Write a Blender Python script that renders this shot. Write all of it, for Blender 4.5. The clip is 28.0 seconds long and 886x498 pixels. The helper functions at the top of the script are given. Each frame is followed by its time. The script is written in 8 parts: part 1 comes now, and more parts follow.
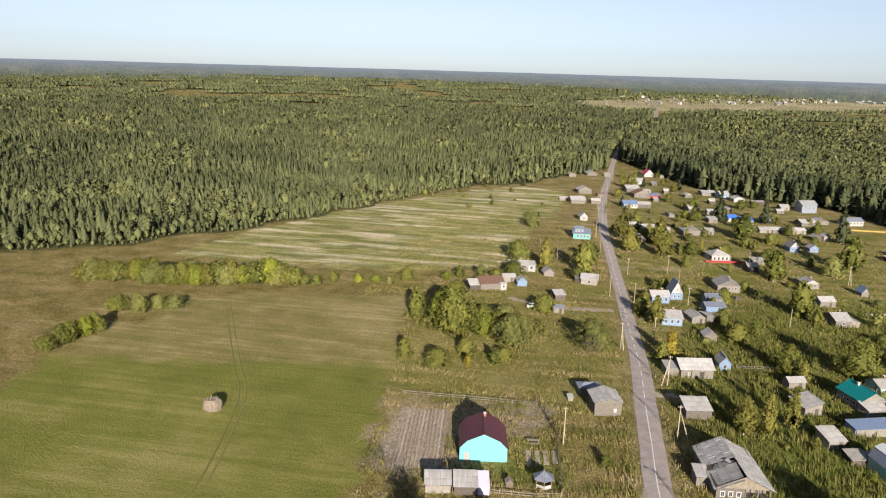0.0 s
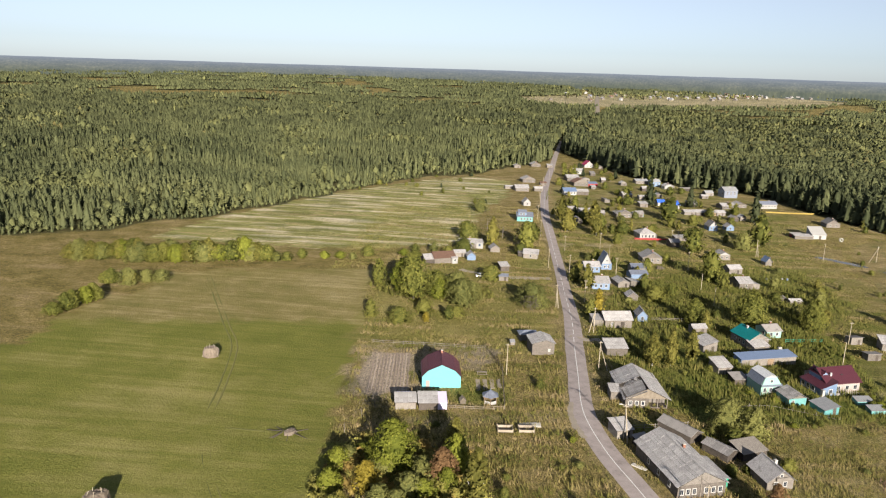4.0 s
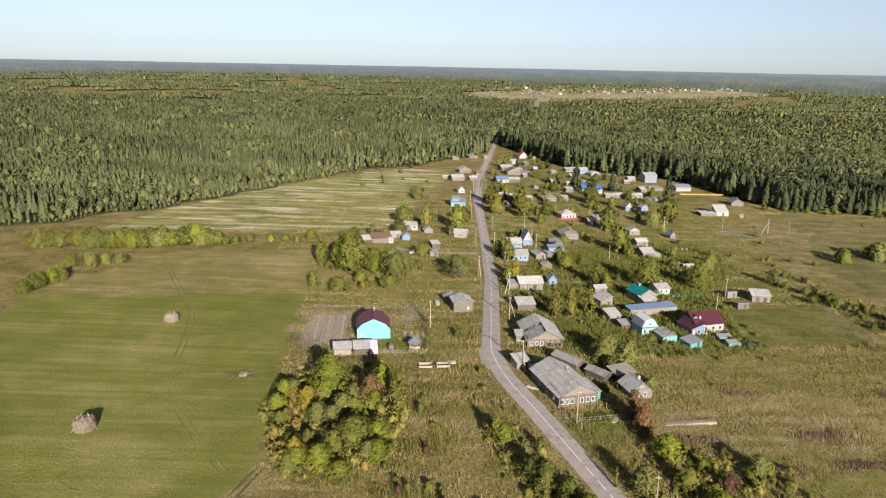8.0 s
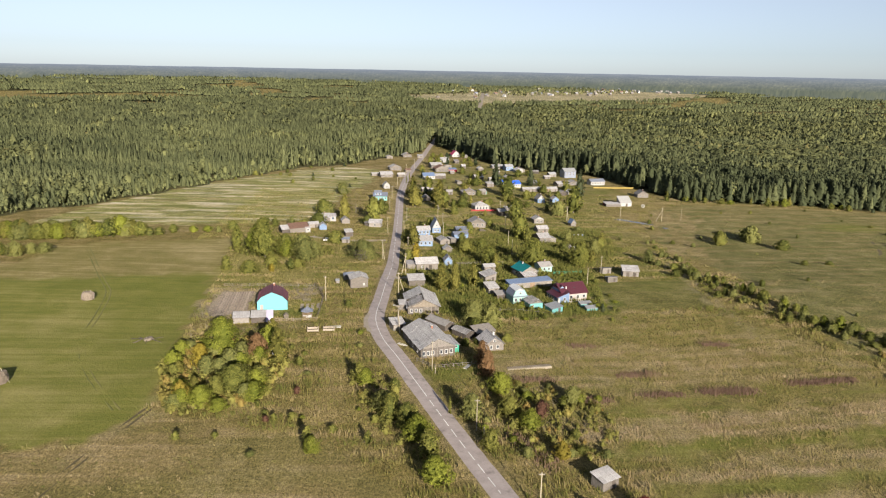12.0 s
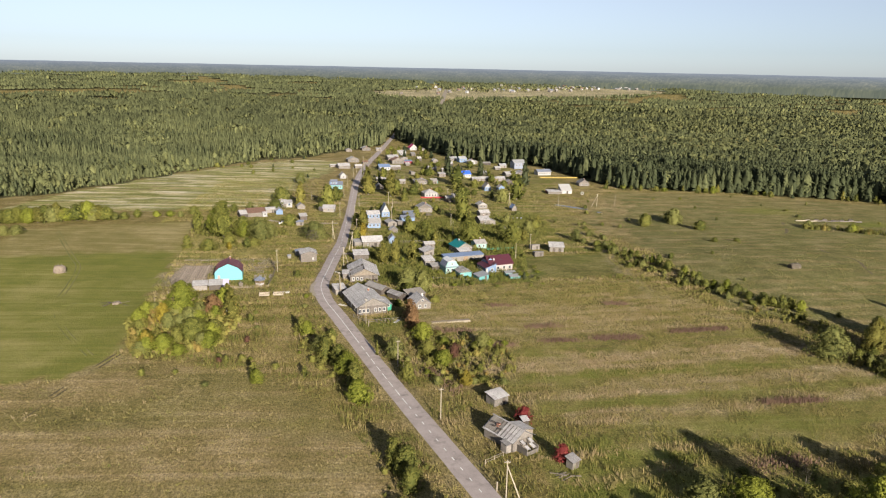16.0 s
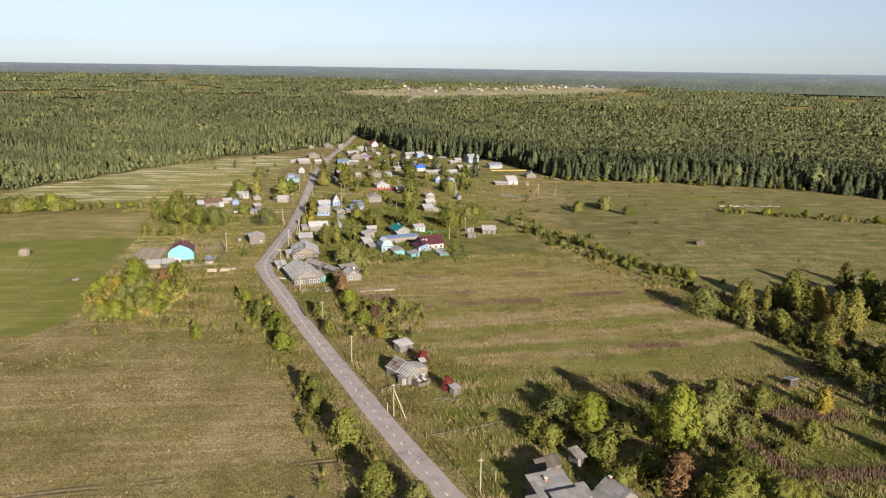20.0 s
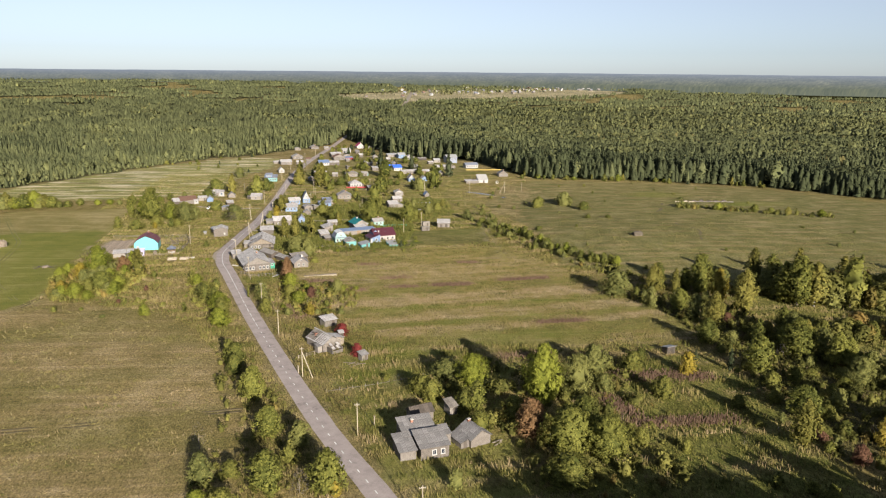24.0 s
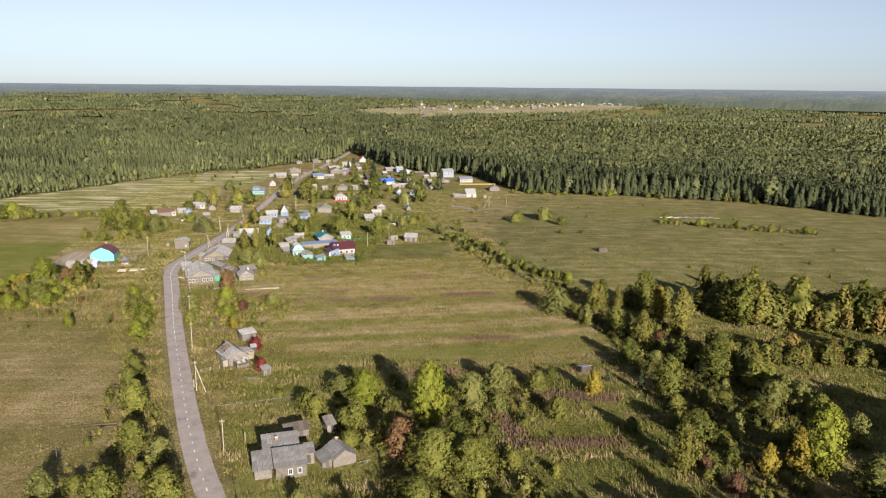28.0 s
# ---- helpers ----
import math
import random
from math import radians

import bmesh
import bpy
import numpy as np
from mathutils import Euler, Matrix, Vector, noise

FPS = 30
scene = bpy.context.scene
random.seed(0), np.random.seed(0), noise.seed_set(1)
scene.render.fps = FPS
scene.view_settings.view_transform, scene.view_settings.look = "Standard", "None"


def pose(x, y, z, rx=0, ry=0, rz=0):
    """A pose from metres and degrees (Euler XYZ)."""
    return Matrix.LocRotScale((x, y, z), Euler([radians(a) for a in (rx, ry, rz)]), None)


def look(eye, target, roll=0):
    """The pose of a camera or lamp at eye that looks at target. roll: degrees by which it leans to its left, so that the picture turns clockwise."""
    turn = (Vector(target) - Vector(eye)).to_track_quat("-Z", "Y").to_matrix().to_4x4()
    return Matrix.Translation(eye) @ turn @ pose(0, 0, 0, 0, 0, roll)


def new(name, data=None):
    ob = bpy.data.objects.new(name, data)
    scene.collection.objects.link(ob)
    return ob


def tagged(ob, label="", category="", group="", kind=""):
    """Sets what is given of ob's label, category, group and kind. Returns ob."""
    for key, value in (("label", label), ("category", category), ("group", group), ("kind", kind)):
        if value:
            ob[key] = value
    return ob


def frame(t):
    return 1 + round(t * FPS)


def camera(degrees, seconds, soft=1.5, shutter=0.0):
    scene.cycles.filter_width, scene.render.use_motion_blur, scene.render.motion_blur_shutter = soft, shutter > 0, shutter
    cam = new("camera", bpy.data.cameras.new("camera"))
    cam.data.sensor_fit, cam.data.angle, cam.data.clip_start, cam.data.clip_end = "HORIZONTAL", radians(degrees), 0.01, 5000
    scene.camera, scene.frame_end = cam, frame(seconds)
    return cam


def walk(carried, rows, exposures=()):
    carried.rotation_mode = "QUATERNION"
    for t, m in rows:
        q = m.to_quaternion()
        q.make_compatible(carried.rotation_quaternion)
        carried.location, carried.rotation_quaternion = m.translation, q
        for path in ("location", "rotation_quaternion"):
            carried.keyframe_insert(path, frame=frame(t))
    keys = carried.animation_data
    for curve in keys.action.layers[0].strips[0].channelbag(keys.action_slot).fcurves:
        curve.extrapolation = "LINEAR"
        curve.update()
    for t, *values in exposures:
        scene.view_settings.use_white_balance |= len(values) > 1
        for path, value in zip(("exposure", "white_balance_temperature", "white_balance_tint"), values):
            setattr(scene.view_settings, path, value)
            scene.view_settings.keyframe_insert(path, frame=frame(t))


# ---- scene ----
cam = camera(62.13, 28.0, 1.15)
PATH = (
    (0.00, pose(-9.58, 65.31, 74.52, 76.230, -1.611, 8.157)),
    (2.00, pose(-8.84, 48.92, 74.72, 76.180, -1.485, 6.936)),
    (4.50, pose(-8.04, 27.65, 74.85, 76.068, -1.716, 3.360)),
    (6.50, pose(-6.02, 11.25, 74.96, 75.959, -1.322, 0.899)),
    (8.00, pose(0.00, 0.00, 75.13, 75.963, -1.082, 0.000)),
    (9.50, pose(8.13, -10.45, 74.77, 76.075, -0.859, -1.587)),
    (11.00, pose(17.00, -21.03, 74.69, 76.185, -0.888, -2.837)),
    (12.50, pose(22.75, -32.93, 74.81, 76.274, -1.100, -3.697)),
    (14.50, pose(26.75, -48.78, 74.59, 76.160, -1.287, -4.782)),
    (17.00, pose(32.97, -68.49, 74.21, 76.053, -1.019, -6.677)),
    (18.50, pose(37.81, -79.79, 73.88, 76.089, -0.989, -7.523)),
    (20.00, pose(44.04, -91.90, 73.80, 76.090, -0.838, -7.828)),
    (21.50, pose(50.67, -102.44, 74.10, 75.994, -0.511, -7.697)),
    (23.50, pose(62.16, -115.05, 73.70, 76.252, -0.603, -7.474)),
    (25.00, pose(73.37, -118.72, 73.63, 76.609, -0.224, -7.450)),
    (26.50, pose(85.57, -117.98, 73.51, 76.994, -0.375, -7.375)),
    (27.20, pose(91.33, -117.56, 73.41, 77.200, -0.452, -6.594)),
    (28.00, pose(97.24, -117.27, 73.23, 77.459, -0.527, -5.171)),
)
walk(cam, PATH, ((0.0, 1.2, 6450, 10), (28.0, 1.2, 6450, 10)))

# ---- world and sun ----
SUN_EL, SUN_AZ = 18.0, -75.0  # degrees above the ground; direction to the sun from +x towards +y
world = bpy.data.worlds.new("sky")
scene.world = world
world.use_nodes = True
wn, wl = world.node_tree.nodes, world.node_tree.links
sky = wn.new("ShaderNodeTexSky")
sky.sky_type, sky.sun_disc = "NISHITA", False
sky.sun_elevation, sky.sun_rotation = radians(SUN_EL), radians(90 - SUN_AZ)
sky.altitude, sky.air_density, sky.dust_density, sky.ozone_density = 300, 0.8, 0.3, 4.0
haze = wn.new("ShaderNodeHueSaturation")
haze.inputs["Saturation"].default_value = 0.45
wl.new(sky.outputs[0], haze.inputs["Color"])
cool = wn.new("ShaderNodeMix")
cool.data_type, cool.blend_type = "RGBA", "MULTIPLY"
cool.inputs[0].default_value, cool.inputs[7].default_value = 1.0, (0.97, 1.0, 1.06, 1)
wl.new(haze.outputs[0], cool.inputs[6])
wl.new(cool.outputs[2], wn["Background"].inputs[0])
wn["Background"].inputs[1].default_value = 0.049
sun = new("sun", bpy.data.lights.new("sun", "SUN"))
sun.data.energy, sun.data.angle, sun.data.color = 5.0, radians(0.6), (1.0, 0.9, 0.77)
ce, se = math.cos(radians(SUN_EL)), math.sin(radians(SUN_EL))
to_sun = Vector((ce * math.cos(radians(SUN_AZ)), ce * math.sin(radians(SUN_AZ)), se))
sun.matrix_world = look(Vector((60, 100, 0)) + to_sun * 300, (60, 100, 0))

# ---- materials ----
def ramp(nodes, stops):
    r = nodes.new("ShaderNodeValToRGB")
    while len(r.color_ramp.elements) < len(stops):
        r.color_ramp.elements.new(0.5)
    for e, (p, c) in zip(r.color_ramp.elements, stops):
        e.position, e.color = p, (*c, 1)
    return r


def start(name, rough=0.85, metal=0.0):
    m = bpy.data.materials.new(name)
    m.use_nodes = True
    n, l = m.node_tree.nodes, m.node_tree.links
    b = n["Principled BSDF"]
    b.inputs["Roughness"].default_value, b.inputs["Metallic"].default_value = rough, metal
    b.inputs["Specular IOR Level"].default_value = 0.25
    return m, n, l, b


def tex(n, l, coords, scale, detail=4.0, rough=0.6, stretch=(1, 1, 1)):
    t = n.new("ShaderNodeTexNoise")
    t.inputs["Scale"].default_value, t.inputs["Detail"].default_value, t.inputs["Roughness"].default_value = scale, detail, rough
    if stretch != (1, 1, 1):
        mp = n.new("ShaderNodeMapping")
        mp.inputs["Scale"].default_value = stretch
        l.new(coords, mp.inputs[0])
        coords = mp.outputs[0]
    l.new(coords, t.inputs["Vector"])
    return t.outputs["Fac"]


def mathn(n, l, op, a, b=None, c=None):
    k = n.new("ShaderNodeMath")
    k.operation = op
    for i, v in enumerate((a, b, c)):
        if v is None:
            continue
        if isinstance(v, (int, float)):
            k.inputs[i].default_value = v
        else:
            l.new(v, k.inputs[i])
    return k.outputs[0]


def mixc(n, l, fac, a, b, mode="MIX"):
    k = n.new("ShaderNodeMix")
    k.data_type, k.blend_type = "RGBA", mode
    for i, v in ((0, fac), (6, a), (7, b)):
        if isinstance(v, (int, float)):
            k.inputs[i].default_value = v
        elif isinstance(v, tuple):
            k.inputs[i].default_value = (*v, 1)
        else:
            l.new(v, k.inputs[i])
    return k.outputs[2]


def bump(n, l, b, height, strength, distance):
    k = n.new("ShaderNodeBump")
    k.inputs["Strength"].default_value, k.inputs["Distance"].default_value = strength, distance
    l.new(height, k.inputs["Height"])
    l.new(k.outputs[0], b.inputs["Normal"])


def surface(name, dark, light, rough=0.85, metal=0.0, size=1.2, line=None, depth=0.02, spread=0.25, stain=None):
    """Worn surface: noise at two scales, a board or corrugation line every line[1] m along axis line[0], a shade of its own for each object."""
    m, n, l, b = start(name, rough, metal)
    co = n.new("ShaderNodeTexCoord").outputs["Object"]
    info = n.new("ShaderNodeObjectInfo")
    big = tex(n, l, co, size, 4)
    st = [9, 9, 9]
    if line:
        for i in range(3):
            st[i] = 1.2 if i != line[0] else 9
    fine = tex(n, l, co, 1.0, 5, 0.7, tuple(st))
    f = mathn(n, l, "MULTIPLY_ADD", fine, 0.55, mathn(n, l, "MULTIPLY", big, 0.45))
    f = mathn(n, l, "MULTIPLY_ADD", mathn(n, l, "SUBTRACT", info.outputs["Random"], 0.5), spread, f)
    r = ramp(n, ((0.3, dark), (0.72, light)))
    l.new(f, r.inputs[0])
    col, h = r.outputs[0], fine
    if stain:
        s = ramp(n, ((0.52, (0, 0, 0)), (0.68, (1, 1, 1))))
        l.new(tex(n, l, co, 0.55, 5, 0.65), s.inputs[0])
        col = mixc(n, l, mathn(n, l, "MULTIPLY", s.outputs[0], 0.7), col, stain)
    if line:
        sep = n.new("ShaderNodeSeparateXYZ")
        l.new(co, sep.inputs[0])
        w = mathn(n, l, "PINGPONG", mathn(n, l, "DIVIDE", sep.outputs[line[0]], line[1]), 0.5)
        gap = mathn(n, l, "SMOOTH_MIN", mathn(n, l, "MULTIPLY", w, line[2]), 1.0, 0.1)
        col = mixc(n, l, mathn(n, l, "MULTIPLY", mathn(n, l, "SUBTRACT", 1.0, gap), 0.75), col, tuple(c * 0.35 for c in dark))
        h = mathn(n, l, "MULTIPLY_ADD", gap, 0.8, mathn(n, l, "MULTIPLY", fine, 0.3))
    l.new(col, b.inputs["Base Color"])
    bump(n, l, b, h, 0.6, depth)
    return m


LOG = surface("weathered_logs", (0.09, 0.077, 0.066), (0.23, 0.205, 0.18), line=(2, 0.24, 6), depth=0.05)
BOARD = surface("weathered_boards", (0.1, 0.088, 0.077), (0.27, 0.245, 0.218), line=(0, 0.16, 9), depth=0.02)
DARKWOOD = surface("dark_old_boards", (0.04, 0.034, 0.029), (0.12, 0.1, 0.085), line=(0, 0.15, 8), depth=0.02)
WARMWOOD = surface("brown_boards", (0.13, 0.09, 0.06), (0.3, 0.22, 0.145), line=(2, 0.18, 8), depth=0.02)
PALEWOOD = surface("pale_planks", (0.18, 0.15, 0.115), (0.36, 0.31, 0.245), line=(1, 0.3, 8), depth=0.01)
SLATE = surface("grey_corrugated_slate", (0.265, 0.256, 0.253), (0.51, 0.492, 0.487), line=(0, 0.22, 2.6), depth=0.03, spread=0.25, stain=(0.17, 0.16, 0.15))
SHEET = surface("pale_slate_sheet", (0.33, 0.318, 0.313), (0.6, 0.58, 0.572), line=(0, 0.22, 2.6), depth=0.03, spread=0.2, stain=(0.24, 0.225, 0.205))
OLDSHEET = surface("old_slate_sheet", (0.235, 0.226, 0.223), (0.49, 0.47, 0.462), line=(0, 0.22, 2.6), depth=0.03, spread=0.25, stain=(0.15, 0.14, 0.125))
PATCHED = surface("patched_grey_roof", (0.15, 0.144, 0.141), (0.4, 0.383, 0.376), line=(0, 0.22, 2.6), depth=0.05, size=0.8, spread=0.2, stain=(0.1, 0.092, 0.085))
FELT = surface("old_roofing_felt", (0.14, 0.132, 0.127), (0.29, 0.273, 0.26), size=0.7, depth=0.015, spread=0.5, stain=(0.09, 0.085, 0.08))
BLUEGREY = surface("bluish_grey_roof_metal", (0.12, 0.135, 0.175), (0.27, 0.295, 0.36), 0.5, 0.3, line=(0, 0.5, 14), depth=0.01)
MAROON = surface("maroon_metal_roof", (0.06, 0.018, 0.026), (0.085, 0.027, 0.038), 0.42, 0.0, line=(0, 0.55, 14), depth=0.02, spread=0.05)
BLUE = surface("blue_metal_roof", (0.03, 0.1, 0.48), (0.06, 0.17, 0.7), 0.4, 0.0, line=(0, 0.4, 10), depth=0.02, spread=0.05)
PALEBLUE = surface("faded_blue_roof", (0.1, 0.145, 0.24), (0.17, 0.225, 0.34), 0.5, 0.0, line=(0, 0.6, 12), depth=0.02)
TEALROOF = surface("dark_teal_metal_roof", (0.0, 0.11, 0.12), (0.01, 0.2, 0.2), 0.4, 0.0, line=(0, 0.4, 10), depth=0.02, spread=0.05)
MAGENTA = surface("crimson_metal_roof", (0.3, 0.015, 0.06), (0.42, 0.03, 0.09), 0.4, 0.0, line=(0, 0.4, 10), depth=0.02, spread=0.05)
PALEROOF = surface("white_metal_roof", (0.5, 0.515, 0.53), (0.62, 0.635, 0.65), 0.4, 0.0, line=(0, 0.5, 12), depth=0.02)
WHITEROOF = surface("pale_grey_metal_roof", (0.24, 0.245, 0.25), (0.38, 0.385, 0.39), 0.4, 0.1, line=(0, 0.5, 12), depth=0.02)
RUST = surface("rusty_brown_roof", (0.1, 0.06, 0.045), (0.24, 0.14, 0.1), 0.7, 0.0, line=(0, 0.4, 8), depth=0.02)
TURQ = surface("turquoise_siding", (0.125, 0.37, 0.395), (0.15, 0.43, 0.455), 0.5, 0.0, line=(2, 0.22, 14), depth=0.008, spread=0.03)
TEALPAINT = surface("faded_turquoise_paint", (0.08, 0.24, 0.24), (0.15, 0.33, 0.32), 0.7, line=(0, 0.2, 12), depth=0.01)
AQUA = surface("mint_green_paint", (0.2, 0.34, 0.3), (0.28, 0.42, 0.38), 0.7, line=(2, 0.2, 12), depth=0.01)
GREENPAINT = surface("bright_green_paint", (0.03, 0.25, 0.165), (0.06, 0.34, 0.23), 0.7, line=(0, 0.15, 10), depth=0.01)
LBLUE = surface("light_blue_paint", (0.11, 0.165, 0.26), (0.19, 0.255, 0.36), 0.7, line=(2, 0.2, 12), depth=0.01)
WHITE = surface("white_paint", (0.24, 0.235, 0.225), (0.38, 0.372, 0.36), 0.7, line=(2, 0.25, 16), depth=0.008)
PINKISH = surface("pale_pinkish_siding", (0.288, 0.24, 0.224), (0.368, 0.316, 0.296), 0.6, line=(2, 0.22, 14), depth=0.008)
REDPAINT = surface("red_paint", (0.22, 0.02, 0.025), (0.32, 0.035, 0.04), 0.6, line=(0, 0.15, 10), depth=0.01)
YELLOWPAINT = surface("yellow_paint", (0.24, 0.175, 0.035), (0.31, 0.23, 0.06), 0.6, line=(0, 0.15, 10), depth=0.01)
LAVENDER = surface("lavender_film", (0.45, 0.4, 0.55), (0.62, 0.57, 0.7), 0.5)
BRICK = surface("chimney_brick", (0.2, 0.09, 0.06), (0.32, 0.165, 0.12), 0.85, line=(2, 0.08, 6), depth=0.01)
TRIM = surface("white_trim", (0.29, 0.284, 0.272), (0.44, 0.434, 0.42), 0.6)
OLDTRIM = surface("dull_old_trim", (0.24, 0.232, 0.216), (0.368, 0.36, 0.336), 0.7)
HAY = surface("weathered_hay", (0.11, 0.088, 0.066), (0.25, 0.205, 0.165), 0.95, size=2.0, depth=0.15)
POLEWOOD = surface("pale_pole_wood", (0.22, 0.185, 0.14), (0.42, 0.37, 0.28), 0.85)
CONCRETE = surface("old_concrete", (0.4, 0.38, 0.34), (0.6, 0.57, 0.52), 0.9)
WIRE = surface("dark_wire", (0.03, 0.03, 0.03), (0.06, 0.06, 0.06), 0.5)
TYRE = surface("dark_rubber", (0.015, 0.015, 0.015), (0.04, 0.04, 0.04), 0.8)
CARWHITE = surface("white_car_paint", (0.72, 0.72, 0.72), (0.8, 0.8, 0.8), 0.25, spread=0.02)
BARK = surface("grey_brown_bark", (0.1, 0.085, 0.07), (0.24, 0.21, 0.18), 0.95)
BIRCHBARK = surface("birch_bark", (0.24, 0.23, 0.21), (0.55, 0.53, 0.5), 0.85, size=3)
GLASS, _, _, gb = start("window_glass", 0.08)
gb.inputs["Base Color"].default_value = (0.03, 0.035, 0.045, 1)
gb.inputs["Specular IOR Level"].default_value = 0.6


def leaves(name, dark, light):
    """Foliage: its shade follows the tint that each leaf carries, with some light passing through."""
    m, n, l, b = start(name, 0.75)
    a = n.new("ShaderNodeAttribute")
    a.attribute_name = "tint"
    info = n.new("ShaderNodeObjectInfo")
    f = mathn(n, l, "MULTIPLY_ADD", mathn(n, l, "SUBTRACT", info.outputs["Random"], 0.5), 0.6, a.outputs["Fac"])
    r = ramp(n, ((0.05, dark), (0.95, light)))
    l.new(f, r.inputs[0])
    l.new(r.outputs[0], b.inputs["Base Color"])
    b.inputs["Specular IOR Level"].default_value = 0.12
    t = n.new("ShaderNodeBsdfTranslucent")
    l.new(r.outputs[0], t.inputs[0])
    s = n.new("ShaderNodeMixShader")
    s.inputs[0].default_value = 0.4
    l.new(b.outputs[0], s.inputs[1])
    l.new(t.outputs[0], s.inputs[2])
    l.new(s.outputs[0], n["Material Output"].inputs["Surface"])
    return m


LEAF = {
    "leafy": leaves("green_leaves", (0.074, 0.086, 0.02), (0.25, 0.248, 0.057)),
    "birch": leaves("yellowish_birch_leaves", (0.105, 0.103, 0.024), (0.295, 0.265, 0.066)),
    "bush": leaves("olive_bush_leaves", (0.08, 0.092, 0.022), (0.25, 0.24, 0.058)),
    "willow": leaves("grey_green_leaves", (0.105, 0.115, 0.036), (0.265, 0.26, 0.08)),
    "bare": leaves("thin_brownish_twigs", (0.112, 0.0946, 0.0747), (0.249, 0.215, 0.172)),
    "yellow": leaves("yellow_leaves", (0.198, 0.159, 0.023), (0.404, 0.318, 0.0575)),
    "gold": leaves("golden_leaves", (0.172, 0.142, 0.023), (0.37, 0.292, 0.0575)),
    "orange": leaves("orange_brown_leaves", (0.13, 0.078, 0.036), (0.27, 0.162, 0.08)),
    "red": leaves("dull_red_leaves", (0.1, 0.05, 0.034), (0.2, 0.11, 0.068)),
    "redd": leaves("crimson_rowan_leaves", (0.15, 0.028, 0.028), (0.3, 0.07, 0.06)),
    "bright": leaves("bright_green_leaves", (0.1, 0.117, 0.017), (0.275, 0.29, 0.046)),
    "spruce": leaves("dark_spruce_needles", (0.0344, 0.0473, 0.023), (0.0946, 0.107, 0.0517)),
}


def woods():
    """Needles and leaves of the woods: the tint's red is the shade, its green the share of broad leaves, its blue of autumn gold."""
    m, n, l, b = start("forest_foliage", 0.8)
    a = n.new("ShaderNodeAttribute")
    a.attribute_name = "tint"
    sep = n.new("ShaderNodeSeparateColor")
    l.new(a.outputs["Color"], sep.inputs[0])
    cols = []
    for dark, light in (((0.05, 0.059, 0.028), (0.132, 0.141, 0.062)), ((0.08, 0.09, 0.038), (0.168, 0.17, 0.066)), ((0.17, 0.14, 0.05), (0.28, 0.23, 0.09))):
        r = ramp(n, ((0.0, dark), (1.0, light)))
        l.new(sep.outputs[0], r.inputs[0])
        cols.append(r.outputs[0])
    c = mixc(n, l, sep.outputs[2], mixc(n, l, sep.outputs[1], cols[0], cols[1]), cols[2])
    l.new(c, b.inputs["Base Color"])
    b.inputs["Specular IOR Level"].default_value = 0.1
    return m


WOODS = woods()

# ---- lie of the land ----
ROAD = ((156, -240), (114, -130), (90, -60), (79, -27), (70, -4), (60, 22.5), (48.5, 59), (36, 101), (28.8, 127), (21.5, 153.5), (17.6, 167), (15.2, 181), (14.8, 192), (16, 210), (17.3, 231), (19.2, 258),
        (20, 294), (21, 336), (22.2, 404), (24, 474), (32, 588), (48, 739), (61, 858), (79, 1000), (120, 1200), (177, 1430), (234, 1860), (262, 2060))
SIDE = ((16.5, 312), (7.7, 310.6), (-7.7, 308.7), (-19.8, 316))


def height(x, y):
    x, y = np.asarray(x, float), np.asarray(y, float)
    g = lambda cx, cy, a, s: a * np.exp(-((x - cx) ** 2 + (y - cy) ** 2) / (2 * s * s))
    zx = np.interp(x, (-5000, -500, -350, 350, 500, 5000), (7, 7, 5.5, -5.5, -6, -6))
    zy = np.interp(y, (-600, 0, 150, 750, 900, 1200, 1600, 2300, 3000, 4900, 6000), (14, 3.5, 0, -13.6, -14.5, -11, -2, 24, 20, 18, 18))
    return 0.24 + zx + zy + g(28, 190, 1.3, 45) + g(122, 340, -2.2, 85) + g(199, 213, 3.0, 45) + g(-35, 200, -1.0, 35)


def H(x, y):
    return float(height(x, y))


def inside(x, y, poly):
    """Which points lie in a polygon."""
    hit = np.zeros(np.shape(x), bool)
    for (ax, ay), (bx, by) in zip(poly, poly[1:] + poly[:1]):
        if ay != by:
            hit ^= ((ay > y) != (by > y)) & (x < (bx - ax) * (y - ay) / (by - ay) + ax)
    return hit


def to_line(x, y, line):
    """Distance of points from a line of points."""
    best = np.full(np.shape(x), 1e9)
    for (ax, ay), (bx, by) in zip(line, line[1:]):
        k = np.clip(((x - ax) * (bx - ax) + (y - ay) * (by - ay)) / ((bx - ax) ** 2 + (by - ay) ** 2), 0, 1)
        best = np.minimum(best, np.hypot(x - ax - k * (bx - ax), y - ay - k * (by - ay)))
    return best


def lumps(x, y, size, seed=0):
    """Smooth noise between 0 and 1, as a sum of waves."""
    r = np.random.RandomState(seed + 11)
    v = np.zeros(np.shape(x))
    for i in range(14):
        a, k, p = r.uniform(0, 6.28), r.uniform(0.5, 1.9) / size, r.uniform(0, 6.28)
        v += np.sin((x * math.cos(a) + y * math.sin(a)) * k * 6.28 + p + 1.3 * np.sin((x * math.sin(a) - y * math.cos(a)) * k * 3.1 + p * 2))
    return np.clip(0.5 + v / 9.0, 0, 1)


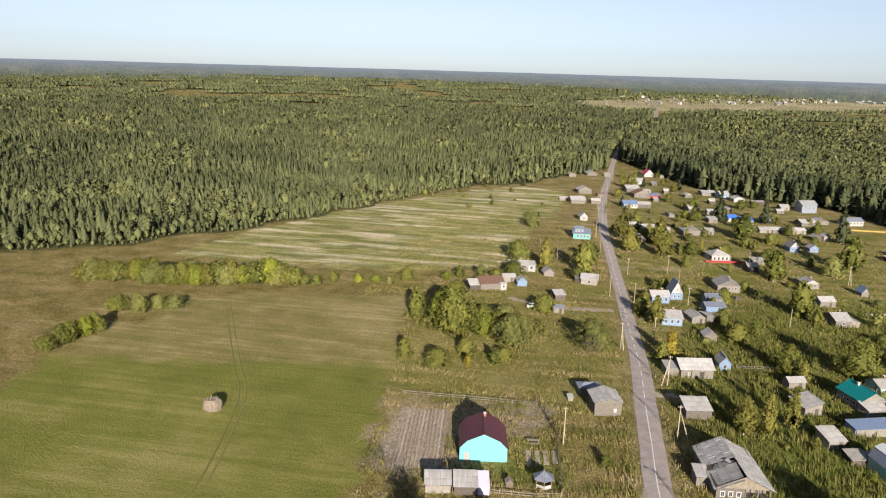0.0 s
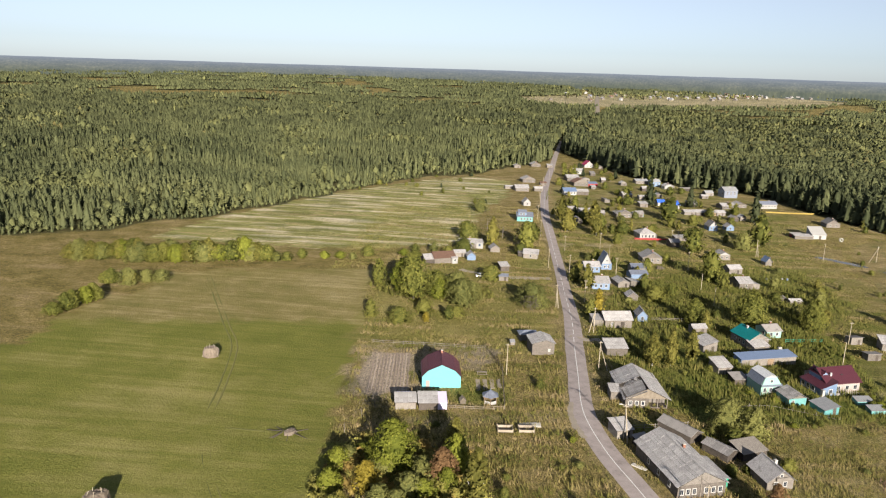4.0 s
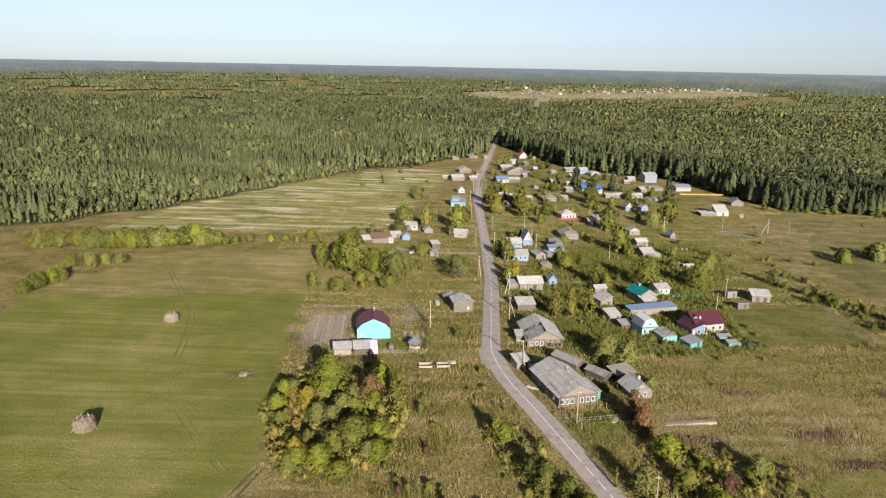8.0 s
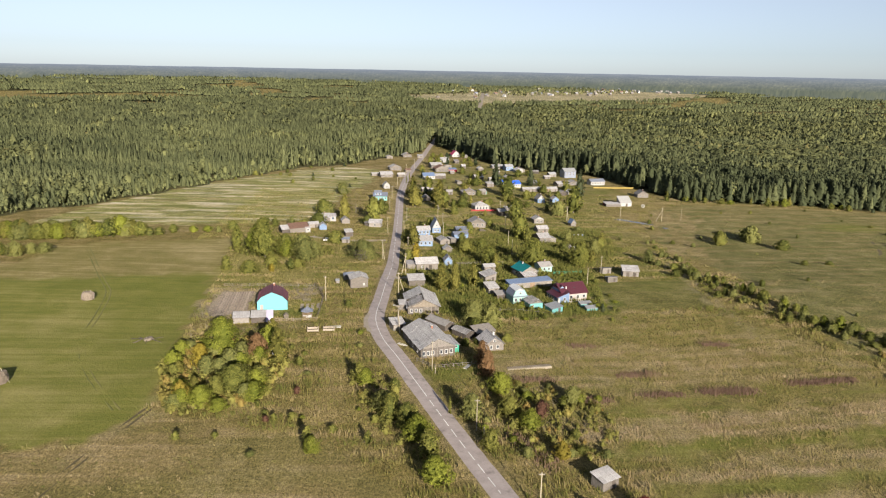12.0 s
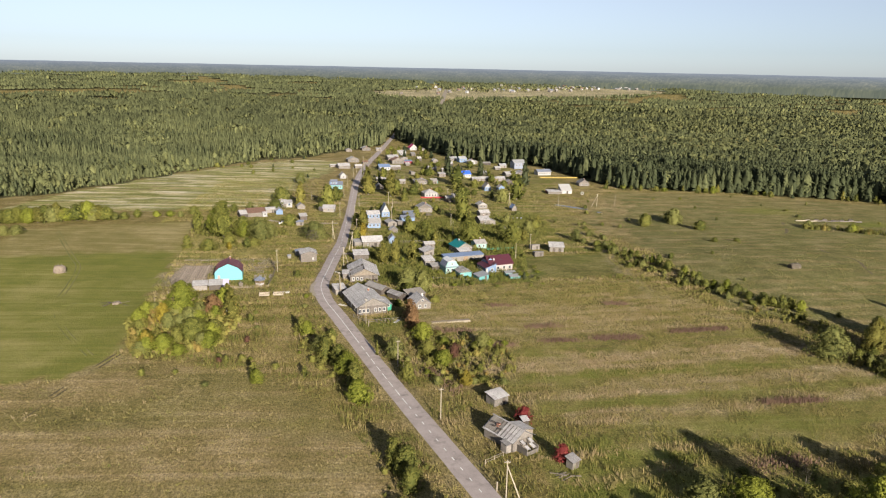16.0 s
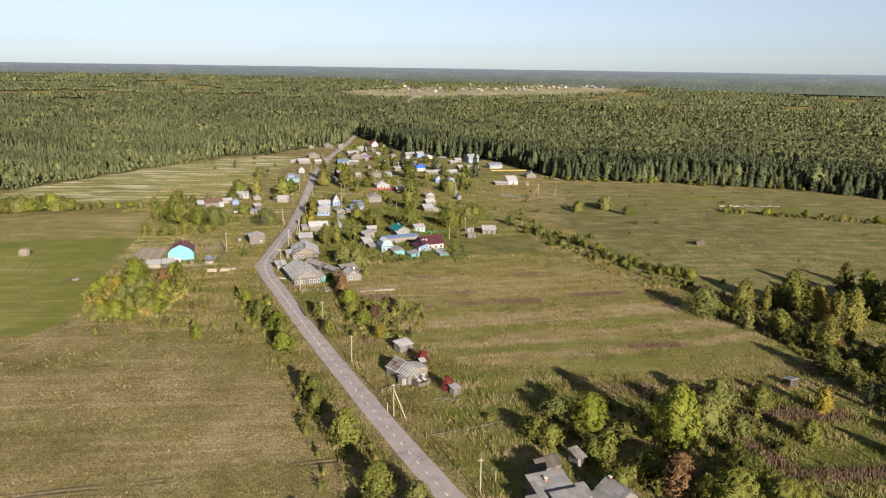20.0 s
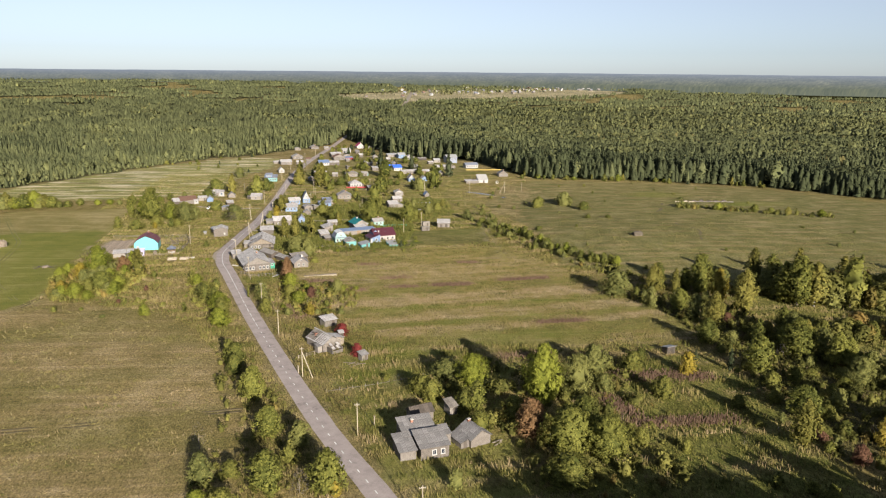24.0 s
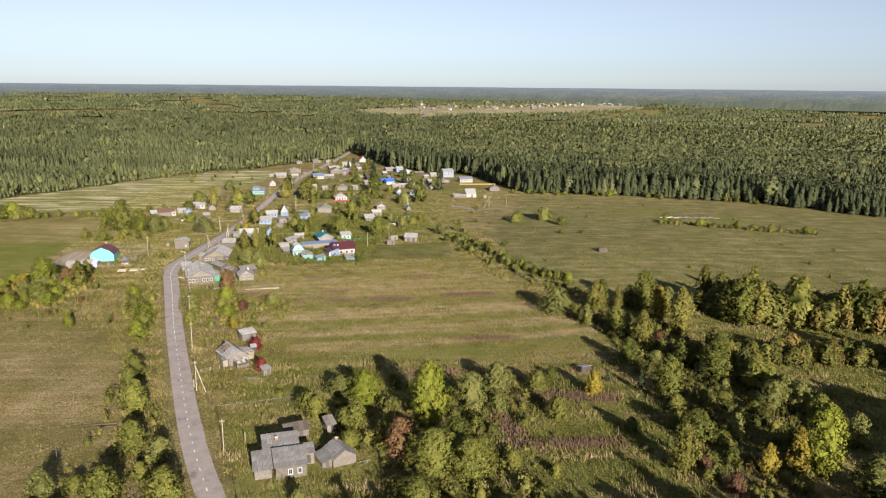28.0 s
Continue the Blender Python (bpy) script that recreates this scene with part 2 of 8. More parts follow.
MOWN = [(-150, 200), (-131, 206), (-131, 246), (-122, 260), (-128, 279), (-110, 290), (-85, 298), (-53, 306), (-48, 253), (-45, 238), (-42, 196), (-38, 160), (-33, 130), (-37, 112), (-42, 105), (-58, 106), (-150, 98)]
MEADOW = [(-170, 97), (-58, 105), (-42, 103), (-34, 122), (-18, 116), (5, 108), (20, 92), (35, 60), (42, 35), (46, 0), (50, -70), (-170, -70)]
STRIPS = [(-158, 336), (-147, 389), (-116, 482), (-60, 580), (-24, 621), (5, 603), (2, 520), (-15, 458), (-22, 365), (-57, 342), (-97, 337)]
EASTFIELD = [(52, 178), (45, 150), (55, 118), (66, 92), (78, 74), (150, 66), (166, 70), (172, 90), (158, 116), (150, 150), (135, 198), (92, 196), (70, 190)]
PLOT = [(-38.4, 218), (-28, 220), (-26, 193), (-36, 190), (-40, 199)]
YARD = [(-43, 224), (-8, 226), (-6.5, 214), (-14, 208), (-24, 190), (-41, 188)]
EASTPLOT = [(98, 240), (134, 243), (131, 206), (91, 199)]
VILLAGE = [(20, 200), (96, 198), (140, 240), (150, 330), (150, 430), (190, 470), (170, 600), (110, 690), (66, 700), (40, 600), (28, 470), (22, 330)]
GARDENS = [(44, 186), (72, 190), (96, 198), (100, 262), (128, 300), (130, 352), (84, 352), (40, 300), (26, 262), (26, 200)]
PASTURE = [(150, 160), (158, 240), (150, 330), (180, 420), (215, 445), (310, 430), (380, 390), (430, 300), (420, 100), (200, 125)]
GULLY = [(158, 116), (172, 122), (190, 104), (192, 80), (190, 55), (193, 36), (188, 12), (172, -8), (158, 0), (163, 25), (165, 45), (166, 68), (166, 95)]
CLEARING = [(-900, 1500), (-420, 1560), (-330, 1640), (-480, 1680), (-900, 1600)]
FARFIELD = [(22, 1880), (200, 2060), (470, 2330), (800, 2420), (960, 2130), (790, 1950), (492, 1820), (204, 1700), (93, 1690)]
LEFT_EDGE = [(-2600, 120), (-420, 255), (-217, 315), (-182, 350), (-157, 390), (-128, 440), (-106, 500), (-70, 588), (-26, 632), (2, 692), (22, 742), (41, 758), (55, 850), (73, 1000), (114, 1200), (171, 1440), (222, 1760), (215, 5000), (-5000, 5000), (-5000, 120)]
RIGHT_EDGE = [(256, 1760), (186, 1440), (127, 1200), (86, 1000), (69, 868), (92, 770), (112, 670), (150, 618), (186, 600), (200, 545), (206, 500), (222, 458), (270, 452), (316, 440), (380, 410), (430, 335), (620, 250), (1500, 150), (5000, 100), (5000, 5000), (270, 5000)]


def east_dry(x, y):
    """How dry the east field's grass is: old furrow bands, green to straw."""
    s = y - 0.16 * (x - 80) + 3.0 * (lumps(x, y, 15, 71) - 0.5)
    d = np.interp(s, (58, 64, 67, 77, 81, 84.5, 86.5, 89.5, 91.5, 98, 102, 105, 109, 117, 121, 124, 128, 133, 140, 146, 160, 168, 185, 195),
                  (0.5, 0.35, 0.1, 0.16, 0.66, 0.6, 0.0, 0.02, 0.66, 0.6, 0.12, 0.2, 0.74, 0.72, 0.34, 0.12, 0.25, 0.48, 0.5, 0.56, 0.52, 0.36, 0.26, 0.2))
    return np.clip(d + 0.5 * (lumps(x * 0.3, (y - 0.16 * x) * 2.6, 16, 72) - 0.5) + 0.3 * (lumps(x, y, 7, 73) - 0.5), 0, 1)


def forest_at(x, y):
    wob = 7 * (lumps(x, y, 60, 5) - 0.5)
    return (inside(x + wob, y - wob, LEFT_EDGE) | inside(x - wob, y + wob, RIGHT_EDGE)) & ~(inside(x, y, FARFIELD) & ((y < 2010 + 0.42 * (x - 150)) | (lumps(x, y, 45, 37) < 0.5))) & ~inside(x, y, CLEARING) & ~((y > 1350) & (lumps(x, y * 2, 330, 35) > 0.6) & (np.abs(x - 130) > 160))


# ---- the ground, one sheet to the horizon ----
def axis(parts):
    v = []
    for a, b, s in parts:
        v.extend(np.arange(a, b - 0.01, s))
    return np.array(v + [parts[-1][1]])


gx = axis(((-4950, -1200, 250), (-1200, -400, 40), (-400, -180, 10), (-180, 240, 2.4), (240, 420, 8), (420, 1200, 40), (1200, 4950, 250)))
gy = axis(((-600, -150, 30), (-150, -20, 6), (-20, 330, 2.4), (330, 640, 4), (640, 900, 10), (900, 2500, 40), (2500, 4950, 175)))
GX, GY = np.meshgrid(gx, gy)
GZ = height(GX, GY) + 0.22 * (lumps(GX, GY, 26, 2) - 0.5) * (to_line(GX, GY, ROAD) > 6)
jx, jy = GX + 5 * (lumps(GX, GY, 12, 8) - 0.5), GY + 5 * (lumps(GX, GY, 13, 9) - 0.5)
mown = inside(jx, jy, MOWN) * 1.0
meadow = inside(jx, jy, MEADOW) * 1.0
strips = inside(jx, jy, STRIPS) * 1.0
pale = mown * np.clip((jy - (240 + 0.22 * (jx + 50))) / 5, 0, 1)
dried = np.clip((np.where(inside(jx, jy, EASTFIELD), 0.5, 0.36 + 0.3 * np.clip((GY - 330) / 120, 0, 1)) + (lumps(GX * 0.6, GY * 3.2, 34, 15) - 0.5) * 0.9 - 0.36) * 1.5, 0, 0.9)
meadow = np.maximum(meadow, pale * 0.62)
meadow = np.maximum(meadow, (0.2 + 0.35 * (lumps(GX * 0.3, GY * 4, 26, 51) > 0.5)) * inside(GX, GY, EASTPLOT))
meadow = np.maximum(meadow, 0.8 * inside(jx, jy, [(128, 300), (138, 330), (150, 400), (190, 425), (205, 395), (172, 330), (160, 262), (152, 215), (136, 212), (134, 250)]) * (lumps(GX, GY, 18, 47) > 0.3))
meadow = np.maximum(meadow, dried * (1 - mown) * (1 - strips) * (GY < 780) * (1 - 0.8 * inside(jx, jy, GARDENS)))
east = inside(jx, jy, EASTFIELD) * 1.0
furrow = east_dry(GX, GY)
meadow = np.where(east > 0, 0.2 + 0.75 * furrow, meadow)
mown = np.maximum(mown, 0.9 * (east > 0) * (GY < 145) * np.clip((0.26 - furrow) * 6, 0, 1))
soft_bands = lumps(GX * 0.25, (GY - 0.04 * GX) * 1.6, 22, 76)
meadow = np.where(inside(jx, jy, MEADOW), meadow * (0.45 + 0.55 * soft_bands), meadow)
soil = np.maximum(np.maximum(inside(GX, GY, PLOT) * 1.0, 0.42 * (east > 0) * np.clip(furrow - 0.3, 0, 1)), np.maximum(0.4 * inside(GX, GY, FARFIELD), 0.75 * inside(jx, jy, [(-13.6, 225), (-5, 225.8), (-4.6, 212), (-12.9, 213.6)])))
yard = inside(jx, jy, YARD) * 1.0
veg = inside(GX, GY, EASTPLOT) * 1.0
pasture = inside(jx, jy, PASTURE) * 1.0
far = inside(GX, GY, FARFIELD) * 1.0
lawn = np.zeros(GX.shape)
for cx, cy, rx, ry in ((116, 356, 15, 15), (70, 206, 9, 6), (92, 252, 11, 7), (-9, 199, 7, 11), (36, 146, 8, 7), (84, 200, 12, 5), (30, 181, 9, 5), (90, 286, 12, 16), (60, 240, 9, 12), (56, 212, 14, 10), (110, 75, 26, 8), (10, 335, 8, 10), (112, 330, 16, 12), (281, 368, 22, 12), (325, 326, 26, 9)):
    spot = np.clip(1.7 - 1.3 * np.hypot((jx - cx) / rx, (jy - cy) / ry), 0, 1)
    lawn, mown = np.maximum(lawn, 0.35 * spot), np.maximum(mown, 0.9 * spot)
garden = inside(jx, jy, GARDENS) * (0.72 + 0.28 * (lumps(GX, GY, 15, 33) > 0.5)) * np.clip(1 - (GY - 225) / 60, 0.4, 1)
lawn = np.maximum(lawn, garden)
lawn = np.where(east > 0, np.clip(0.62 - 0.75 * furrow, 0, 1) * (furrow > 0.16), lawn)
lawn = np.maximum(lawn, 0.28 * inside(jx, jy, MEADOW) * np.clip((0.62 - soft_bands) * 3, 0, 1))
homes = inside(jx, jy, VILLAGE) * np.clip((lumps(GX, GY, 30, 43) - 0.35) * 3, 0, 1)
lawn = np.maximum(lawn, 0.15 * inside(jx, jy, VILLAGE) + 0.3 * homes)
mown = np.maximum(mown, (0.25 * inside(jx, jy, VILLAGE) + 0.4 * homes) * (GY > 225))
lawn = np.maximum(lawn, 0.6 * strips * (lumps(GX * 0.4, GY * 3, 24, 39) > 0.6))
for line, wd in ((((80, 88), (100, 91.5), (126, 96.5)), 1.6), (((76, 63), (92, 64.5)), 2.4), (((100, 76), (128, 79)), 1.6), (((62, 118), (96, 122)), 1.4), (((70, 104), (112, 110), (140, 112)), 1.6), (((66, 52), (96, 50), (126, 54)), 2.6)):
    strip = np.clip(1.6 - to_line(jx, jy, line) / wd, 0, 1)
    mown, meadow, lawn, soil = np.maximum(mown, strip), meadow * (1 - strip), np.maximum(lawn * (1 - strip), 0.3 * strip), soil * (1 - strip)
croft = inside(jx, jy, [(-46, 226), (12, 224), (14, 310), (-10, 332), (-50, 306)]) * (0.45 + 0.4 * lumps(GX, GY, 18, 78))
mown, meadow = np.maximum(mown, croft), np.maximum(meadow * (1 - 0.5 * (croft > 0)), 0.25 * (croft > 0))
yards = inside(jx, jy, [(60, 74), (78, 72), (100, 58), (98, 30), (96, -24), (78, -24), (64, 40)]) * (0.3 + 0.6 * lumps(GX, GY, 14, 79))
mown, lawn = np.maximum(mown, yards), np.maximum(lawn, 0.4 * yards)
verge = np.clip(1 - np.abs(to_line(GX, GY, ROAD) - 3.0) / 2.2, 0, 1) * (GY < 900)
track = np.maximum(np.clip(1.5 - to_line(jx, jy, ((25, 379), (45, 383), (64, 397), (90, 402))) / 1.8, 0, 1), np.clip(1.5 - to_line(jx, jy, ((16, 185), (6, 184), (-6, 180), (-30, 176))) / 2.0, 0, 1) * 0.5)
for line, wd, amt in ((((141, 281), (134, 243), (132, 204), (128, 170)), 1.4, 0.7), (((-30, 84), (-8, 78), (18, 76), (38, 74)), 1.2, 0.2), (((48, 146), (62, 148), (75, 150.5)), 1.3, 1.0), (((60, 43), (76, 46), (90, 52)), 1.2, 0.4), (((89, 218), (95.8, 199.3)), 1.3, 0.8), (((95.8, 199.3), (128, 197)), 0.9, 0.7), (((-42, 100), (-34, 116), (-33, 130)), 1.2, 0.35)):
    track = np.maximum(track, amt * np.clip(1.5 - to_line(jx, jy, line) / wd, 0, 1))
# forest floor; in the gully, the shade between trees put into the colour
floor_and_shade = np.maximum(forest_at(GX, GY) * 1.0, 0.85 * inside(jx, jy, GULLY))
# meadow beyond the gully: shadow of trees painted in as dark lush green
lawn = np.maximum(lawn, 0.62 * inside(jx, jy, [(194, 122), (420, 96), (420, -80), (194, -80)]))
# dark weeds before the gully, their shade bands put into the same green
lawn = np.maximum(lawn, 0.78 * inside(jx, jy, [(116, 48), (140, 56), (156, 60), (166, 40), (158, 0), (150, -60), (90, -60), (98, -10), (112, 20)]) * (0.5 + lumps(GX, GY, 14, 77)).clip(0, 1))
nx, ny = len(gx), len(gy)
idx = np.arange(nx * ny).reshape(ny, nx)
quads = np.stack([idx[:-1, :-1], idx[:-1, 1:], idx[1:, 1:], idx[1:, :-1]], -1).reshape(-1, 4)


def mesh_from(name, verts, faces, attr=None, attr_b=None, normals=None):
    """A mesh from arrays: verts (n, 3), faces (m, k), and a colour for each vertex."""
    me = bpy.data.meshes.new(name)
    verts, faces = np.asarray(verts, np.float32), np.asarray(faces, np.int32)
    k = faces.shape[1]
    me.vertices.add(len(verts))
    me.vertices.foreach_set("co", verts.ravel())
    me.loops.add(faces.size)
    me.loops.foreach_set("vertex_index", faces.ravel())
    me.polygons.add(len(faces))
    me.polygons.foreach_set("loop_start", np.arange(0, faces.size, k, dtype=np.int32))
    me.update(calc_edges=True)
    for nm, a in (("tint", attr), ("tint_b", attr_b)):
        if a is not None:
            at = me.attributes.new(nm, "FLOAT_COLOR", "POINT")
            at.data.foreach_set("color", np.asarray(a, np.float32).ravel())
    if normals is not None:
        me.polygons.foreach_set("use_smooth", np.ones(len(faces), bool))
        me.normals_split_custom_set_from_vertices(np.asarray(normals, np.float32))
    return me


attr_a = np.stack([mown, meadow, np.maximum(strips, np.maximum(east * 0.28 * np.clip((furrow - 0.45) * 3, 0, 1), far * (0.25 + 0.5 * (lumps(GX, GY * 3, 260, 41) > 0.5)))), np.maximum(pasture, far)], -1).reshape(-1, 4)
attr_b = np.stack([np.maximum(soil, yard * 0.45), np.maximum(lawn, veg * 0.55), np.maximum(track, verge * 0.35), floor_and_shade], -1).reshape(-1, 4)
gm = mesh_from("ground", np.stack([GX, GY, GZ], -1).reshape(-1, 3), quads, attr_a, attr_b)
gm.polygons.foreach_set("use_smooth", np.ones(len(gm.polygons), bool))
ground = tagged(new("ground", gm), "uneven rural ground of mown, rough and dry grass", "ground", kind="structure")


def ground_material():
    m, n, l, b = start("meadow_ground", 0.95)
    co = n.new("ShaderNodeNewGeometry").outputs["Position"]
    at = n.new("ShaderNodeAttribute")
    at.attribute_name = "tint"
    bt = n.new("ShaderNodeAttribute")
    bt.attribute_name = "tint_b"
    sa, sb = n.new("ShaderNodeSeparateColor"), n.new("ShaderNodeSeparateColor")
    l.new(at.outputs["Color"], sa.inputs[0])
    l.new(bt.outputs["Color"], sb.inputs[0])
    big = tex(n, l, co, 0.02, 4, 0.6)
    mid = tex(n, l, co, 0.11, 4, 0.65)
    fine = tex(n, l, co, 0.9, 5, 0.75)
    tuft = tex(n, l, co, 2.2, 4, 0.75)
    streak = tex(n, l, co, 1.0, 4, 0.55, (0.016, 0.13, 0.0))
    mow = tex(n, l, co, 1.0, 4, 0.65, (0.02, 0.4, 0.0))

    def shade(f, stops):
        r = ramp(n, stops)
        l.new(f, r.inputs[0])
        return r.outputs[0]

    blend = mathn(n, l, "MULTIPLY_ADD", fine, 0.45, mathn(n, l, "MULTIPLY", mid, 0.55))
    base = shade(blend, ((0.32, (0.088, 0.082, 0.025)), (0.48, (0.2, 0.165, 0.058)), (0.64, (0.33, 0.26, 0.122))))
    f = mathn(n, l, "MULTIPLY_ADD", mow, 0.3, mathn(n, l, "MULTIPLY_ADD", big, 0.5, mathn(n, l, "MULTIPLY", mid, 0.2)))
    green = shade(f, ((0.36, (0.116, 0.136, 0.026)), (0.5, (0.183, 0.186, 0.045)), (0.63, (0.295, 0.267, 0.098))))
    f = mathn(n, l, "MULTIPLY_ADD", mid, 0.26, mathn(n, l, "MULTIPLY_ADD", big, 0.22, mathn(n, l, "MULTIPLY_ADD", mow, 0.34, mathn(n, l, "MULTIPLY", fine, 0.18))))
    straw = shade(f, ((0.38, (0.17, 0.148, 0.052)), (0.5, (0.285, 0.222, 0.105)), (0.59, (0.43, 0.342, 0.2))))
    f = mathn(n, l, "MULTIPLY_ADD", streak, 0.68, mathn(n, l, "MULTIPLY_ADD", mid, 0.12, mathn(n, l, "MULTIPLY", fine, 0.2)))
    band = shade(f, ((0.36, (0.22, 0.19, 0.085)), (0.42, (0.45, 0.37, 0.2)), (0.46, (0.24, 0.25, 0.075)), (0.5, (0.33, 0.315, 0.115)), (0.54, (0.52, 0.45, 0.29)), (0.61, (0.68, 0.61, 0.45))))
    past = shade(blend, ((0.34, (0.108, 0.109, 0.039)), (0.5, (0.172, 0.166, 0.063)), (0.66, (0.28, 0.25, 0.12))))
    dirt = shade(mathn(n, l, "MULTIPLY_ADD", fine, 0.6, mathn(n, l, "MULTIPLY", tuft, 0.4)), ((0.35, (0.27, 0.22, 0.165)), (0.65, (0.45, 0.385, 0.3))))
    lush = shade(blend, ((0.36, (0.05, 0.076, 0.013)), (0.6, (0.14, 0.17, 0.034))))
    c = mixc(n, l, at.outputs["Alpha"], base, past)
    c = mixc(n, l, sa.outputs[0], c, green)
    c = mixc(n, l, sa.outputs[1], c, straw)
    c = mixc(n, l, sa.outputs[2], c, band)
    c = mixc(n, l, mathn(n, l, "MULTIPLY", sb.outputs[1], 0.85), c, lush)
    c = mixc(n, l, sb.outputs[0], c, dirt)
    c = mixc(n, l, sb.outputs[2], c, (0.3, 0.255, 0.15))
    # dark forest floor, also used as painted shade in the gully
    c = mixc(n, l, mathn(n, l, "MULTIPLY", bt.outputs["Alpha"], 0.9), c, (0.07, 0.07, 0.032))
    speck = shade(tex(n, l, co, 2.6, 5, 0.9, (1.0, 0.5, 1.0)), ((0.38, (0.22, 0.22, 0.2)), (0.5, (0.85, 0.85, 0.85)), (0.62, (1.6, 1.52, 1.4))))
    c = mixc(n, l, mathn(n, l, "MULTIPLY_ADD", sa.outputs[0], -0.55, 0.8), c, speck, "MULTIPLY")
    l.new(c, b.inputs["Base Color"])
    b.inputs["Specular IOR Level"].default_value = 0.05
    bump(n, l, b, mathn(n, l, "ADD", fine, tuft), 0.9, 0.4)
    return m


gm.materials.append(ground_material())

# ---- building helpers ----
def obj(name, me, mat, parent=None, m=None, label=""):
    if mat is not None and not me.materials:
        me.materials.append(mat)
    ob = new(name, me)
    if parent is not None:
        ob.parent = parent
    if m is not None:
        ob.matrix_local = m
    if label:
        ob["label"] = label
    return ob


def part(name, bm, mat, parent=None, label="", m=None):
    me = bpy.data.meshes.new(name)
    bm.to_mesh(me)
    bm.free()
    return obj(name, me, mat, parent, m, label)


def solid(verts, faces):
    bm = bmesh.new()
    vs = [bm.verts.new(v) for v in verts]
    for f in faces:
        bm.faces.new([vs[i] for i in f])
    bmesh.ops.recalc_face_normals(bm, faces=bm.faces)
    return bm


BOXF = ((0, 1, 2, 3), (4, 5, 6, 7), (0, 1, 5, 4), (1, 2, 6, 5), (2, 3, 7, 6), (3, 0, 4, 7))


def box(x0, x1, y0, y1, z0, z1):
    return solid(((x0, y0, z0), (x1, y0, z0), (x1, y1, z0), (x0, y1, z0), (x0, y0, z1), (x1, y0, z1), (x1, y1, z1), (x0, y1, z1)), BOXF)


BOXES = {}


def shared_box(sx, sy, sz, mat, tag=""):
    """A box mesh about its centre, shared by all that are alike."""
    k = (round(sx, 3), round(sy, 3), round(sz, 3), mat.name, tag)
    if k not in BOXES:
        me = bpy.data.meshes.new("piece")
        bm = box(-sx / 2, sx / 2, -sy / 2, sy / 2, -sz / 2, sz / 2)
        bm.to_mesh(me)
        bm.free()
        me.materials.append(mat)
        BOXES[k] = me
    return BOXES[k]


def tube(points, radius, sides=6, taper=1.0):
    """A closed tube along points, its radius falling to radius * taper."""
    bm = bmesh.new()
    rings = []
    pts = [Vector(p) for p in points]
    for i, p in enumerate(pts):
        d = (pts[min(i + 1, len(pts) - 1)] - pts[max(i - 1, 0)]).normalized()
        u = d.orthogonal().normalized()
        w = d.cross(u)
        r = radius * (1 + (taper - 1) * i / max(1, len(pts) - 1))
        rings.append([bm.verts.new(p + r * (math.cos(6.2832 * k / sides) * u + math.sin(6.2832 * k / sides) * w)) for k in range(sides)])
    for a, b in zip(rings, rings[1:]):
        for k in range(sides):
            bm.faces.new((a[k], a[(k + 1) % sides], b[(k + 1) % sides], b[k]))
    bm.faces.new(rings[0][::-1])
    bm.faces.new(rings[-1])
    return bm


def thing(name, x, y, rot, label, category, group="", z=0.0):
    e = new(name)
    e.empty_display_size = 0.5
    e.matrix_world = pose(x, y, H(x, y) + z, 0, 0, rot)
    return tagged(e, label, category, group)


rnd = random.Random(7)


def slope(parent, a, b, down, length, mat, sheets=False, thick=0.07, name="roof_slope"):
    """A roof slope: its upper edge runs from a to b, down is the unit way down the slope. Covered with single sheets where asked."""
    a, b, down = Vector(a), Vector(b), Vector(down).normalized()
    ux = (b - a).normalized()
    nz = ux.cross(down).normalized()
    if nz.z < 0:
        nz = -nz
    w = (b - a).length
    m = Matrix(((ux.x, down.x, nz.x, a.x), (ux.y, down.y, nz.y, a.y), (ux.z, down.z, nz.z, a.z), (0, 0, 0, 1)))
    base = part(name, box(0, w, 0, length, -thick, 0), DARKWOOD if sheets else mat, parent, m=m)
    if sheets:
        nx_, ny_ = max(1, round(w / 1.05)), max(1, round(length / 1.6))
        sw, sl = w / nx_, length / ny_
        me = shared_box(sw * 1.02, sl * 1.06, 0.025, mat, "sheet")
        for i in range(nx_):
            for j in range(ny_):
                o = obj("roof_sheet", me, None, base)
                o.matrix_local = pose((i + 0.5) * sw + rnd.uniform(-0.03, 0.03), (j + 0.5) * sl + rnd.uniform(-0.03, 0.03), 0.035 + 0.012 * ((i + j) % 3) + rnd.uniform(0, 0.03), rnd.uniform(0.2, 1.6), rnd.uniform(-0.7, 0.7), rnd.uniform(-1.0, 1.0))
    return base


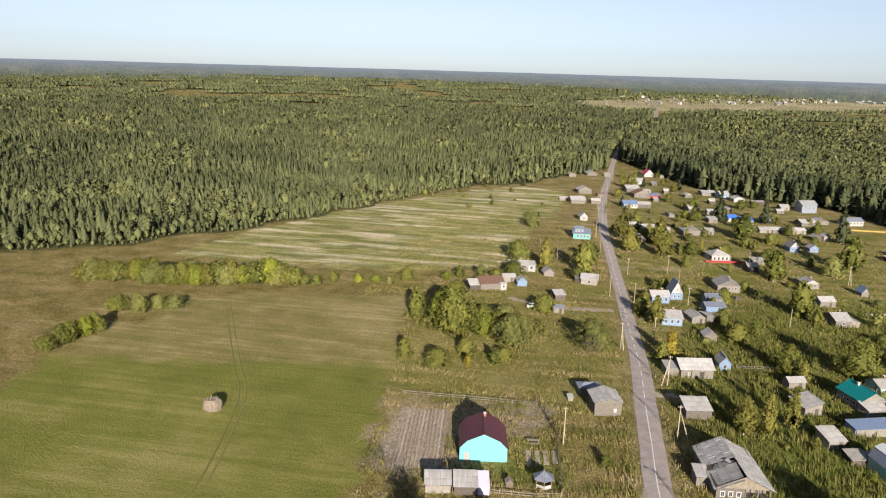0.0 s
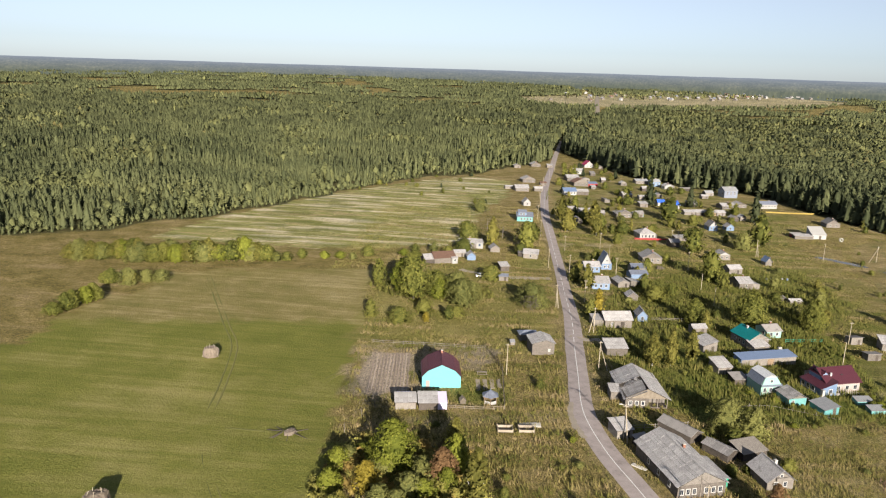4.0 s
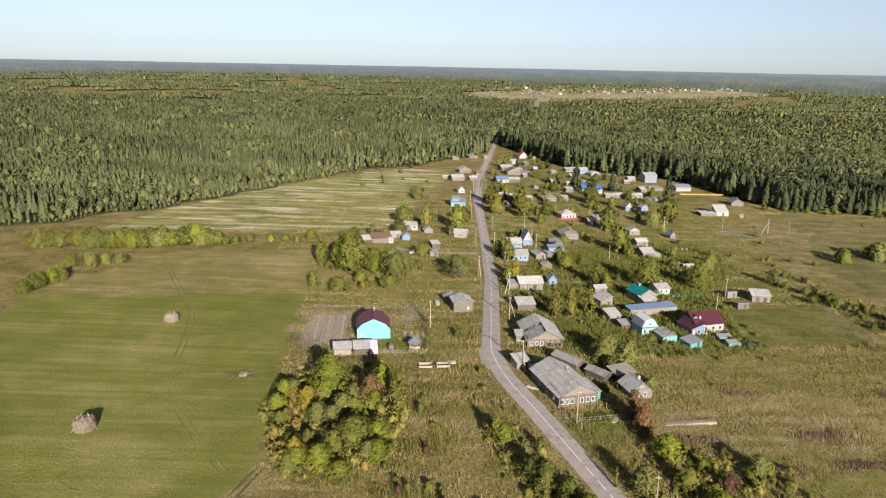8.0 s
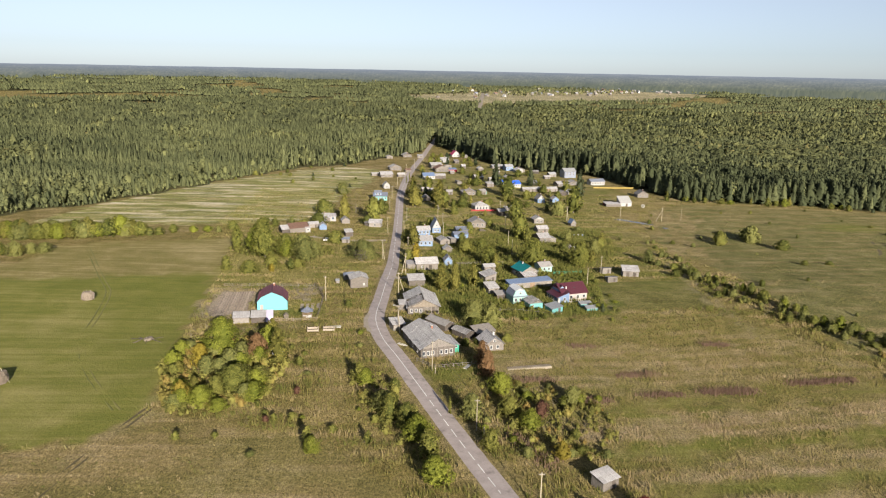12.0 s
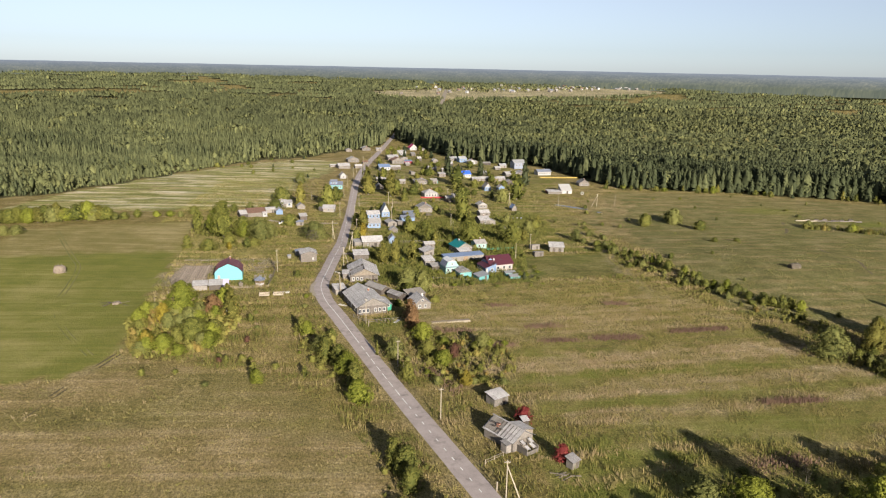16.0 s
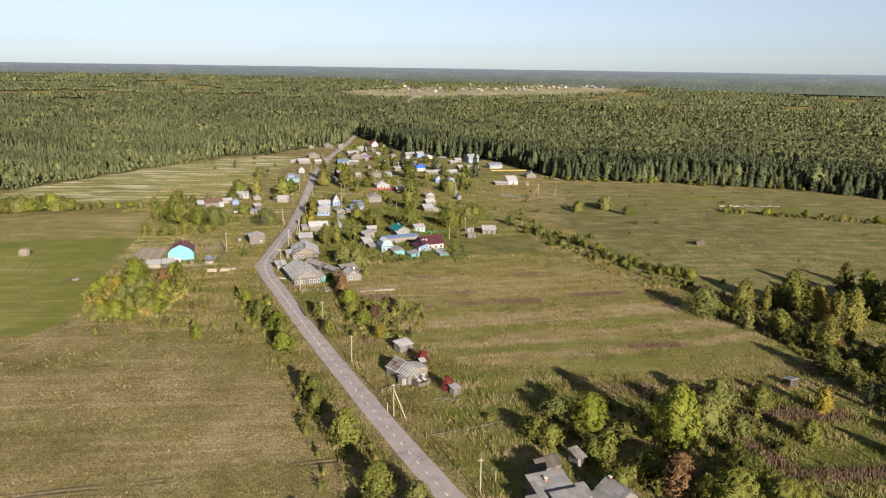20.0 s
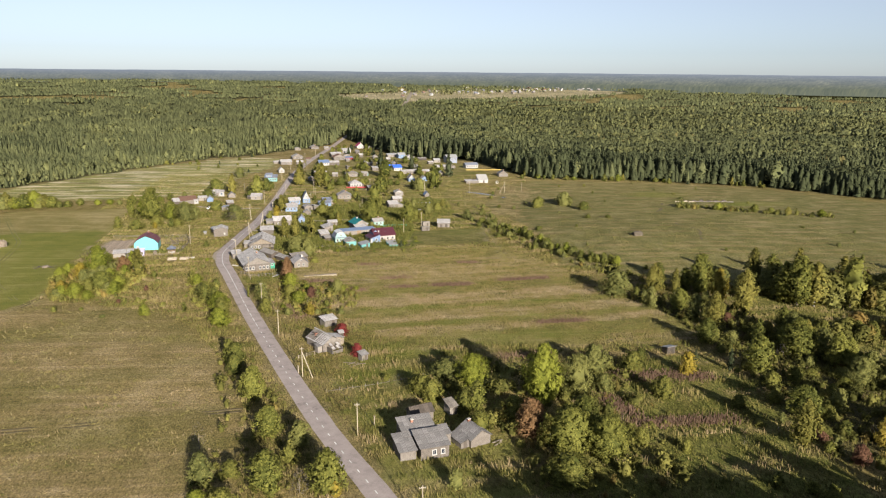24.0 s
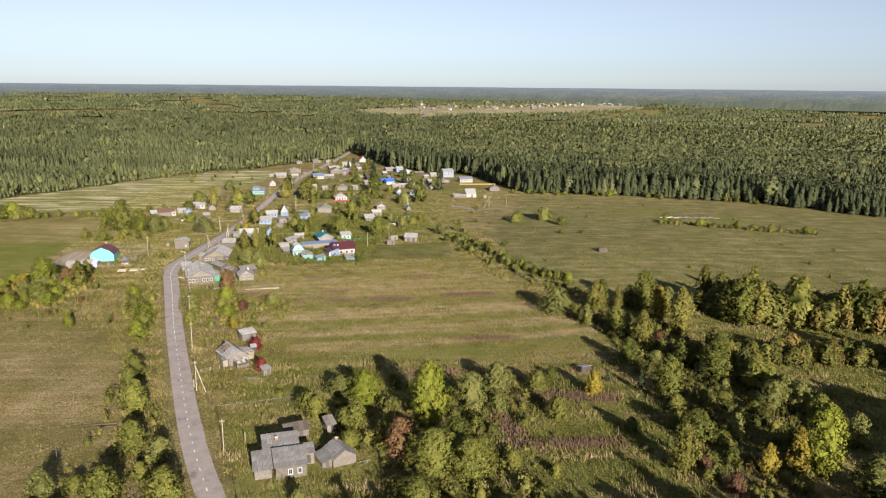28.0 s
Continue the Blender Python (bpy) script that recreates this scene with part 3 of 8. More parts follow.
def block(parent, x, y, w, d, h, rh, ridge="d", wall=LOG, roof=SLATE, ov=0.35, sheets=False, gable=None, sag=0.0, cap=True, mid=0.5):
    """A volume with its roof. x: middle of the front, y: the front's depth. ridge d: gable to the front, w: gables to the sides, s: one slope falling to the front,
    b: falling to the back, l and r: falling to the left or right, h: hipped."""
    x0, x1, y0, y1, zb = x - w / 2, x + w / 2, y, y + d, -0.7
    g = gable or wall
    if ridge == "d":
        xm, zt = x0 + w * mid, h + rh
        part("wall", box(x0, x1, y0, y1, zb, h), wall, parent)
        part("gable", solid(((x0, y0 + 0.003, h), (x1, y0 + 0.003, h), (xm, y0 + 0.003, zt), (x0, y1 - 0.003, h), (x1, y1 - 0.003, h), (xm, y1 - 0.003, zt)), ((0, 1, 2), (3, 4, 5), (0, 1, 4, 3), (1, 2, 5, 4), (0, 2, 5, 3))), g, parent)
        for xe, s in ((x0, -1), (x1, 1)):
            dw = Vector((xe - xm, 0, -rh)).normalized()
            ln = math.hypot(xe - xm, rh) + ov
            slope(parent, (xm, y0 - ov, zt + 0.1), (xm, y1 + ov, zt + 0.1 - sag), dw, ln, roof, sheets)
        if cap:
            part("ridge_cap", box(xm - 0.14, xm + 0.14, y0 - ov - 0.02, y1 + ov + 0.02, zt + 0.1, zt + 0.19), roof, parent)
    elif ridge == "w":
        ym, zt = y0 + d * mid, h + rh
        part("wall", box(x0, x1, y0, y1, zb, h), wall, parent)
        part("gable", solid(((x0 + 0.003, y0, h), (x0 + 0.003, y1, h), (x0 + 0.003, ym, zt), (x1 - 0.003, y0, h), (x1 - 0.003, y1, h), (x1 - 0.003, ym, zt)), ((0, 1, 2), (3, 4, 5), (0, 1, 4, 3), (1, 2, 5, 4), (0, 2, 5, 3))), g, parent)
        for ye in (y0, y1):
            dw = Vector((0, ye - ym, -rh)).normalized()
            ln = math.hypot(ye - ym, rh) + ov
            slope(parent, (x0 - ov, ym, zt + 0.1), (x1 + ov, ym, zt + 0.1 - sag), dw, ln, roof, sheets)
        if cap:
            part("ridge_cap", box(x0 - ov - 0.02, x1 + ov + 0.02, ym - 0.14, ym + 0.14, zt + 0.1, zt + 0.19), roof, parent)
    elif ridge == "h":
        part("wall", box(x0, x1, y0, y1, zb, h), wall, parent)
        o, k = ov, min(w, d) * 0.5
        if w >= d:
            r0, r1 = (x0 + k, y0 + d / 2), (x1 - k, y0 + d / 2)
        else:
            r0, r1 = (x0 + w / 2, y0 + k), (x0 + w / 2, y1 - k)
        e = [(x0 - o, y0 - o, h), (x1 + o, y0 - o, h), (x1 + o, y1 + o, h), (x0 - o, y1 + o, h), (*r0, h + rh), (*r1, h + rh)]
        fs = ((0, 1, 5, 4), (1, 2, 5), (2, 3, 4, 5), (3, 0, 4), (0, 3, 2, 1)) if w >= d else ((0, 1, 4), (1, 2, 5, 4), (2, 3, 5), (3, 0, 4, 5), (0, 3, 2, 1))
        part("roof", solid([(a, b, c + 0.06) for a, b, c in e], fs), roof, parent)
    else:
        zl, zh = h, h + rh
        c = {"s": (zl, zl, zh, zh), "b": (zh, zh, zl, zl), "l": (zl, zh, zh, zl), "r": (zh, zl, zl, zh)}[ridge]
        part("wall", solid(((x0, y0, zb), (x1, y0, zb), (x1, y1, zb), (x0, y1, zb), (x0, y0, c[0]), (x1, y0, c[1]), (x1, y1, c[2]), (x0, y1, c[3])), BOXF), wall, parent)
        if ridge == "s":
            a, b, dw, ln = (x0 - ov, y1 + ov, zh), (x1 + ov, y1 + ov, zh), (0, -d, -rh), math.hypot(d, rh) + 2 * ov
        elif ridge == "b":
            a, b, dw, ln = (x0 - ov, y0 - ov, zh), (x1 + ov, y0 - ov, zh), (0, d, -rh), math.hypot(d, rh) + 2 * ov
        elif ridge == "l":
            a, b, dw, ln = (x1 + ov, y0 - ov, zh), (x1 + ov, y1 + ov, zh), (-w, 0, -rh), math.hypot(w, rh) + 2 * ov
        else:
            a, b, dw, ln = (x0 - ov, y0 - ov, zh), (x0 - ov, y1 + ov, zh), (w, 0, -rh), math.hypot(w, rh) + 2 * ov
        slope(parent, Vector(a) + Vector((0, 0, 0.1)), Vector(b) + Vector((0, 0, 0.1)), dw, ln, roof, sheets, name="roof")


def window(parent, x, y, z, w=0.8, h=1.1, surround=TRIM, side=0):
    """A window on the front (side 0), on the left (1) or on the right wall (2): frame, sill, glazing bar and two panes."""
    e = obj("window", shared_box(w + 0.28, 0.08, h + 0.28, surround, "frame"), None, parent, pose(x, y, z, 0, 0, (0, -90, 90)[side]), "window with a painted surround")
    for s in (-1, 1):
        obj("pane", shared_box(w / 2 - 0.03, 0.04, h, GLASS, "pane"), None, e, pose(s * (w / 4 + 0.005), -0.03, 0))
    obj("sill", shared_box(w + 0.34, 0.16, 0.05, surround, "sill"), None, e, pose(0, -0.06, -h / 2 - 0.13))
    return e


def door(parent, x, y, z=1.0, w=0.85, h=2.0, mat=WARMWOOD, side=0):
    d = obj("door", shared_box(w, 0.07, h, mat, "door"), None, parent, pose(x, y, z, 0, 0, (0, -90, 90)[side]))
    obj("handle", shared_box(0.04, 0.06, 0.16, WIRE, "handle"), None, d, pose(w / 2 - 0.1, -0.05, 0))


def chimney(parent, x, y, z, h=1.0, mat=BRICK, s=0.5):
    c = part("chimney", box(x - s / 2, x + s / 2, y - s / 2, y + s / 2, z - 0.6, z + h), mat, parent)
    part("chimney_cap", box(x - s / 2 - 0.06, x + s / 2 + 0.06, y - s / 2 - 0.06, y + s / 2 + 0.06, z + h, z + h + 0.1), CONCRETE, c)


def front_windows(parent, x, y, z, n, gap, **kw):
    for i in range(n):
        window(parent, x + (i - (n - 1) / 2) * gap, y - 0.03, z, **kw)


def cottage(x, y, rot, w, d, h=2.6, rh=1.9, ridge="d", wall=LOG, roof=SLATE, label="weathered grey log house with a slate roof", wins=2, name="house", category="house", surround=OLDTRIM, stack=True, sheets=False, ov=0.4, gable=None, win=(0.7, 0.95), sidewins=1):
    """A plain village house with front windows, side windows, a door and a chimney."""
    t = thing(name, x, y, rot, label, category)
    block(t, 0, 0, w, d, h, rh, ridge, wall, roof, ov, sheets, gable)
    if wins:
        front_windows(t, 0, 0, h * 0.56, wins, w / (wins + 0.4), w=win[0], h=win[1], surround=surround)
    for i in range(sidewins):
        for s, xx in ((1, -w / 2 - 0.03), (2, w / 2 + 0.03)):
            window(t, xx, d * (0.3 + 0.36 * i), h * 0.56, win[0], win[1], surround, s)
    if stack:
        if ridge == "d":
            chimney(t, 0.3 * w * 0.4, d * 0.55, h + rh * 0.75, 0.9)
        else:
            chimney(t, 0.18 * w, d * 0.62, h + rh * 0.75, 0.9)
    return t


def shed(x, y, rot, w, d, h=2.1, rh=0.9, ridge="w", wall=BOARD, roof=SLATE, label="grey board shed with an old slate roof", name="shed", sheets=False, dr=True, ov=0.25, group=""):
    t = thing(name, x, y, rot, label, "shed", group)
    block(t, 0, 0, w, d, h, rh, ridge, wall, roof, ov, sheets, cap=ridge in "dw")
    if dr:
        door(t, w * 0.18, -0.04, 0.85, 0.8, 1.7, DARKWOOD)
    return t


# ---- road ----
def along(line, step):
    pts = [Vector(p) for p in line]
    out = []
    n = len(pts)
    for i in range(n - 1):
        p0, p1, p2, p3 = pts[max(i - 1, 0)], pts[i], pts[i + 1], pts[min(i + 2, n - 1)]
        k = max(1, int((p2 - p1).length / step))
        for j in range(k):
            t = j / k
            out.append(0.5 * ((2 * p1) + (p2 - p0) * t + (2 * p0 - 5 * p1 + 4 * p2 - p3) * t * t + (3 * p1 - p0 - 3 * p2 + p3) * t ** 3))
    out.append(pts[-1])
    return out


def ribbon(name, line, half, lift, mat, step=3.0, ragged=0.0, thick=0.3):
    c = along(line, step)
    vs, fs = [], []
    r = random.Random(3)
    for i, p in enumerate(c):
        d = (c[min(i + 1, len(c) - 1)] - c[max(i - 1, 0)]).normalized()
        s = Vector((d.y, -d.x))
        up = lift + (0.35 if p.y > 880 else 0)
        l_, r_ = p - s * (half + r.uniform(0, ragged)), p + s * (half + r.uniform(0, ragged))
        zc = H(p.x, p.y) + up
        vs += [(l_.x, l_.y, zc - thick), (l_.x, l_.y, zc - 0.03), (p.x, p.y, zc + 0.03), (r_.x, r_.y, zc - 0.03), (r_.x, r_.y, zc - thick)]
        if i:
            a, b = 5 * (i - 1), 5 * i
            fs += [(a + k, b + k, b + k + 1, a + k + 1) for k in range(4)]
    me = bpy.data.meshes.new(name)
    me.from_pydata(vs, [], fs)
    bm = bmesh.new()
    bm.from_mesh(me)
    bmesh.ops.recalc_face_normals(bm, faces=bm.faces)
    bm.to_mesh(me)
    bm.free()
    me.materials.append(mat)
    return new(name, me)


def asphalt():
    m, n, l, b = start("worn_asphalt", 0.9)
    co = n.new("ShaderNodeNewGeometry").outputs["Position"]
    f = mathn(n, l, "MULTIPLY_ADD", tex(n, l, co, 0.35, 5, 0.7), 0.6, mathn(n, l, "MULTIPLY", tex(n, l, co, 6, 4, 0.8), 0.4))
    r = ramp(n, ((0.34, (0.24, 0.207, 0.193)), (0.5, (0.335, 0.289, 0.272)), (0.66, (0.405, 0.352, 0.332))))
    l.new(f, r.inputs[0])
    s = ramp(n, ((0.3, (0.62, 0.62, 0.62)), (0.42, (1, 1, 1))))
    l.new(tex(n, l, co, 0.22, 3, 0.7), s.inputs[0])
    l.new(mixc(n, l, 1.0, r.outputs[0], s.outputs[0], "MULTIPLY"), b.inputs["Base Color"])
    bump(n, l, b, f, 0.3, 0.02)
    return m


ASPHALT = asphalt()
GRAVEL = surface("pale_gravel", (0.22, 0.185, 0.145), (0.4, 0.35, 0.28), 0.95, size=0.5)
PAINT = surface("worn_white_road_paint", (0.55, 0.55, 0.53), (0.8, 0.8, 0.78), 0.8, size=2)
road = tagged(ribbon("road", ROAD[:-4], 2.55, 0.07, ASPHALT, 3.0, 0.15), "worn grey asphalt village road with a white centre line", "road", kind="structure")
tagged(ribbon("road_far", ROAD[-4:], 5.0, 0.5, GRAVEL, 40), "pale straight road on a distant slope", "road", kind="structure")
lane = tagged(ribbon("lane", SIDE, 1.7, 0.05, GRAVEL, 3.0, 0.3), "narrow gravel lane off the road", "lane", kind="structure")
tagged(ribbon("layby", ((16.5, 241), (21.5, 238.5), (26, 239.5)), 1.6, 0.05, GRAVEL, 2.0, 0.3), "gravel turn-in beside the road", "lane", kind="structure")
tagged(ribbon("bend_apron", ((13.6, 174), (12.3, 180), (12.0, 186), (12.8, 192)), 0.5, 0.06, GRAVEL, 1.0, 0.6), "gravel edge on the outside of the bend", "gravel edge", kind="structure")
mid = along(ROAD[:22], 0.5)
dist = [0.0]
for a, b in zip(mid, mid[1:]):
    dist.append(dist[-1] + (b - a).length)


def road_at(s):
    s = min(max(s, 0), dist[-1] - 0.01)
    i = int(np.searchsorted(dist, s, "right")) - 1
    k = (s - dist[i]) / (dist[i + 1] - dist[i])
    p = mid[i].lerp(mid[i + 1], k)
    d = (mid[i + 1] - mid[i]).normalized()
    return p, d


def s_of(y):
    return dist[min(range(len(mid)), key=lambda i: abs(mid[i].y - y))]


def stripe(s0, s1, half=0.09):
    vs, fs = [], []
    k = max(1, int((s1 - s0) / 2))
    for i in range(k + 1):
        p, d = road_at(s0 + (s1 - s0) * i / k)
        sd = Vector((d.y, -d.x)) * half
        z = H(p.x, p.y) + 0.07 + 0.036
        vs += [(p.x - sd.x, p.y - sd.y, z), (p.x + sd.x, p.y + sd.y, z), (p.x - sd.x, p.y - sd.y, z - 0.01), (p.x + sd.x, p.y + sd.y, z - 0.01)]
        if i:
            a, b = 4 * (i - 1), 4 * i
            fs += [(a, a + 1, b + 1, b), (a, b, b + 2, a + 2), (a + 1, a + 3, b + 3, b + 1)]
    me = bpy.data.meshes.new("lane_mark")
    me.from_pydata(vs, [], fs)
    me.materials.append(PAINT)
    o = new("lane_mark", me)
    o.parent = road
    return o


s = s_of(-26)
while s < s_of(88):
    stripe(s, s + 1.15, 0.1)
    s += 4.0
s = s_of(90)
while s < s_of(128):
    stripe(s, s + 3.4)
    s += 5.0
stripe(s_of(129), s_of(232))
s = s_of(236)
while s < s_of(560):
    stripe(s, s + 4.5)
    s += 7.5

# ---- trees ----
def leaf_mesh(name, kind, seed, tier, stout):
    """Crown of single leaves in clumps round a darker-tinted hull, about 10 m high and 6 m wide when the tree is: an
    uneven outline with gaps.
    """
    r = np.random.RandomState(seed)
    shape = {"birch": (0.9, 10.0, 2.5, 90), "gold": (0.8, 10.0, 2.4, 84), "spruce": (0.4, 10.0, 3.0, 90), "bare": (1.6, 9.6, 2.7, 70), "bush": (0.1, 9.6, 2.8, 100), "willow": (0.1, 9.6, 2.8, 100)}.get(kind, (0.5, 9.8, 2.8, 110))
    z0, z1, rad, nc = shape
    rad *= stout / 0.6
    nc = int(nc * (stout / 0.6) ** 0.8 * (0.8 if tier < 2 else 1.3))
    cen, wid = [], []

    def reach(t):
        if kind == "spruce":
            return (1 - t) ** 0.9
        if kind in ("birch", "gold"):
            return math.sin(math.pi * min(1, 0.1 + t * 0.9)) ** 0.7 * (1.05 - 0.55 * t)
        return min(1.0, (0.5 if kind in ("leafy", "bright") else 0.8) + 1.4 * t) * (1 - t ** 2.3) ** (0.6 if kind in ("leafy", "bright") else 0.45)

    for i in range(nc):
        t = (i + r.uniform(0, 1)) / nc
        k = reach(t)
        a = r.uniform(0, 6.283)
        rr = rad * k * math.sqrt(r.uniform(0.2, 1.0)) * (1 + 0.16 * math.sin(3 * a + 1.3 * seed) + 0.1 * math.sin(5 * a + 4 * t + seed))
        cen.append((rr * math.cos(a), rr * math.sin(a), z0 + (z1 - z0) * t))
        wid.append(r.uniform(0.5, 1.2) * (0.5 + 0.45 * k) * (0.6 if kind in ("spruce", "bare") else 1))
    cen, wid = np.array(cen), np.array(wid)
    per = {"bare": 14, "spruce": 24}.get(kind, 26)
    per = max(3, int(per * (0.11, 0.22, 0.5, 1.05)[tier]))
    c = np.repeat(cen, per, 0)
    w = np.repeat(wid, per)
    off = r.normal(size=(len(c), 3))
    off /= np.linalg.norm(off, axis=1, keepdims=True)
    away = c - np.array((0, 0, 0.45 * z1))
    off = np.where(((off * away).sum(1)[:, None] < 0) & (r.uniform(0, 1, len(c)) < 0.45)[:, None], -off, off)
    rr = r.uniform(0.3, 1.0, len(c)) ** 0.5
    p = c + off * (w * rr)[:, None] * np.array((1.0, 1.0, 0.85 if kind != "birch" else 1.15))
    p[:, 2] = np.maximum(p[:, 2], 0.15)
    out = (p - np.array((0, 0, 3.6 if kind != "spruce" else 1.0))) * np.array((1.0, 1.0, 0.5 if kind != "spruce" else 0.1))
    out /= np.linalg.norm(out, axis=1, keepdims=True) + 1e-6
    n = out * 0.75 + off * 0.4 + np.array((0, 0, 0.25)) + r.normal(size=(len(c), 3)) * 0.6
    n /= np.linalg.norm(n, axis=1, keepdims=True)
    soft = out * 0.8 + off * 0.45 + n * 0.55
    soft /= np.linalg.norm(soft, axis=1, keepdims=True)
    u = np.cross(n, r.normal(size=(len(c), 3)))
    u /= np.linalg.norm(u, axis=1, keepdims=True)
    v = np.cross(n, u)
    s = (r.uniform(0.17, 0.36, len(c)) * (0.6 if kind == "bare" else (2.6, 1.85, 1.1, 0.74)[tier]))[:, None]
    verts = np.stack([p + u * s, p - 0.5 * u * s + 0.8 * v * s, p - 0.5 * u * s - 0.8 * v * s], 1).reshape(-1, 3)
    shade = np.clip(np.repeat(r.uniform(0.3, 0.7, nc), per) + r.normal(size=len(c)) * 0.2, 0, 1)
    tint = np.repeat(np.stack([shade, shade, shade, np.ones(len(c))], -1), 3, 0)
    faces, nrm = np.arange(len(verts)).reshape(-1, 3), np.repeat(soft, 3, 0)
    # inner hull behind the gaps; shade inside the crown is put into its tint
    if kind != "bare":
        up, ring = (5, 7) if tier < 2 else (8, 10)
        hull = []
        for j in range(up + 1):
            t = 0.04 + 0.9 * j / up
            for q in range(ring):
                a = 6.283 * (q + 0.5 * (j % 2)) / ring
                rr = rad * reach(t) * (r.uniform(0.4, 0.66) if tier > 1 else r.uniform(0.42, 0.84)) * (1 + 0.16 * math.sin(3 * a + 1.3 * seed) + 0.1 * math.sin(5 * a + 4 * t + seed))
                hull.append((rr * math.cos(a), rr * math.sin(a), z0 + (z1 - z0) * t + r.uniform(-0.25, 0.25)))
        hull += [(0, 0, z0 + 0.98 * (z1 - z0)), (0, 0, z0 + 0.2)]
        hull = np.array(hull)
        hf = []
        for j in range(up):
            for q in range(ring):
                a_, b_ = j * ring + q, j * ring + (q + 1) % ring
                hf += [(a_, b_, b_ + ring), (a_, b_ + ring, a_ + ring)]
        hf += [(up * ring + q, up * ring + (q + 1) % ring, (up + 1) * ring) for q in range(ring)] + [((q + 1) % ring, q, (up + 1) * ring + 1) for q in range(ring)]
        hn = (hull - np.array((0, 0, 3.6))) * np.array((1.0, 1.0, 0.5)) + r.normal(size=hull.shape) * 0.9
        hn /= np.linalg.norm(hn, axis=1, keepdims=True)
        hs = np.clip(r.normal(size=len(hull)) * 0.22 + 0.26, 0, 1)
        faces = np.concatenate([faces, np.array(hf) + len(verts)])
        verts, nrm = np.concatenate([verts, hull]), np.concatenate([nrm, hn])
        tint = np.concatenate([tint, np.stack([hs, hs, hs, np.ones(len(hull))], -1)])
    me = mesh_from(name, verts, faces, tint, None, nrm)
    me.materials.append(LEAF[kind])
    return me


def trunk_mesh(kind, seed):
    r = random.Random(seed)
    bm = tube([(0, 0, -0.4), (r.uniform(-0.1, 0.1), r.uniform(-0.1, 0.1), 3), (r.uniform(-0.2, 0.2), r.uniform(-0.2, 0.2), 4.2), (0, 0, 5.6)], 0.17, 7, 0.15)
    me = bpy.data.meshes.new("trunk")
    bm.to_mesh(me)
    bm.free()
    me.materials.append(BIRCHBARK if kind == "birch" else BARK)
    return me


def limb_mesh(kind):
    bm = tube([(0, 0, 2.8), (0.9, 0.1, 3.9), (1.3, 0.0, 4.6), (1.5, -0.1, 5.2)], 0.07, 5, 0.2)
    me = bpy.data.meshes.new("limb")
    bm.to_mesh(me)
    bm.free()
    me.materials.append(BIRCHBARK if kind == "birch" else BARK)
    return me


LIMB_OF = {}
CROWNS, TRUNKS = {}, {}
TALK = {
    "leafy": ("broad green deciduous tree in full leaf", "tree"), "birch": ("slender birch with yellowing leaves and pale trunk", "birch"), "bush": ("dense olive-green bush in rough grass", "bush"),
    "willow": ("rounded grey-green willow shrub", "willow"), "bare": ("thin half-bare tree with brownish twigs", "tree"), "yellow": ("small shrub with yellow autumn leaves", "shrub"),
    "gold": ("slender tree with golden autumn leaves", "tree"), "orange": ("tree with orange-brown autumn leaves", "tree"), "red": ("low shrub with dull red leaves", "shrub"),
    "redd": ("rowan with crimson autumn leaves", "rowan"), "bright": ("bright yellow-green tree in full leaf", "tree"), "spruce": ("dark green spruce with a pointed crown", "spruce"),
}
CAPS = {"birch": 14.5, "leafy": 17, "bush": 6, "willow": 9.0, "gold": 12, "bright": 15, "spruce": 19, "bare": 12}
YOUNG = {"leafy": "small green sapling in rough grass", "bright": "small bright-green sapling in rough grass", "gold": "small sapling with golden autumn leaves", "orange": "small sapling with orange-brown leaves", "redd": "small rowan sapling with crimson leaves", "bare": "small half-bare sapling with brown twigs"}
tree_no = 0


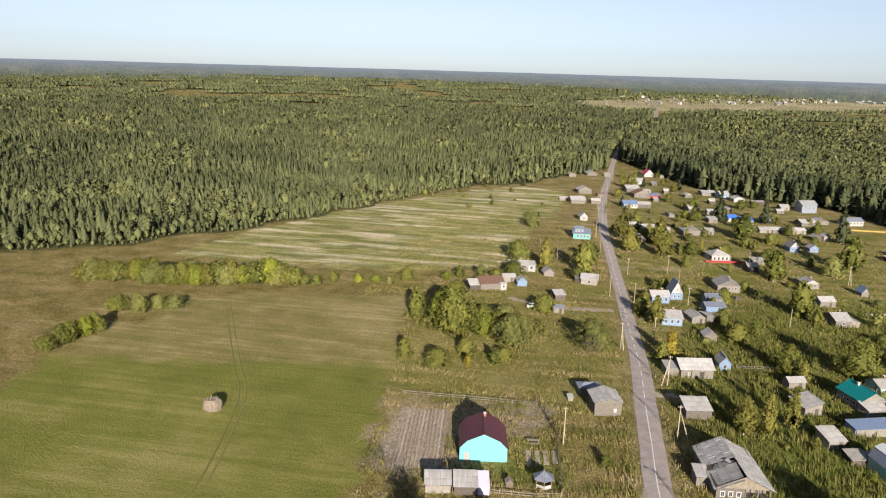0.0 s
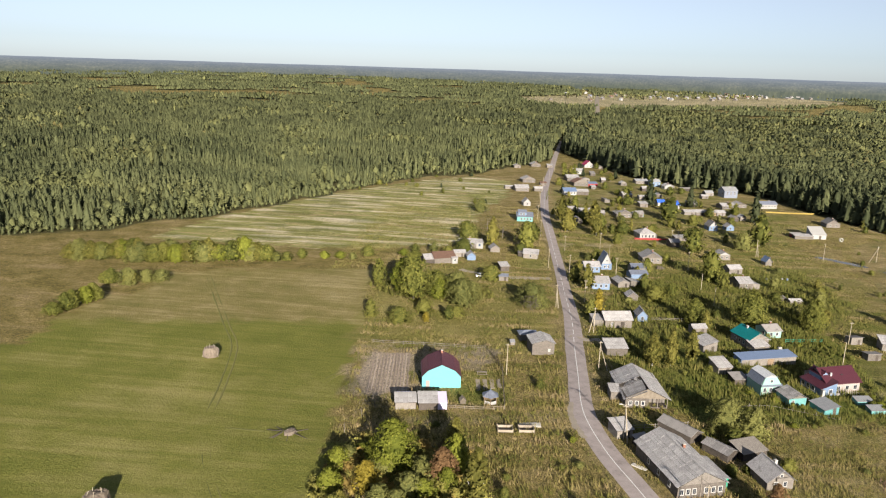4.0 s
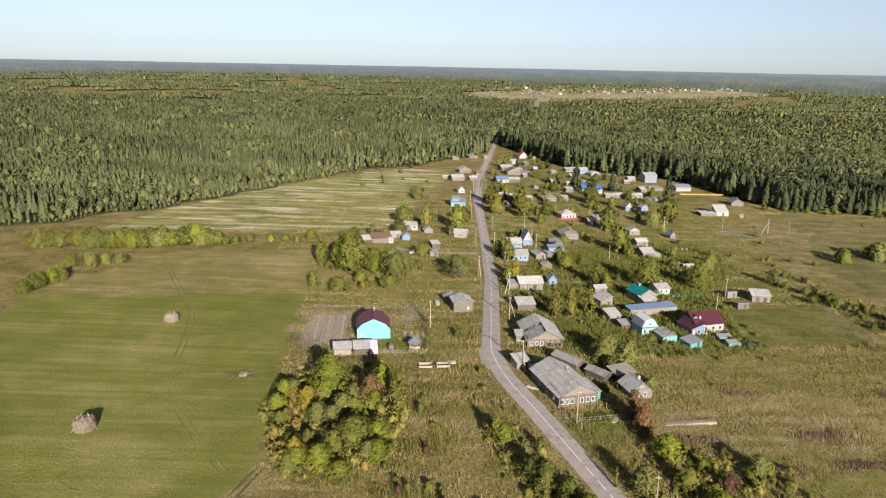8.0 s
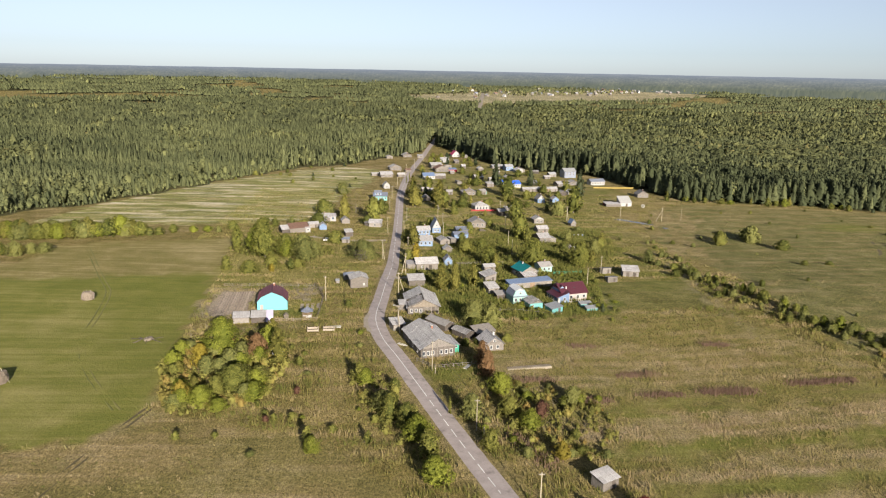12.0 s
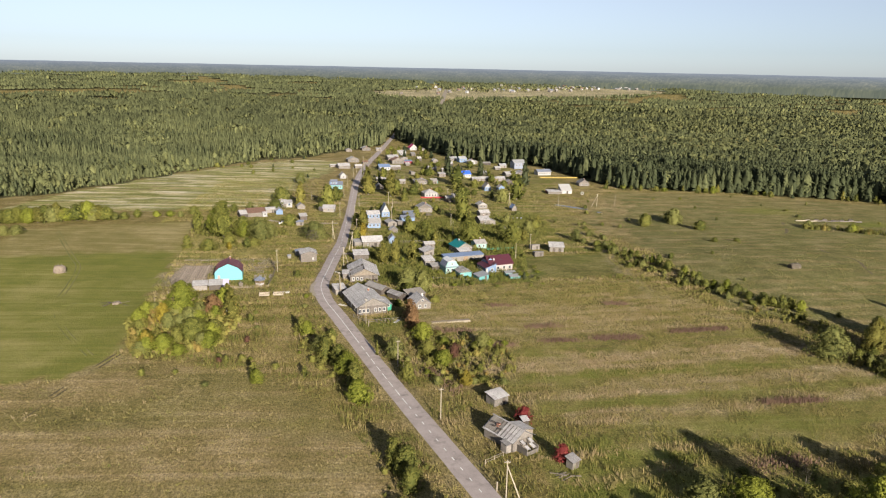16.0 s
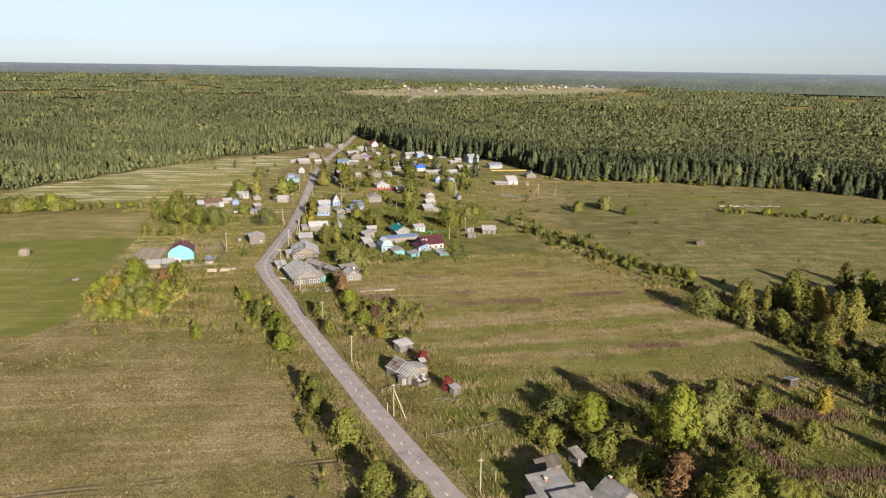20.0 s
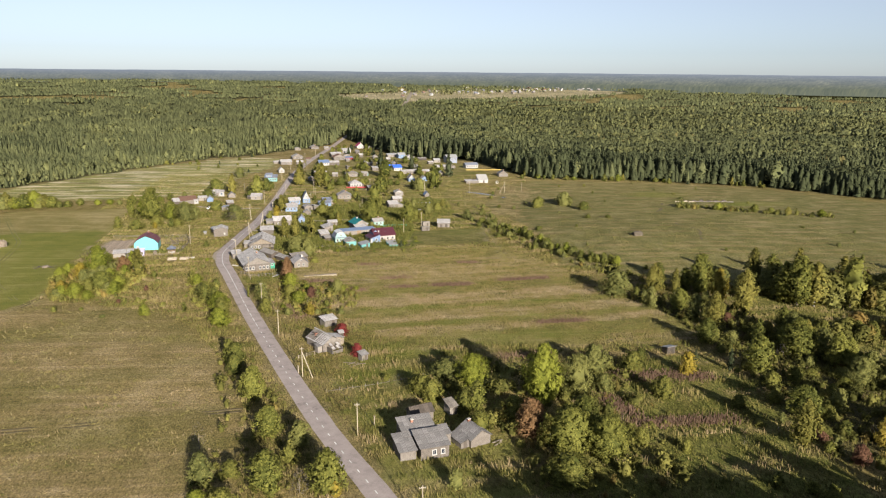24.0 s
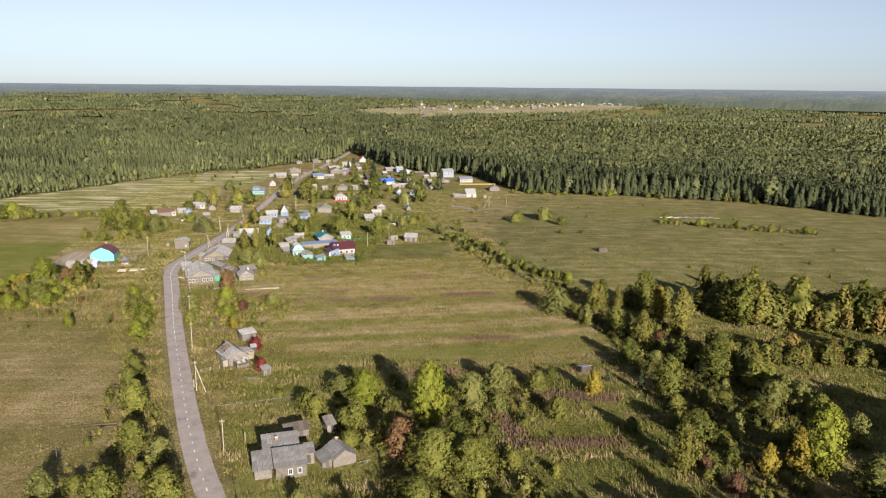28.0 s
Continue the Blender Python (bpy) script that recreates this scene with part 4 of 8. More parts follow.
def tree(kind, x, y, h, w, group=""):
    global tree_no
    tree_no += 1
    if kind == "leafy" and 85 < x < 105 and 35 < y < 60:
        kind = "bright"
    h, w = min(h * 0.95, CAPS.get(kind, 8)), min(w * (1.3 if y > 240 and w > 3 else 1.05), 12)
    w = max(0.8, min(w, 2 * (float(to_line(np.array(x), np.array(y), ROAD)) - 2.7)))
    tier = 0 if w < 2.8 or (y > 380 and w < 6) else 1 if w < 3.8 or y > 300 or (w < 5.2 and y > 150) else 1 if y < -28 or x > 222 else 3 if w > 8.5 and y < 300 else 2
    stout = min((0.45, 0.7, 1.0, 1.4), key=lambda v: abs(v - w / h))
    k = (kind, tier, stout, tree_no % (2 if tier > 1 else 3))
    if k not in CROWNS:
        CROWNS[k] = leaf_mesh(kind + "_crown", kind, 31 * k[3] + len(kind) + ord(kind[0]), tier, stout)
    if (kind, k[3]) not in TRUNKS:
        TRUNKS[kind, k[3]] = trunk_mesh(kind, k[3] + 5)
    text, cat = TALK[kind]
    if h < 5 and kind in YOUNG:
        text, cat = YOUNG[kind], "sapling"
    t = tagged(new({"bush": "bush", "willow": "willow_shrub", "yellow": "shrub", "red": "shrub", "birch": "birch", "spruce": "spruce"}.get(kind, "sapling" if h < 5 else "tree")), text, cat, group)
    sx = w / (10.0 * stout)
    t.matrix_world = pose(x, y, H(x, y), 0, 0, 57 * tree_no % 360) @ Matrix.Diagonal((sx, sx * (0.9 + 0.2 * (tree_no % 2)), h / 10.0, 1))
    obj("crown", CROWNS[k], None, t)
    obj("trunk", TRUNKS[kind, k[3]], None, t)
    if tier > 1:
        if kind not in LIMB_OF:
            LIMB_OF[kind] = limb_mesh(kind)
        for i in range(2):
            obj("limb", LIMB_OF[kind], None, t, pose(0, 0, -0.9 + 0.9 * i, 0, 0, 167 * i + 20))
    return t


# ---- woods ----
def face_out(vs, fs, mid):
    """Turns every face outwards from the tree's axis."""
    vs, fs = np.array(vs, float), np.array(fs)
    a, b, c = vs[fs[:, 0]], vs[fs[:, 1]], vs[fs[:, 2]]
    n = np.cross(b - a, c - a)
    o = (a + b + c) / 3 - np.array((0, 0, mid))
    o[:, 2] *= 0.5
    flip = (n * o).sum(1) < 0
    fs[flip] = fs[flip][:, ::-1]
    return vs, fs


def conifer(sprays, seed, core=5):
    """A spruce or pine, 1 m high: a plump core and ragged sprays of needles round its upper part."""
    r = np.random.RandomState(seed)
    slim = r.uniform(0.85, 1.2)
    blunt = r.uniform(0.55, 0.95)
    vs, fs = [(0, 0, 1.0)], []
    rings = ((0.78, 0.22 ** blunt * 0.18), (0.1, 0.125)) if sprays > 6 else ((0.3, 0.2),)
    for z, rad in rings:
        for k in range(core):
            a = 6.283 * k / core
            rj = rad * slim * r.uniform(0.75, 1.2)
            vs.append((rj * math.cos(a), rj * math.sin(a), z + r.uniform(-0.05, 0.05)))
    fs += [(0, 1 + k, 1 + (k + 1) % core) for k in range(core)]
    for q in range(len(rings) - 1):
        for k in range(core):
            a, b, c, d = 1 + q * core + k, 1 + q * core + (k + 1) % core, 1 + (q + 1) * core + (k + 1) % core, 1 + (q + 1) * core + k
            fs += [(a, b, c), (a, c, d)]
    for i in range(sprays):
        t = (0.12 + 0.84 * ((i + r.uniform(0, 1)) / sprays)) if sprays > 6 else 0.4 + 0.5 * r.uniform(0, 1)
        rad = (0.235 * (1 - t) ** blunt + 0.012) * slim * r.uniform(0.8, 1.3)
        a = i * 2.4 + r.uniform(-0.4, 0.4)
        w = (0.1 * (1 - t) + 0.02) * (0.85 if sprays > 24 else 1.2)
        c, q = math.cos(a), math.sin(a)
        b = rad * 0.35
        c_ = len(vs)
        vs += [(rad * c, rad * q, t - r.uniform(-0.02, 0.03)), (b * c - w * q, b * q + w * c, t + r.uniform(0.04, 0.1)), (b * c + w * q, b * q - w * c, t + r.uniform(0.04, 0.1))]
        fs.append((c_, c_ + 1, c_ + 2))
    vs, fs = face_out(vs, fs, 0.3)
    nm = vs * np.array((1, 1, 0)) / (np.linalg.norm(vs[:, :2], axis=1, keepdims=True) + 1e-4) + np.array((0, 0, 0.9)) + r.normal(size=vs.shape) * 0.25
    return vs, fs, nm / np.linalg.norm(nm, axis=1, keepdims=True)


def broadleaf(sprays, seed, core=5):
    """A broad-leaved tree, 1 m high: a small core and sprays of leaves all round it."""
    r = np.random.RandomState(seed)
    wide = r.uniform(0.8, 1.15)
    vs, fs = [(0, 0, 0.97), (0, 0, 0.05)], []
    for k in range(core):
        a = 6.283 * k / core
        vs.append((0.16 * wide * math.cos(a), 0.16 * wide * math.sin(a), 0.6 + r.uniform(-0.12, 0.12)))
    for k in range(core):
        fs += [(0, 2 + k, 2 + (k + 1) % core), (1, 2 + (k + 1) % core, 2 + k)]
    for i in range(sprays):
        z = 1 - 1.8 * (i + r.uniform(0, 1)) / sprays
        a = i * 2.4 + r.uniform(-0.5, 0.5)
        k = math.sqrt(max(0.04, 1 - z * z))
        n = np.array((k * math.cos(a), k * math.sin(a), z))
        p = np.array((0.19 * wide, 0.19 * wide, 0.43)) * n * r.uniform(0.8, 1.15) + np.array((0, 0, 0.53))
        n = n + r.normal(size=3) * 0.35
        n /= np.linalg.norm(n)
        u = np.cross(n, r.normal(size=3))
        u /= np.linalg.norm(u)
        v = np.cross(n, u)
        e = r.uniform(0.05, 0.085) * (1.0 if sprays > 24 else 1.5 if sprays > 8 else 2.0)
        c_ = len(vs)
        vs += [tuple(p + u * e), tuple(p - 0.5 * u * e + 0.85 * v * e), tuple(p - 0.5 * u * e - 0.85 * v * e)]
        fs.append((c_, c_ + 1, c_ + 2))
    vs, fs = face_out(vs, fs, 0.5)
    nm = (vs - np.array((0, 0, 0.45))) * np.array((5, 5, 2.2)) + np.array((0, 0, 0.3)) + r.normal(size=vs.shape) * 0.45
    return vs, fs, nm / np.linalg.norm(nm, axis=1, keepdims=True)


def shrub(leaves_, seed, lobes=5):
    """A shrub, 1 m high and 0.4 m wide before it is stretched: small leaves over a few lobes and a heart with the inner
    shade in its tint.
    """
    r = np.random.RandomState(seed)
    vs, fs, ns, dark = [], [], [], []
    heads = [np.array((0.1 * math.cos(2.4 * i) * r.uniform(0.4, 1.2), 0.1 * math.sin(2.4 * i) * r.uniform(0.4, 1.2), r.uniform(0.3, 0.72))) for i in range(lobes)]
    heads[0][2] = 0.74
    for i in range(leaves_):
        c = heads[i % lobes]
        n = r.normal(size=3)
        n[2] = n[2] * 0.8 + 0.25
        n[1] -= 0.1
        n /= np.linalg.norm(n)
        p = c + n * np.array((0.1, 0.1, 0.25)) * r.uniform(0.65, 1.1)
        p[2] = max(p[2], 0.02)
        q = n + r.normal(size=3) * 0.5
        q /= np.linalg.norm(q)
        u = np.cross(q, r.normal(size=3))
        u /= np.linalg.norm(u)
        v = np.cross(q, u)
        e = r.uniform(0.022, 0.042)
        st = np.array((1, 1, 2.2))
        k = len(vs)
        vs += [p + u * e * st, p + (-0.5 * u + 0.85 * v) * e * st, p + (-0.5 * u - 0.85 * v) * e * st]
        fs.append((k, k + 1, k + 2))
        soft = n * 0.8 + q * 0.4 + np.array((0, 0, 0.2))
        ns += [soft / np.linalg.norm(soft)] * 3
        dark += [0.0] * 3
    k = len(vs)
    vs += [np.array((0, 0, 0.8))] + [np.array((0.11 * math.cos(1.2566 * j), 0.11 * math.sin(1.2566 * j), 0.42)) for j in range(5)] + [np.array((0.1 * math.cos(1.2566 * j), 0.1 * math.sin(1.2566 * j), 0.0)) for j in range(5)]
    for j in range(5):
        a, b = k + 1 + j, k + 1 + (j + 1) % 5
        fs += [(k, a, b), (a, a + 5, b + 5), (a, b + 5, b)]
    ns += [np.array((0, 0, 1.0))] + [np.array((math.cos(1.2566 * j), math.sin(1.2566 * j), 0.0)) for j in range(5)] * 2
    # heart tinted darker, as shade inside the shrub
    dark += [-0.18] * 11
    return np.array(vs), np.array(fs), np.array(ns), np.array(dark)


def plant(name, x, y, hgt, kind, gold, models, label, wide, stout, tone, seed=1, vary=0.24, category="forest", mat=None):
    """All trees of a stretch of woods as one mesh."""
    r = np.random.RandomState(seed)
    V_, F_, T_, N_ = [], [], [], []
    base = 0
    pick = r.randint(0, 1000, len(x))
    z = height(x, y) - 0.3
    for leafkind in (0, 1):
        ms = models[leafkind]
        for i, (mv, mf, mn, *dim) in enumerate(ms):
            sel = np.where((kind == leafkind) & (pick % len(ms) == i))[0]
            if not len(sel):
                continue
            a = r.uniform(0, 6.283, len(sel))
            ca, sa = np.cos(a)[:, None], np.sin(a)[:, None]
            hh = hgt[sel][:, None]
            ww = hh * (wide * stout[sel] * r.uniform(0.85, 1.3, len(sel)))[:, None]
            vx = (mv[None, :, 0] * ca - mv[None, :, 1] * sa) * ww + x[sel][:, None]
            vy = (mv[None, :, 0] * sa + mv[None, :, 1] * ca) * ww + y[sel][:, None]
            vz = mv[None, :, 2] * hh + z[sel][:, None]
            V_.append(np.stack([vx, vy, vz], -1).reshape(-1, 3))
            N_.append(np.stack([mn[None, :, 0] * ca - mn[None, :, 1] * sa, mn[None, :, 0] * sa + mn[None, :, 1] * ca, np.repeat(mn[None, :, 2], len(sel), 0)], -1).reshape(-1, 3))
            F_.append((mf[None] + (np.arange(len(sel)) * len(mv))[:, None, None] + base).reshape(-1, 3))
            base += len(sel) * len(mv)
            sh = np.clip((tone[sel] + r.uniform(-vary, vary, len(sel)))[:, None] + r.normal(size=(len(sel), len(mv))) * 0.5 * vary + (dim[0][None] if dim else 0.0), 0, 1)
            T_.append(np.stack([sh, np.full_like(sh, leafkind * 0.85) + 0.12 * sh, np.repeat(gold[sel][:, None], len(mv), 1), np.ones_like(sh)], -1).reshape(-1, 4))
    me = mesh_from(name, np.concatenate(V_), np.concatenate(F_), np.concatenate(T_), None, np.concatenate(N_))
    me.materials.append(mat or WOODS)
    return tagged(new(name, me), label, category, kind="stuff")


def scatter(step, x0, x1, y0, y1, r0, r1, seed):
    """Places on a shaken grid, at a distance between r0 and r1 from the village's south end, within the sector north of it."""
    r = np.random.RandomState(seed)
    xs, ys = np.meshgrid(np.arange(x0, x1, step), np.arange(y0, y1, step))
    x, y = (xs + r.uniform(-0.46, 0.46, xs.shape) * step).ravel(), (ys + r.uniform(-0.46, 0.46, xs.shape) * step).ravel()
    d = np.hypot(x - 30, y + 20)
    ang = np.degrees(np.arctan2(x - 30, y + 20))
    keep = (d >= r0) & (d < r1) & (ang > -47) & (ang < 53)
    x, y = x[keep], y[keep]
    keep = forest_at(x, y) & ~((to_line(x, y, ROAD) < 5.2) & (y < 900))
    return x[keep], y[keep]


def woods_zone(name, step, r0, r1, models, seed, label, wide=1.0, tall=1.0):
    x, y = scatter(step, -r1, r1, 60, r1 + 20, r0, r1, seed)
    r = np.random.RandomState(seed)
    mixv = 0.55 * lumps(x, y, 210, 21) + 0.45 * lumps(x, y, 60, 22)
    east_ = np.clip((x - 100) / 220, 0, 1) * np.clip((y - 470) / 180, 0, 1) * (y < 1600)
    leafy = mixv + r.uniform(-0.07, 0.07, len(x)) * (1.0 if r1 < 1100 else 0.6) + 0.3 * east_ > 0.765
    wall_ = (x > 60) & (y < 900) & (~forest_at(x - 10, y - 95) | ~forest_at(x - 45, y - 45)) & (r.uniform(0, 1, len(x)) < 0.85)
    leafy = leafy & ~wall_ & ((r.uniform(0, 1, len(x)) < 0.45) | (r1 < 1700))
    gold = ((lumps(x, y, 90, 25) > 0.7) & (r.uniform(0, 1, len(x)) < 0.14) | (r.uniform(0, 1, len(x)) < 0.006)) * leafy * (0.8 if r1 < 1100 else 0.4) * r.uniform(0.3, 1, len(x))
    hgt = (8.2 + 4.0 * lumps(x, y, 120, 28) + r.normal(size=len(x)) * (1.5 if r1 < 1100 else 1.0) + 6.5 * (x > 75) * (y < 900) + 1.2 * leafy) * tall
    hgt = hgt * np.where(lumps(x, y, 170, 29) > 0.7, 0.8, 1.0)
    hgt = hgt + 5.0 * ((y > 740) & (y < 1400) & (to_line(x, y, ROAD) < 30))
    stout = np.ones(len(x))
    if r1 < 1100:
        for reach, low_, high_ in ((4, 0.3, 0.6), (10, 0.3, 0.7), (20, 0.5, 0.9), (32, 0.7, 1.0)):
            rim = ~forest_at(x + reach, y - reach) | ~forest_at(x - reach, y - reach) | ~forest_at(x, y - 1.3 * reach)
            rim &= (r.uniform(0, 1, len(x)) < 0.88) & ((x < 60) | (reach < 8)) & (y < 730)
            hgt = hgt * np.where(rim, r.uniform(low_, high_, len(x)) ** 0.7, 1.0)
            stout = np.where(rim & (reach < 22), 1.18 * stout, stout)
            leafy = leafy | (rim & (r.uniform(0, 1, len(x)) < 0.2))
    hgt = np.clip(hgt, 1.6, 20.5)
    stout = np.where((x > 75) & (y < 900), 1.25 * stout, stout)
    # east term: shadowed gaps between the trees, put into a darker tone
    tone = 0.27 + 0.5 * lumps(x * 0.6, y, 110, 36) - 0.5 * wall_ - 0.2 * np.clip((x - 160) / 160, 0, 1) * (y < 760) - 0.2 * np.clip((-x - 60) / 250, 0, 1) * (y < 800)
    hole = (lumps(x * 0.5, y, 44, 31) > 0.8) & (r.uniform(0, 1, len(x)) < 0.8)
    ok = ~hole & ~((x > 75) & (y < 900) & (r.uniform(0, 1, len(x)) < 0.42))
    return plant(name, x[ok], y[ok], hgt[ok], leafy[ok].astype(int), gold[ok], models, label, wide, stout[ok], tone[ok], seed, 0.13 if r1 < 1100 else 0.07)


near_models = ([conifer(26, i) for i in range(6)], [broadleaf(30, i) for i in range(5)])
mid_models = ([conifer(9, i, 3) for i in range(8)], [broadleaf(9, i, 4) for i in range(5)])
away_models = ([conifer(5, i, 3) for i in range(6)], [broadleaf(4, i, 3) for i in range(4)])
far_models = ([conifer(1, i, 4) for i in range(4)], [broadleaf(0, i, 3) for i in range(3)])
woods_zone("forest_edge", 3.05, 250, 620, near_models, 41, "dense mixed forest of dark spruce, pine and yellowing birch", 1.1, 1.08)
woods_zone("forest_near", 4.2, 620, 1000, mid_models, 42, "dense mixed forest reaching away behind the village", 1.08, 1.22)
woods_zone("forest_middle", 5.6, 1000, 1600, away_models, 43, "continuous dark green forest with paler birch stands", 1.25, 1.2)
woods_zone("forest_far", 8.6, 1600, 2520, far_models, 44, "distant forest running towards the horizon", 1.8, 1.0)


def far_ridge():
    """Backdrop of the wooded distance beyond the forest: one glowing sheet that rises gently to the horizon all round
    the north, with the haze in its colour.
    """
    vs, fs = [], []
    rings = ((2380, 12.0), (2460, 30.0), (2800, 39.5), (3300, 49.5), (3900, 58.0), (4600, 64.5), (4650, 10.0))
    for i in range(181):
        a = math.radians(-60 + i * 120 / 180)
        for k, (rad, z) in enumerate(rings):
            wob = (0.5 * math.sin(i * 1.7 + k) + 0.5 * math.sin(i * 0.41 + 2 * k)) * (1.0 if 0 < k < 6 else 0.0)
            vs.append((30 + rad * math.sin(a), -20 + rad * math.cos(a), z + wob))
        if i:
            b = len(rings) * i
            fs += [(b - len(rings) + k, b + k, b + k + 1, b - len(rings) + k + 1) for k in range(len(rings) - 1)]
    me = bpy.data.meshes.new("backdrop")
    me.from_pydata(vs, [], fs)
    me.polygons.foreach_set("use_smooth", np.ones(len(me.polygons), bool))
    m, n, l, b = start("painted_haze_distance", 1.0)
    co = n.new("ShaderNodeNewGeometry").outputs["Position"]
    sp = n.new("ShaderNodeSeparateXYZ")
    l.new(co, sp.inputs[0])
    ang = mathn(n, l, "ARCTAN2", sp.outputs[0], sp.outputs[1])
    rad = mathn(n, l, "POWER", mathn(n, l, "ADD", mathn(n, l, "MULTIPLY", sp.outputs[0], sp.outputs[0]), mathn(n, l, "MULTIPLY", sp.outputs[1], sp.outputs[1])), 0.5)
    comb = n.new("ShaderNodeCombineXYZ")
    l.new(mathn(n, l, "MULTIPLY", ang, 40.0), comb.inputs[0])
    l.new(mathn(n, l, "MULTIPLY", rad, 0.0016), comb.inputs[1])
    patchy = tex(n, l, comb.outputs[0], 1.0, 4, 0.6)
    stand = n.new("ShaderNodeCombineXYZ")
    l.new(mathn(n, l, "MULTIPLY", ang, 330.0), stand.inputs[0])
    l.new(mathn(n, l, "MULTIPLY", rad, 0.0055), stand.inputs[1])
    grain = tex(n, l, stand.outputs[0], 1.0, 3, 0.7)
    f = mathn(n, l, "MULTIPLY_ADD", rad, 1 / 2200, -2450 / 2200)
    # haze painted in the colour: green-grey near, bluer and paler outwards
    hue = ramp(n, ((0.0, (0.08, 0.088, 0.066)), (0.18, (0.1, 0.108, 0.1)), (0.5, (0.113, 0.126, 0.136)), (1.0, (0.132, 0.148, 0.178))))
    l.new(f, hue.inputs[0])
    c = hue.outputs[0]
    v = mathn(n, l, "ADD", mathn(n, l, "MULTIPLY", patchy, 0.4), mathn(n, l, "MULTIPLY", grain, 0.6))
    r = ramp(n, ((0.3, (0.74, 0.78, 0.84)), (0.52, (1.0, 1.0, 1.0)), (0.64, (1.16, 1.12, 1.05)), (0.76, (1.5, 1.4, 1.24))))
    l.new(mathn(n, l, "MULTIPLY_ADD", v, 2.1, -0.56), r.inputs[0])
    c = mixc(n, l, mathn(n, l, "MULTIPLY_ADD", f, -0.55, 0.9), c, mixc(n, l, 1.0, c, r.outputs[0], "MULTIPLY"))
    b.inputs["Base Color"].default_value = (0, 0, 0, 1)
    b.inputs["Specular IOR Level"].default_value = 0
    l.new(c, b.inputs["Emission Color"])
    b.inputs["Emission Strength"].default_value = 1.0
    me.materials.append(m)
    return tagged(new("backdrop", me), "wooded distance along the horizon, blue haze painted in", "distance", kind="structure")


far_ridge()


# ---- rough grass and weeds ----
def tall_grass():
    """Tufts of rough grass and weeds where the ground is unmown, as one mesh of blades, greener at the foot than at the tip."""
    r = np.random.RandomState(9)
    n = 290000
    x, y = r.uniform(-70, 320, n), r.uniform(-45, 480, n)
    m2 = 52000
    x, y = np.concatenate([x, r.uniform(44, 174, m2)]), np.concatenate([y, r.uniform(64, 200, m2)])
    extra = np.arange(n + m2) >= n
    n += m2
    d = to_line(x, y, ROAD)
    eastf = inside(x, y, EASTFIELD)
    gard = inside(x, y, GARDENS)
    keep = (d > 3.6) & ~inside(x, y, MOWN) & ~(inside(x, y, MEADOW) & (r.uniform(0, 1, n) < 0.3)) & ~inside(x, y, PLOT) & ~inside(x, y, EASTPLOT) & (~extra | eastf)
    past_ = inside(x, y, PASTURE)
    keep &= r.uniform(0, 1, n) < np.clip(1.25 - (y - 60) / 420, 0.3, 1) * (0.45 + 0.55 * (lumps(x, y, 16, 4) > 0.42)) * np.where(inside(x, y, MEADOW), 0.45, np.where(past_, 0.3, 1.0))
    keep &= ~eastf | (east_dry(x, y) > 0.2) | (r.uniform(0, 1, n) < 0.35)
    x, y, eastf, gard = x[keep], y[keep], eastf[keep], gard[keep]
    n = len(x)
    mead = inside(x, y, MEADOW)
    v = lumps(x, y, 22, 14)
    hgt = np.where(mead, 0.4, 0.8) * r.uniform(0.5, 1.35, n) * (0.7 + 0.7 * v) * np.where(inside(x, y, PASTURE), 0.5, 1.0)
    hgt = hgt * np.where(gard, 1.5, np.where(eastf, 0.62, 1.0)) * np.where(gard, 1.0, np.clip(1 - (y - 190) / 200, 0.6, 1))
    band = lumps(x * 0.6, y * 3.2, 34, 15)
    dry = np.clip(-0.4 * gard + np.where(mead, 0.5, np.where(eastf, 0.06 + 0.78 * east_dry(x, y), 0.3)) + (band - 0.5) * np.where(eastf, 0.1, 0.7) + r.normal(size=n) * 0.09, 0, 1)
    vs, ts = [], []
    z = height(x, y) - 0.05
    x0, y0 = x, y
    for k in range(3):
        x, y = x0 + r.normal(size=n) * 0.3, y0 + r.normal(size=n) * 0.3
        a = r.uniform(-0.9, 0.9, n)
        w = r.uniform(0.05, 0.12, n) * np.where(eastf, 0.8, 1.0) * np.clip(1 + (y - 130) / 260, 1, 1.5)
        lx, ly = r.normal(size=n) * 0.16 - 0.12, r.normal(size=n) * 0.16
        vs.append(np.stack([np.stack([x - w * np.cos(a), y - w * np.sin(a), z], -1), np.stack([x + w * np.cos(a), y + w * np.sin(a), z], -1), np.stack([x + lx, y + ly, z + hgt * r.uniform(0.7, 1.2, n)], -1)], 1))
        own = r.uniform(0, 1, n) * np.where(mead, 0.2, 1.0)
        ts.append(np.stack([np.stack([np.clip(dry + q, 0, 1), own, dry, np.ones(n)], -1) for q in (-0.1, -0.1, 0.1)], 1))
    vs, ts = np.concatenate(vs).reshape(-1, 3), np.concatenate(ts).reshape(-1, 4)
    me = mesh_from("rough_grass", vs, np.arange(len(vs)).reshape(-1, 3), ts)
    m, nn, l, b = start("grass_blades", 0.9)
    at = nn.new("ShaderNodeAttribute")
    at.attribute_name = "tint"
    sp = nn.new("ShaderNodeSeparateColor")
    l.new(at.outputs["Color"], sp.inputs[0])
    f = mathn(nn, l, "MULTIPLY_ADD", sp.outputs[1], 0.2, mathn(nn, l, "MULTIPLY_ADD", sp.outputs[0], 0.8, 0.03))
